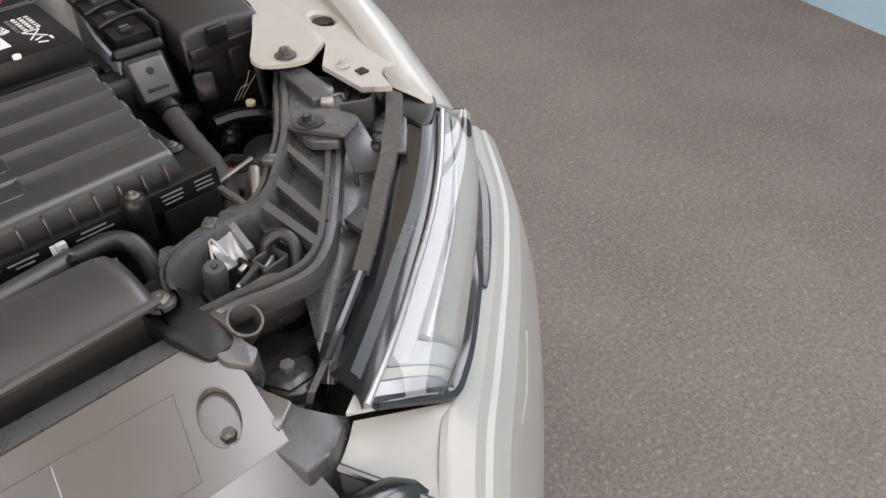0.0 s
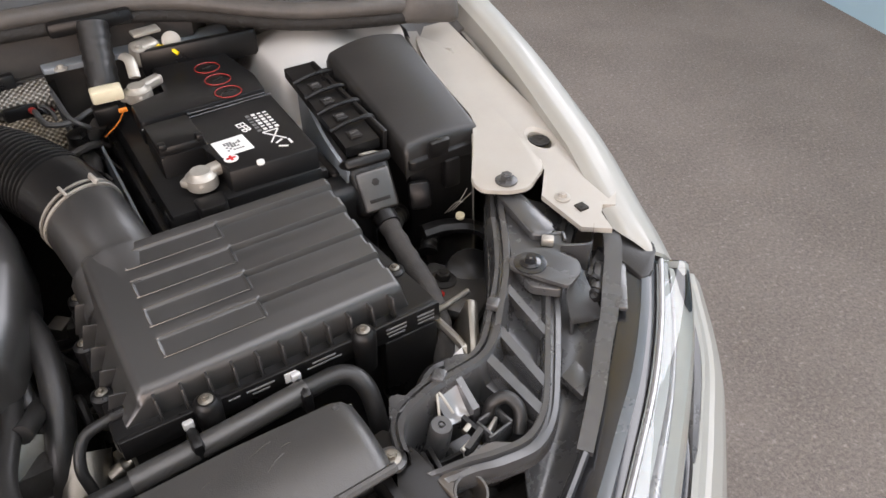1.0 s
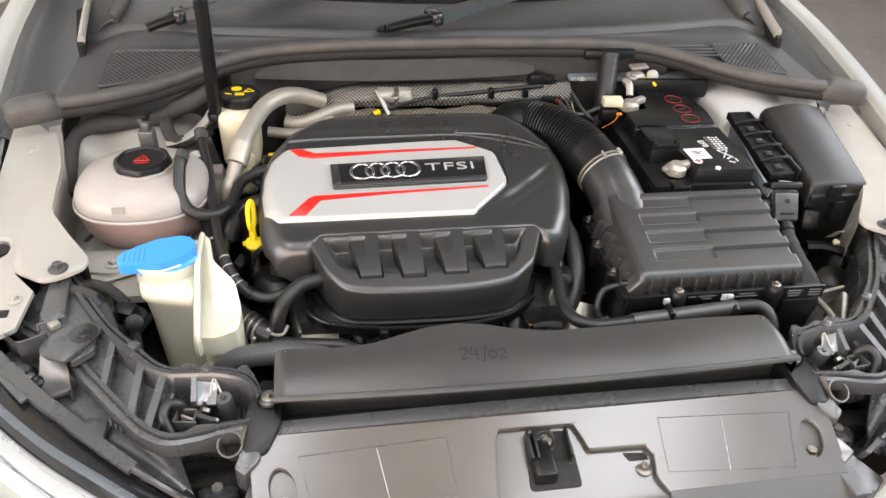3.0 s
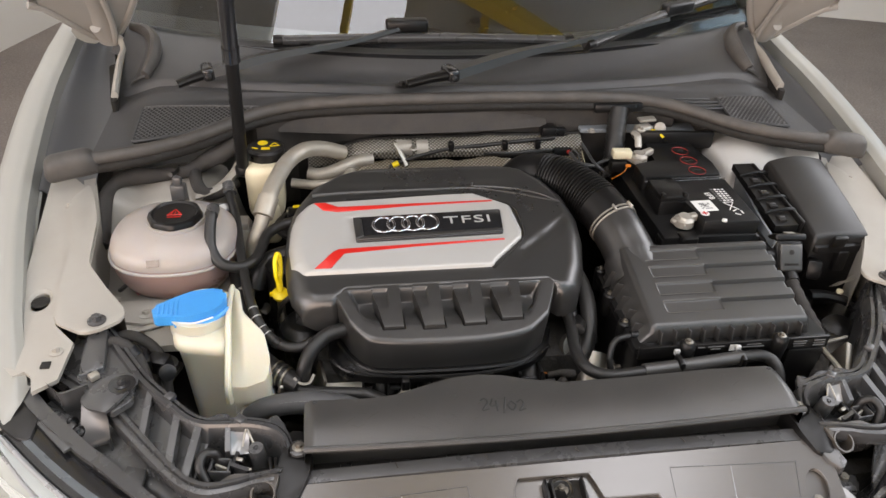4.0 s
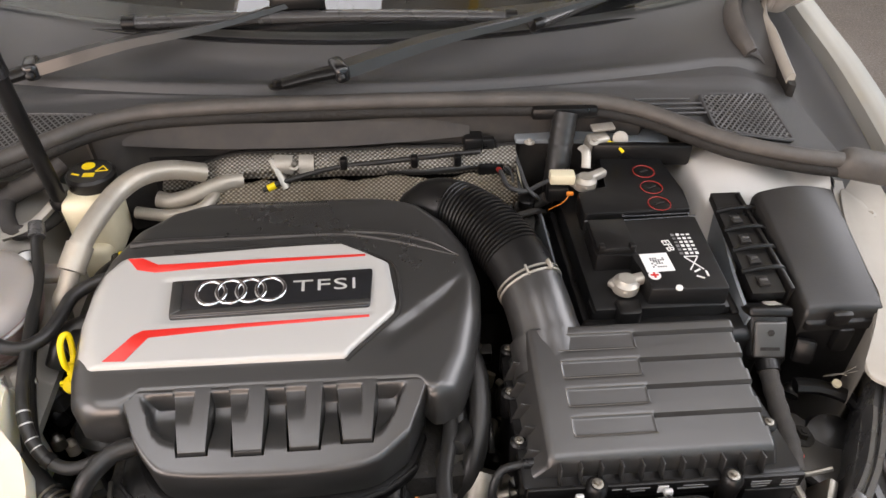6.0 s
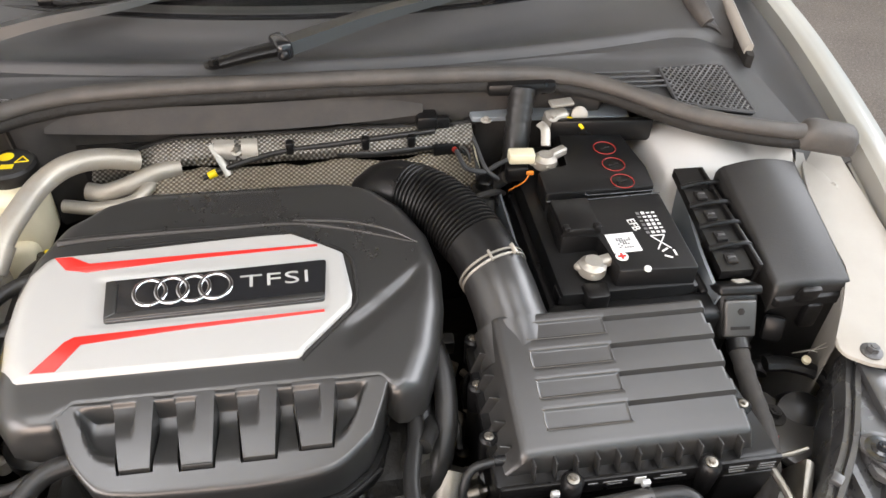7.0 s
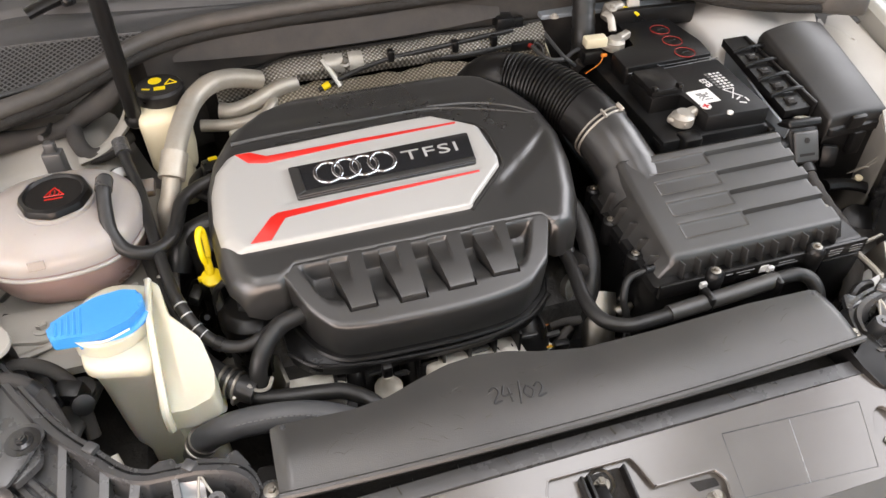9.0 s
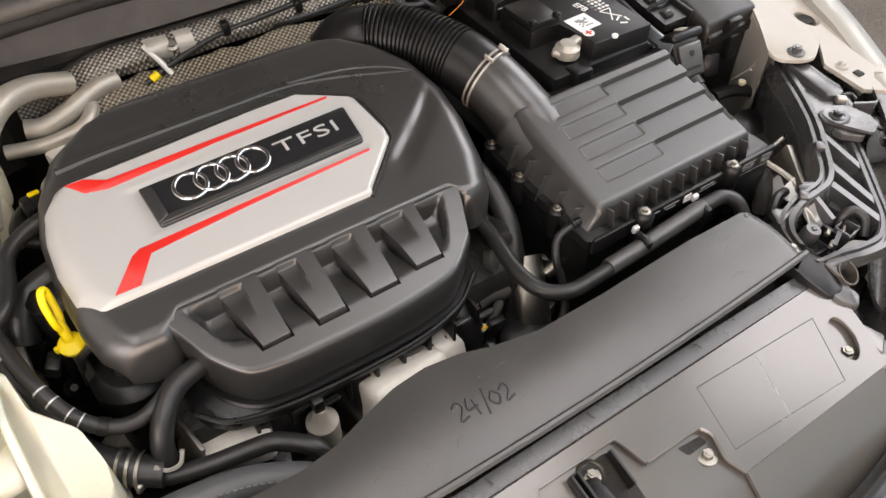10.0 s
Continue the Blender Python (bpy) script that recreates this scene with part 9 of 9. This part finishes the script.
    part("red_wire", tube([(0.19, 0.705, 0.846), (0.207, 0.70, 0.838), (0.215, 0.685, 0.82)], 0.0035, 5, 8), "red", w, "red wire")
    part("white_wire", tube([(0.185, 0.728, 0.862), (0.205, 0.725, 0.862), (0.215, 0.70, 0.835), (0.225, 0.67, 0.81)], 0.003, 6, 8), "rubber", w)
    part("loom_branch", tube([(0.215, 0.66, 0.80), (0.235, 0.645, 0.815), (0.25, 0.63, 0.84)], 0.009, 5, 10), "tape", w)
    part("loom_branch", tube([(0.225, 0.69, 0.80), (0.232, 0.66, 0.80), (0.225, 0.62, 0.78)], 0.011, 5, 10), "tape", w)
    part("thin_wire", tube([(0.25, 0.612, 0.83), (0.268, 0.608, 0.845), (0.278, 0.613, 0.855)], 0.0009, 5, 6), "orange", w)
    for k, (x, y, z) in enumerate(((0.205, 0.66, 0.80), (0.222, 0.65, 0.79), (0.238, 0.64, 0.80), (0.212, 0.63, 0.78))):
        part("thin_wire", tube([(0.19 + 0.004 * k, 0.706 - 0.004 * k, 0.85 - 0.004 * k), (0.208 + 0.006 * k, 0.69, 0.84 - 0.01 * k), (x, y, z), (x + 0.02, y - 0.035, z - 0.02)], 0.0026, 6, 7), "rubber", w)
    part("thin_wire", tube([(0.2, 0.72, 0.862), (0.214, 0.712, 0.852), (0.222, 0.69, 0.825), (0.228, 0.67, 0.80)], 0.0013, 6, 6), "cream", w)
    part("wire_hook", tube([(0.19, 0.63, 0.80), (0.21, 0.625, 0.812), (0.236, 0.63, 0.815), (0.252, 0.645, 0.80)], 0.005, 6, 8), "tape", w)
    part("round_plug", lathe([(0.014, 0), (0.014, 0.012), (0.009, 0.016)], V(0.225, 0.645, 0.815), 18), "plastic", w)


heat_shield()


# ---- the rest of the car, behind the windscreen and down to its wheels ----
def car_rear():
    for s in (1, -1):
        prof = [(0.84, 0.985), (0.868, 0.96), (0.885, 0.88), (0.895, 0.72), (0.90, 0.56), (0.885, 0.40), (0.86, 0.28), (0.80, 0.22)]

        def side(u, v):
            y = 1.6 + 2.35 * u
            k = v * (len(prof) - 1)
            i = min(int(k), len(prof) - 2)
            x = prof[i][0] + (prof[i + 1][0] - prof[i][0]) * (k - i)
            z = prof[i][1] + (prof[i + 1][1] - prof[i][1]) * (k - i)
            x -= 0.18 * smoothstep(0.78, 1.0, u)
            return V(s * x, y, z + 0.02 * u)

        part("body_side", sheet(side, 30, 21, lambda p: p - V(s * 0.004, 0, 0)), "paint", car, "cream-white painted body side")
        part("sill", tube([(s * 0.86, 0.98, 0.24), (s * 0.87, 2.0, 0.23), (s * 0.86, 2.92, 0.24)], 0.045, 4, 10), "paint", car, "cream-white painted sill")
        part("front_quarter", sheet(lambda u, v: V(s * (0.915 - 0.02 * u), 1.0 + 0.6 * u, 0.55 - 0.3 * v), 8, 6, lambda p: p - V(s * 0.004, 0, 0)), "paint", car)

        def window(u, v):
            y = 1.25 + 2.1 * u
            return V(s * (0.835 - 0.2 * v), y + 0.25 * v * (1 - u) - 0.25 * v * u, 0.985 + (0.36 - 0.1 * (2 * u - 1) ** 2) * v)

        part("side_window", sheet(window, 20, 8, lambda p: p - V(s * 0.004, 0, 0)), "gloss", car, "dark side window")
        for y in (0.66, 3.27):
            w = part("wheel", lathe([(0.2, -0.1), (0.3, -0.105), (0.318, -0.08), (0.32, 0.0), (0.318, 0.08), (0.3, 0.105), (0.22, 0.10), (0.2, 0.08)], Matrix.Translation((s * 0.765, y, 0.32)) @ pose(0, 0, 0, 0, 90, 0), 40), "rubber", car, "black tyre")
            part("rim", lathe([(0.21, -0.02), (0.215, 0.085), (0.19, 0.09), (0.18, 0.05), (0.05, 0.07), (0.02, 0.08)], Matrix.Translation((s * 0.765, y, 0.32)) @ pose(0, 0, 0, 0, s * 90, 0), 32), "alu", w, "grey alloy rim")
    def roof(u, v):
        x = -0.63 + 1.26 * u
        y = 1.58 + 1.75 * v
        return V(x, y, 1.315 + 0.09 * math.sin(math.pi * (0.15 + 0.7 * v)) - 0.09 * x * x)

    part("roof", sheet(roof, 20, 20, 0.01), "paint", car, "cream-white painted roof")
    part("rear_window", sheet(lambda u, v: V((-0.62 + 1.24 * u) * (1 + 0.12 * v), 3.33 + 0.4 * v, 1.345 - 0.36 * v), 12, 8, 0.006), "gloss", car, "dark rear window")
    part("tailgate", sheet(lambda u, v: V(-0.70 + 1.4 * u, 3.73 + 0.24 * smoothstep(0, 0.3, v) - 0.05 * (2 * u - 1) ** 2, 0.985 - 0.74 * v), 16, 12, lambda p: p - V(0, 0.006, 0)), "paint", car, "cream-white painted tailgate")
    part("cabin_floor", box(1.6, 2.9, 0.05, V(0, 2.4, 0.28), 0.01), "black", car, "dark floor of the car")


car_rear()
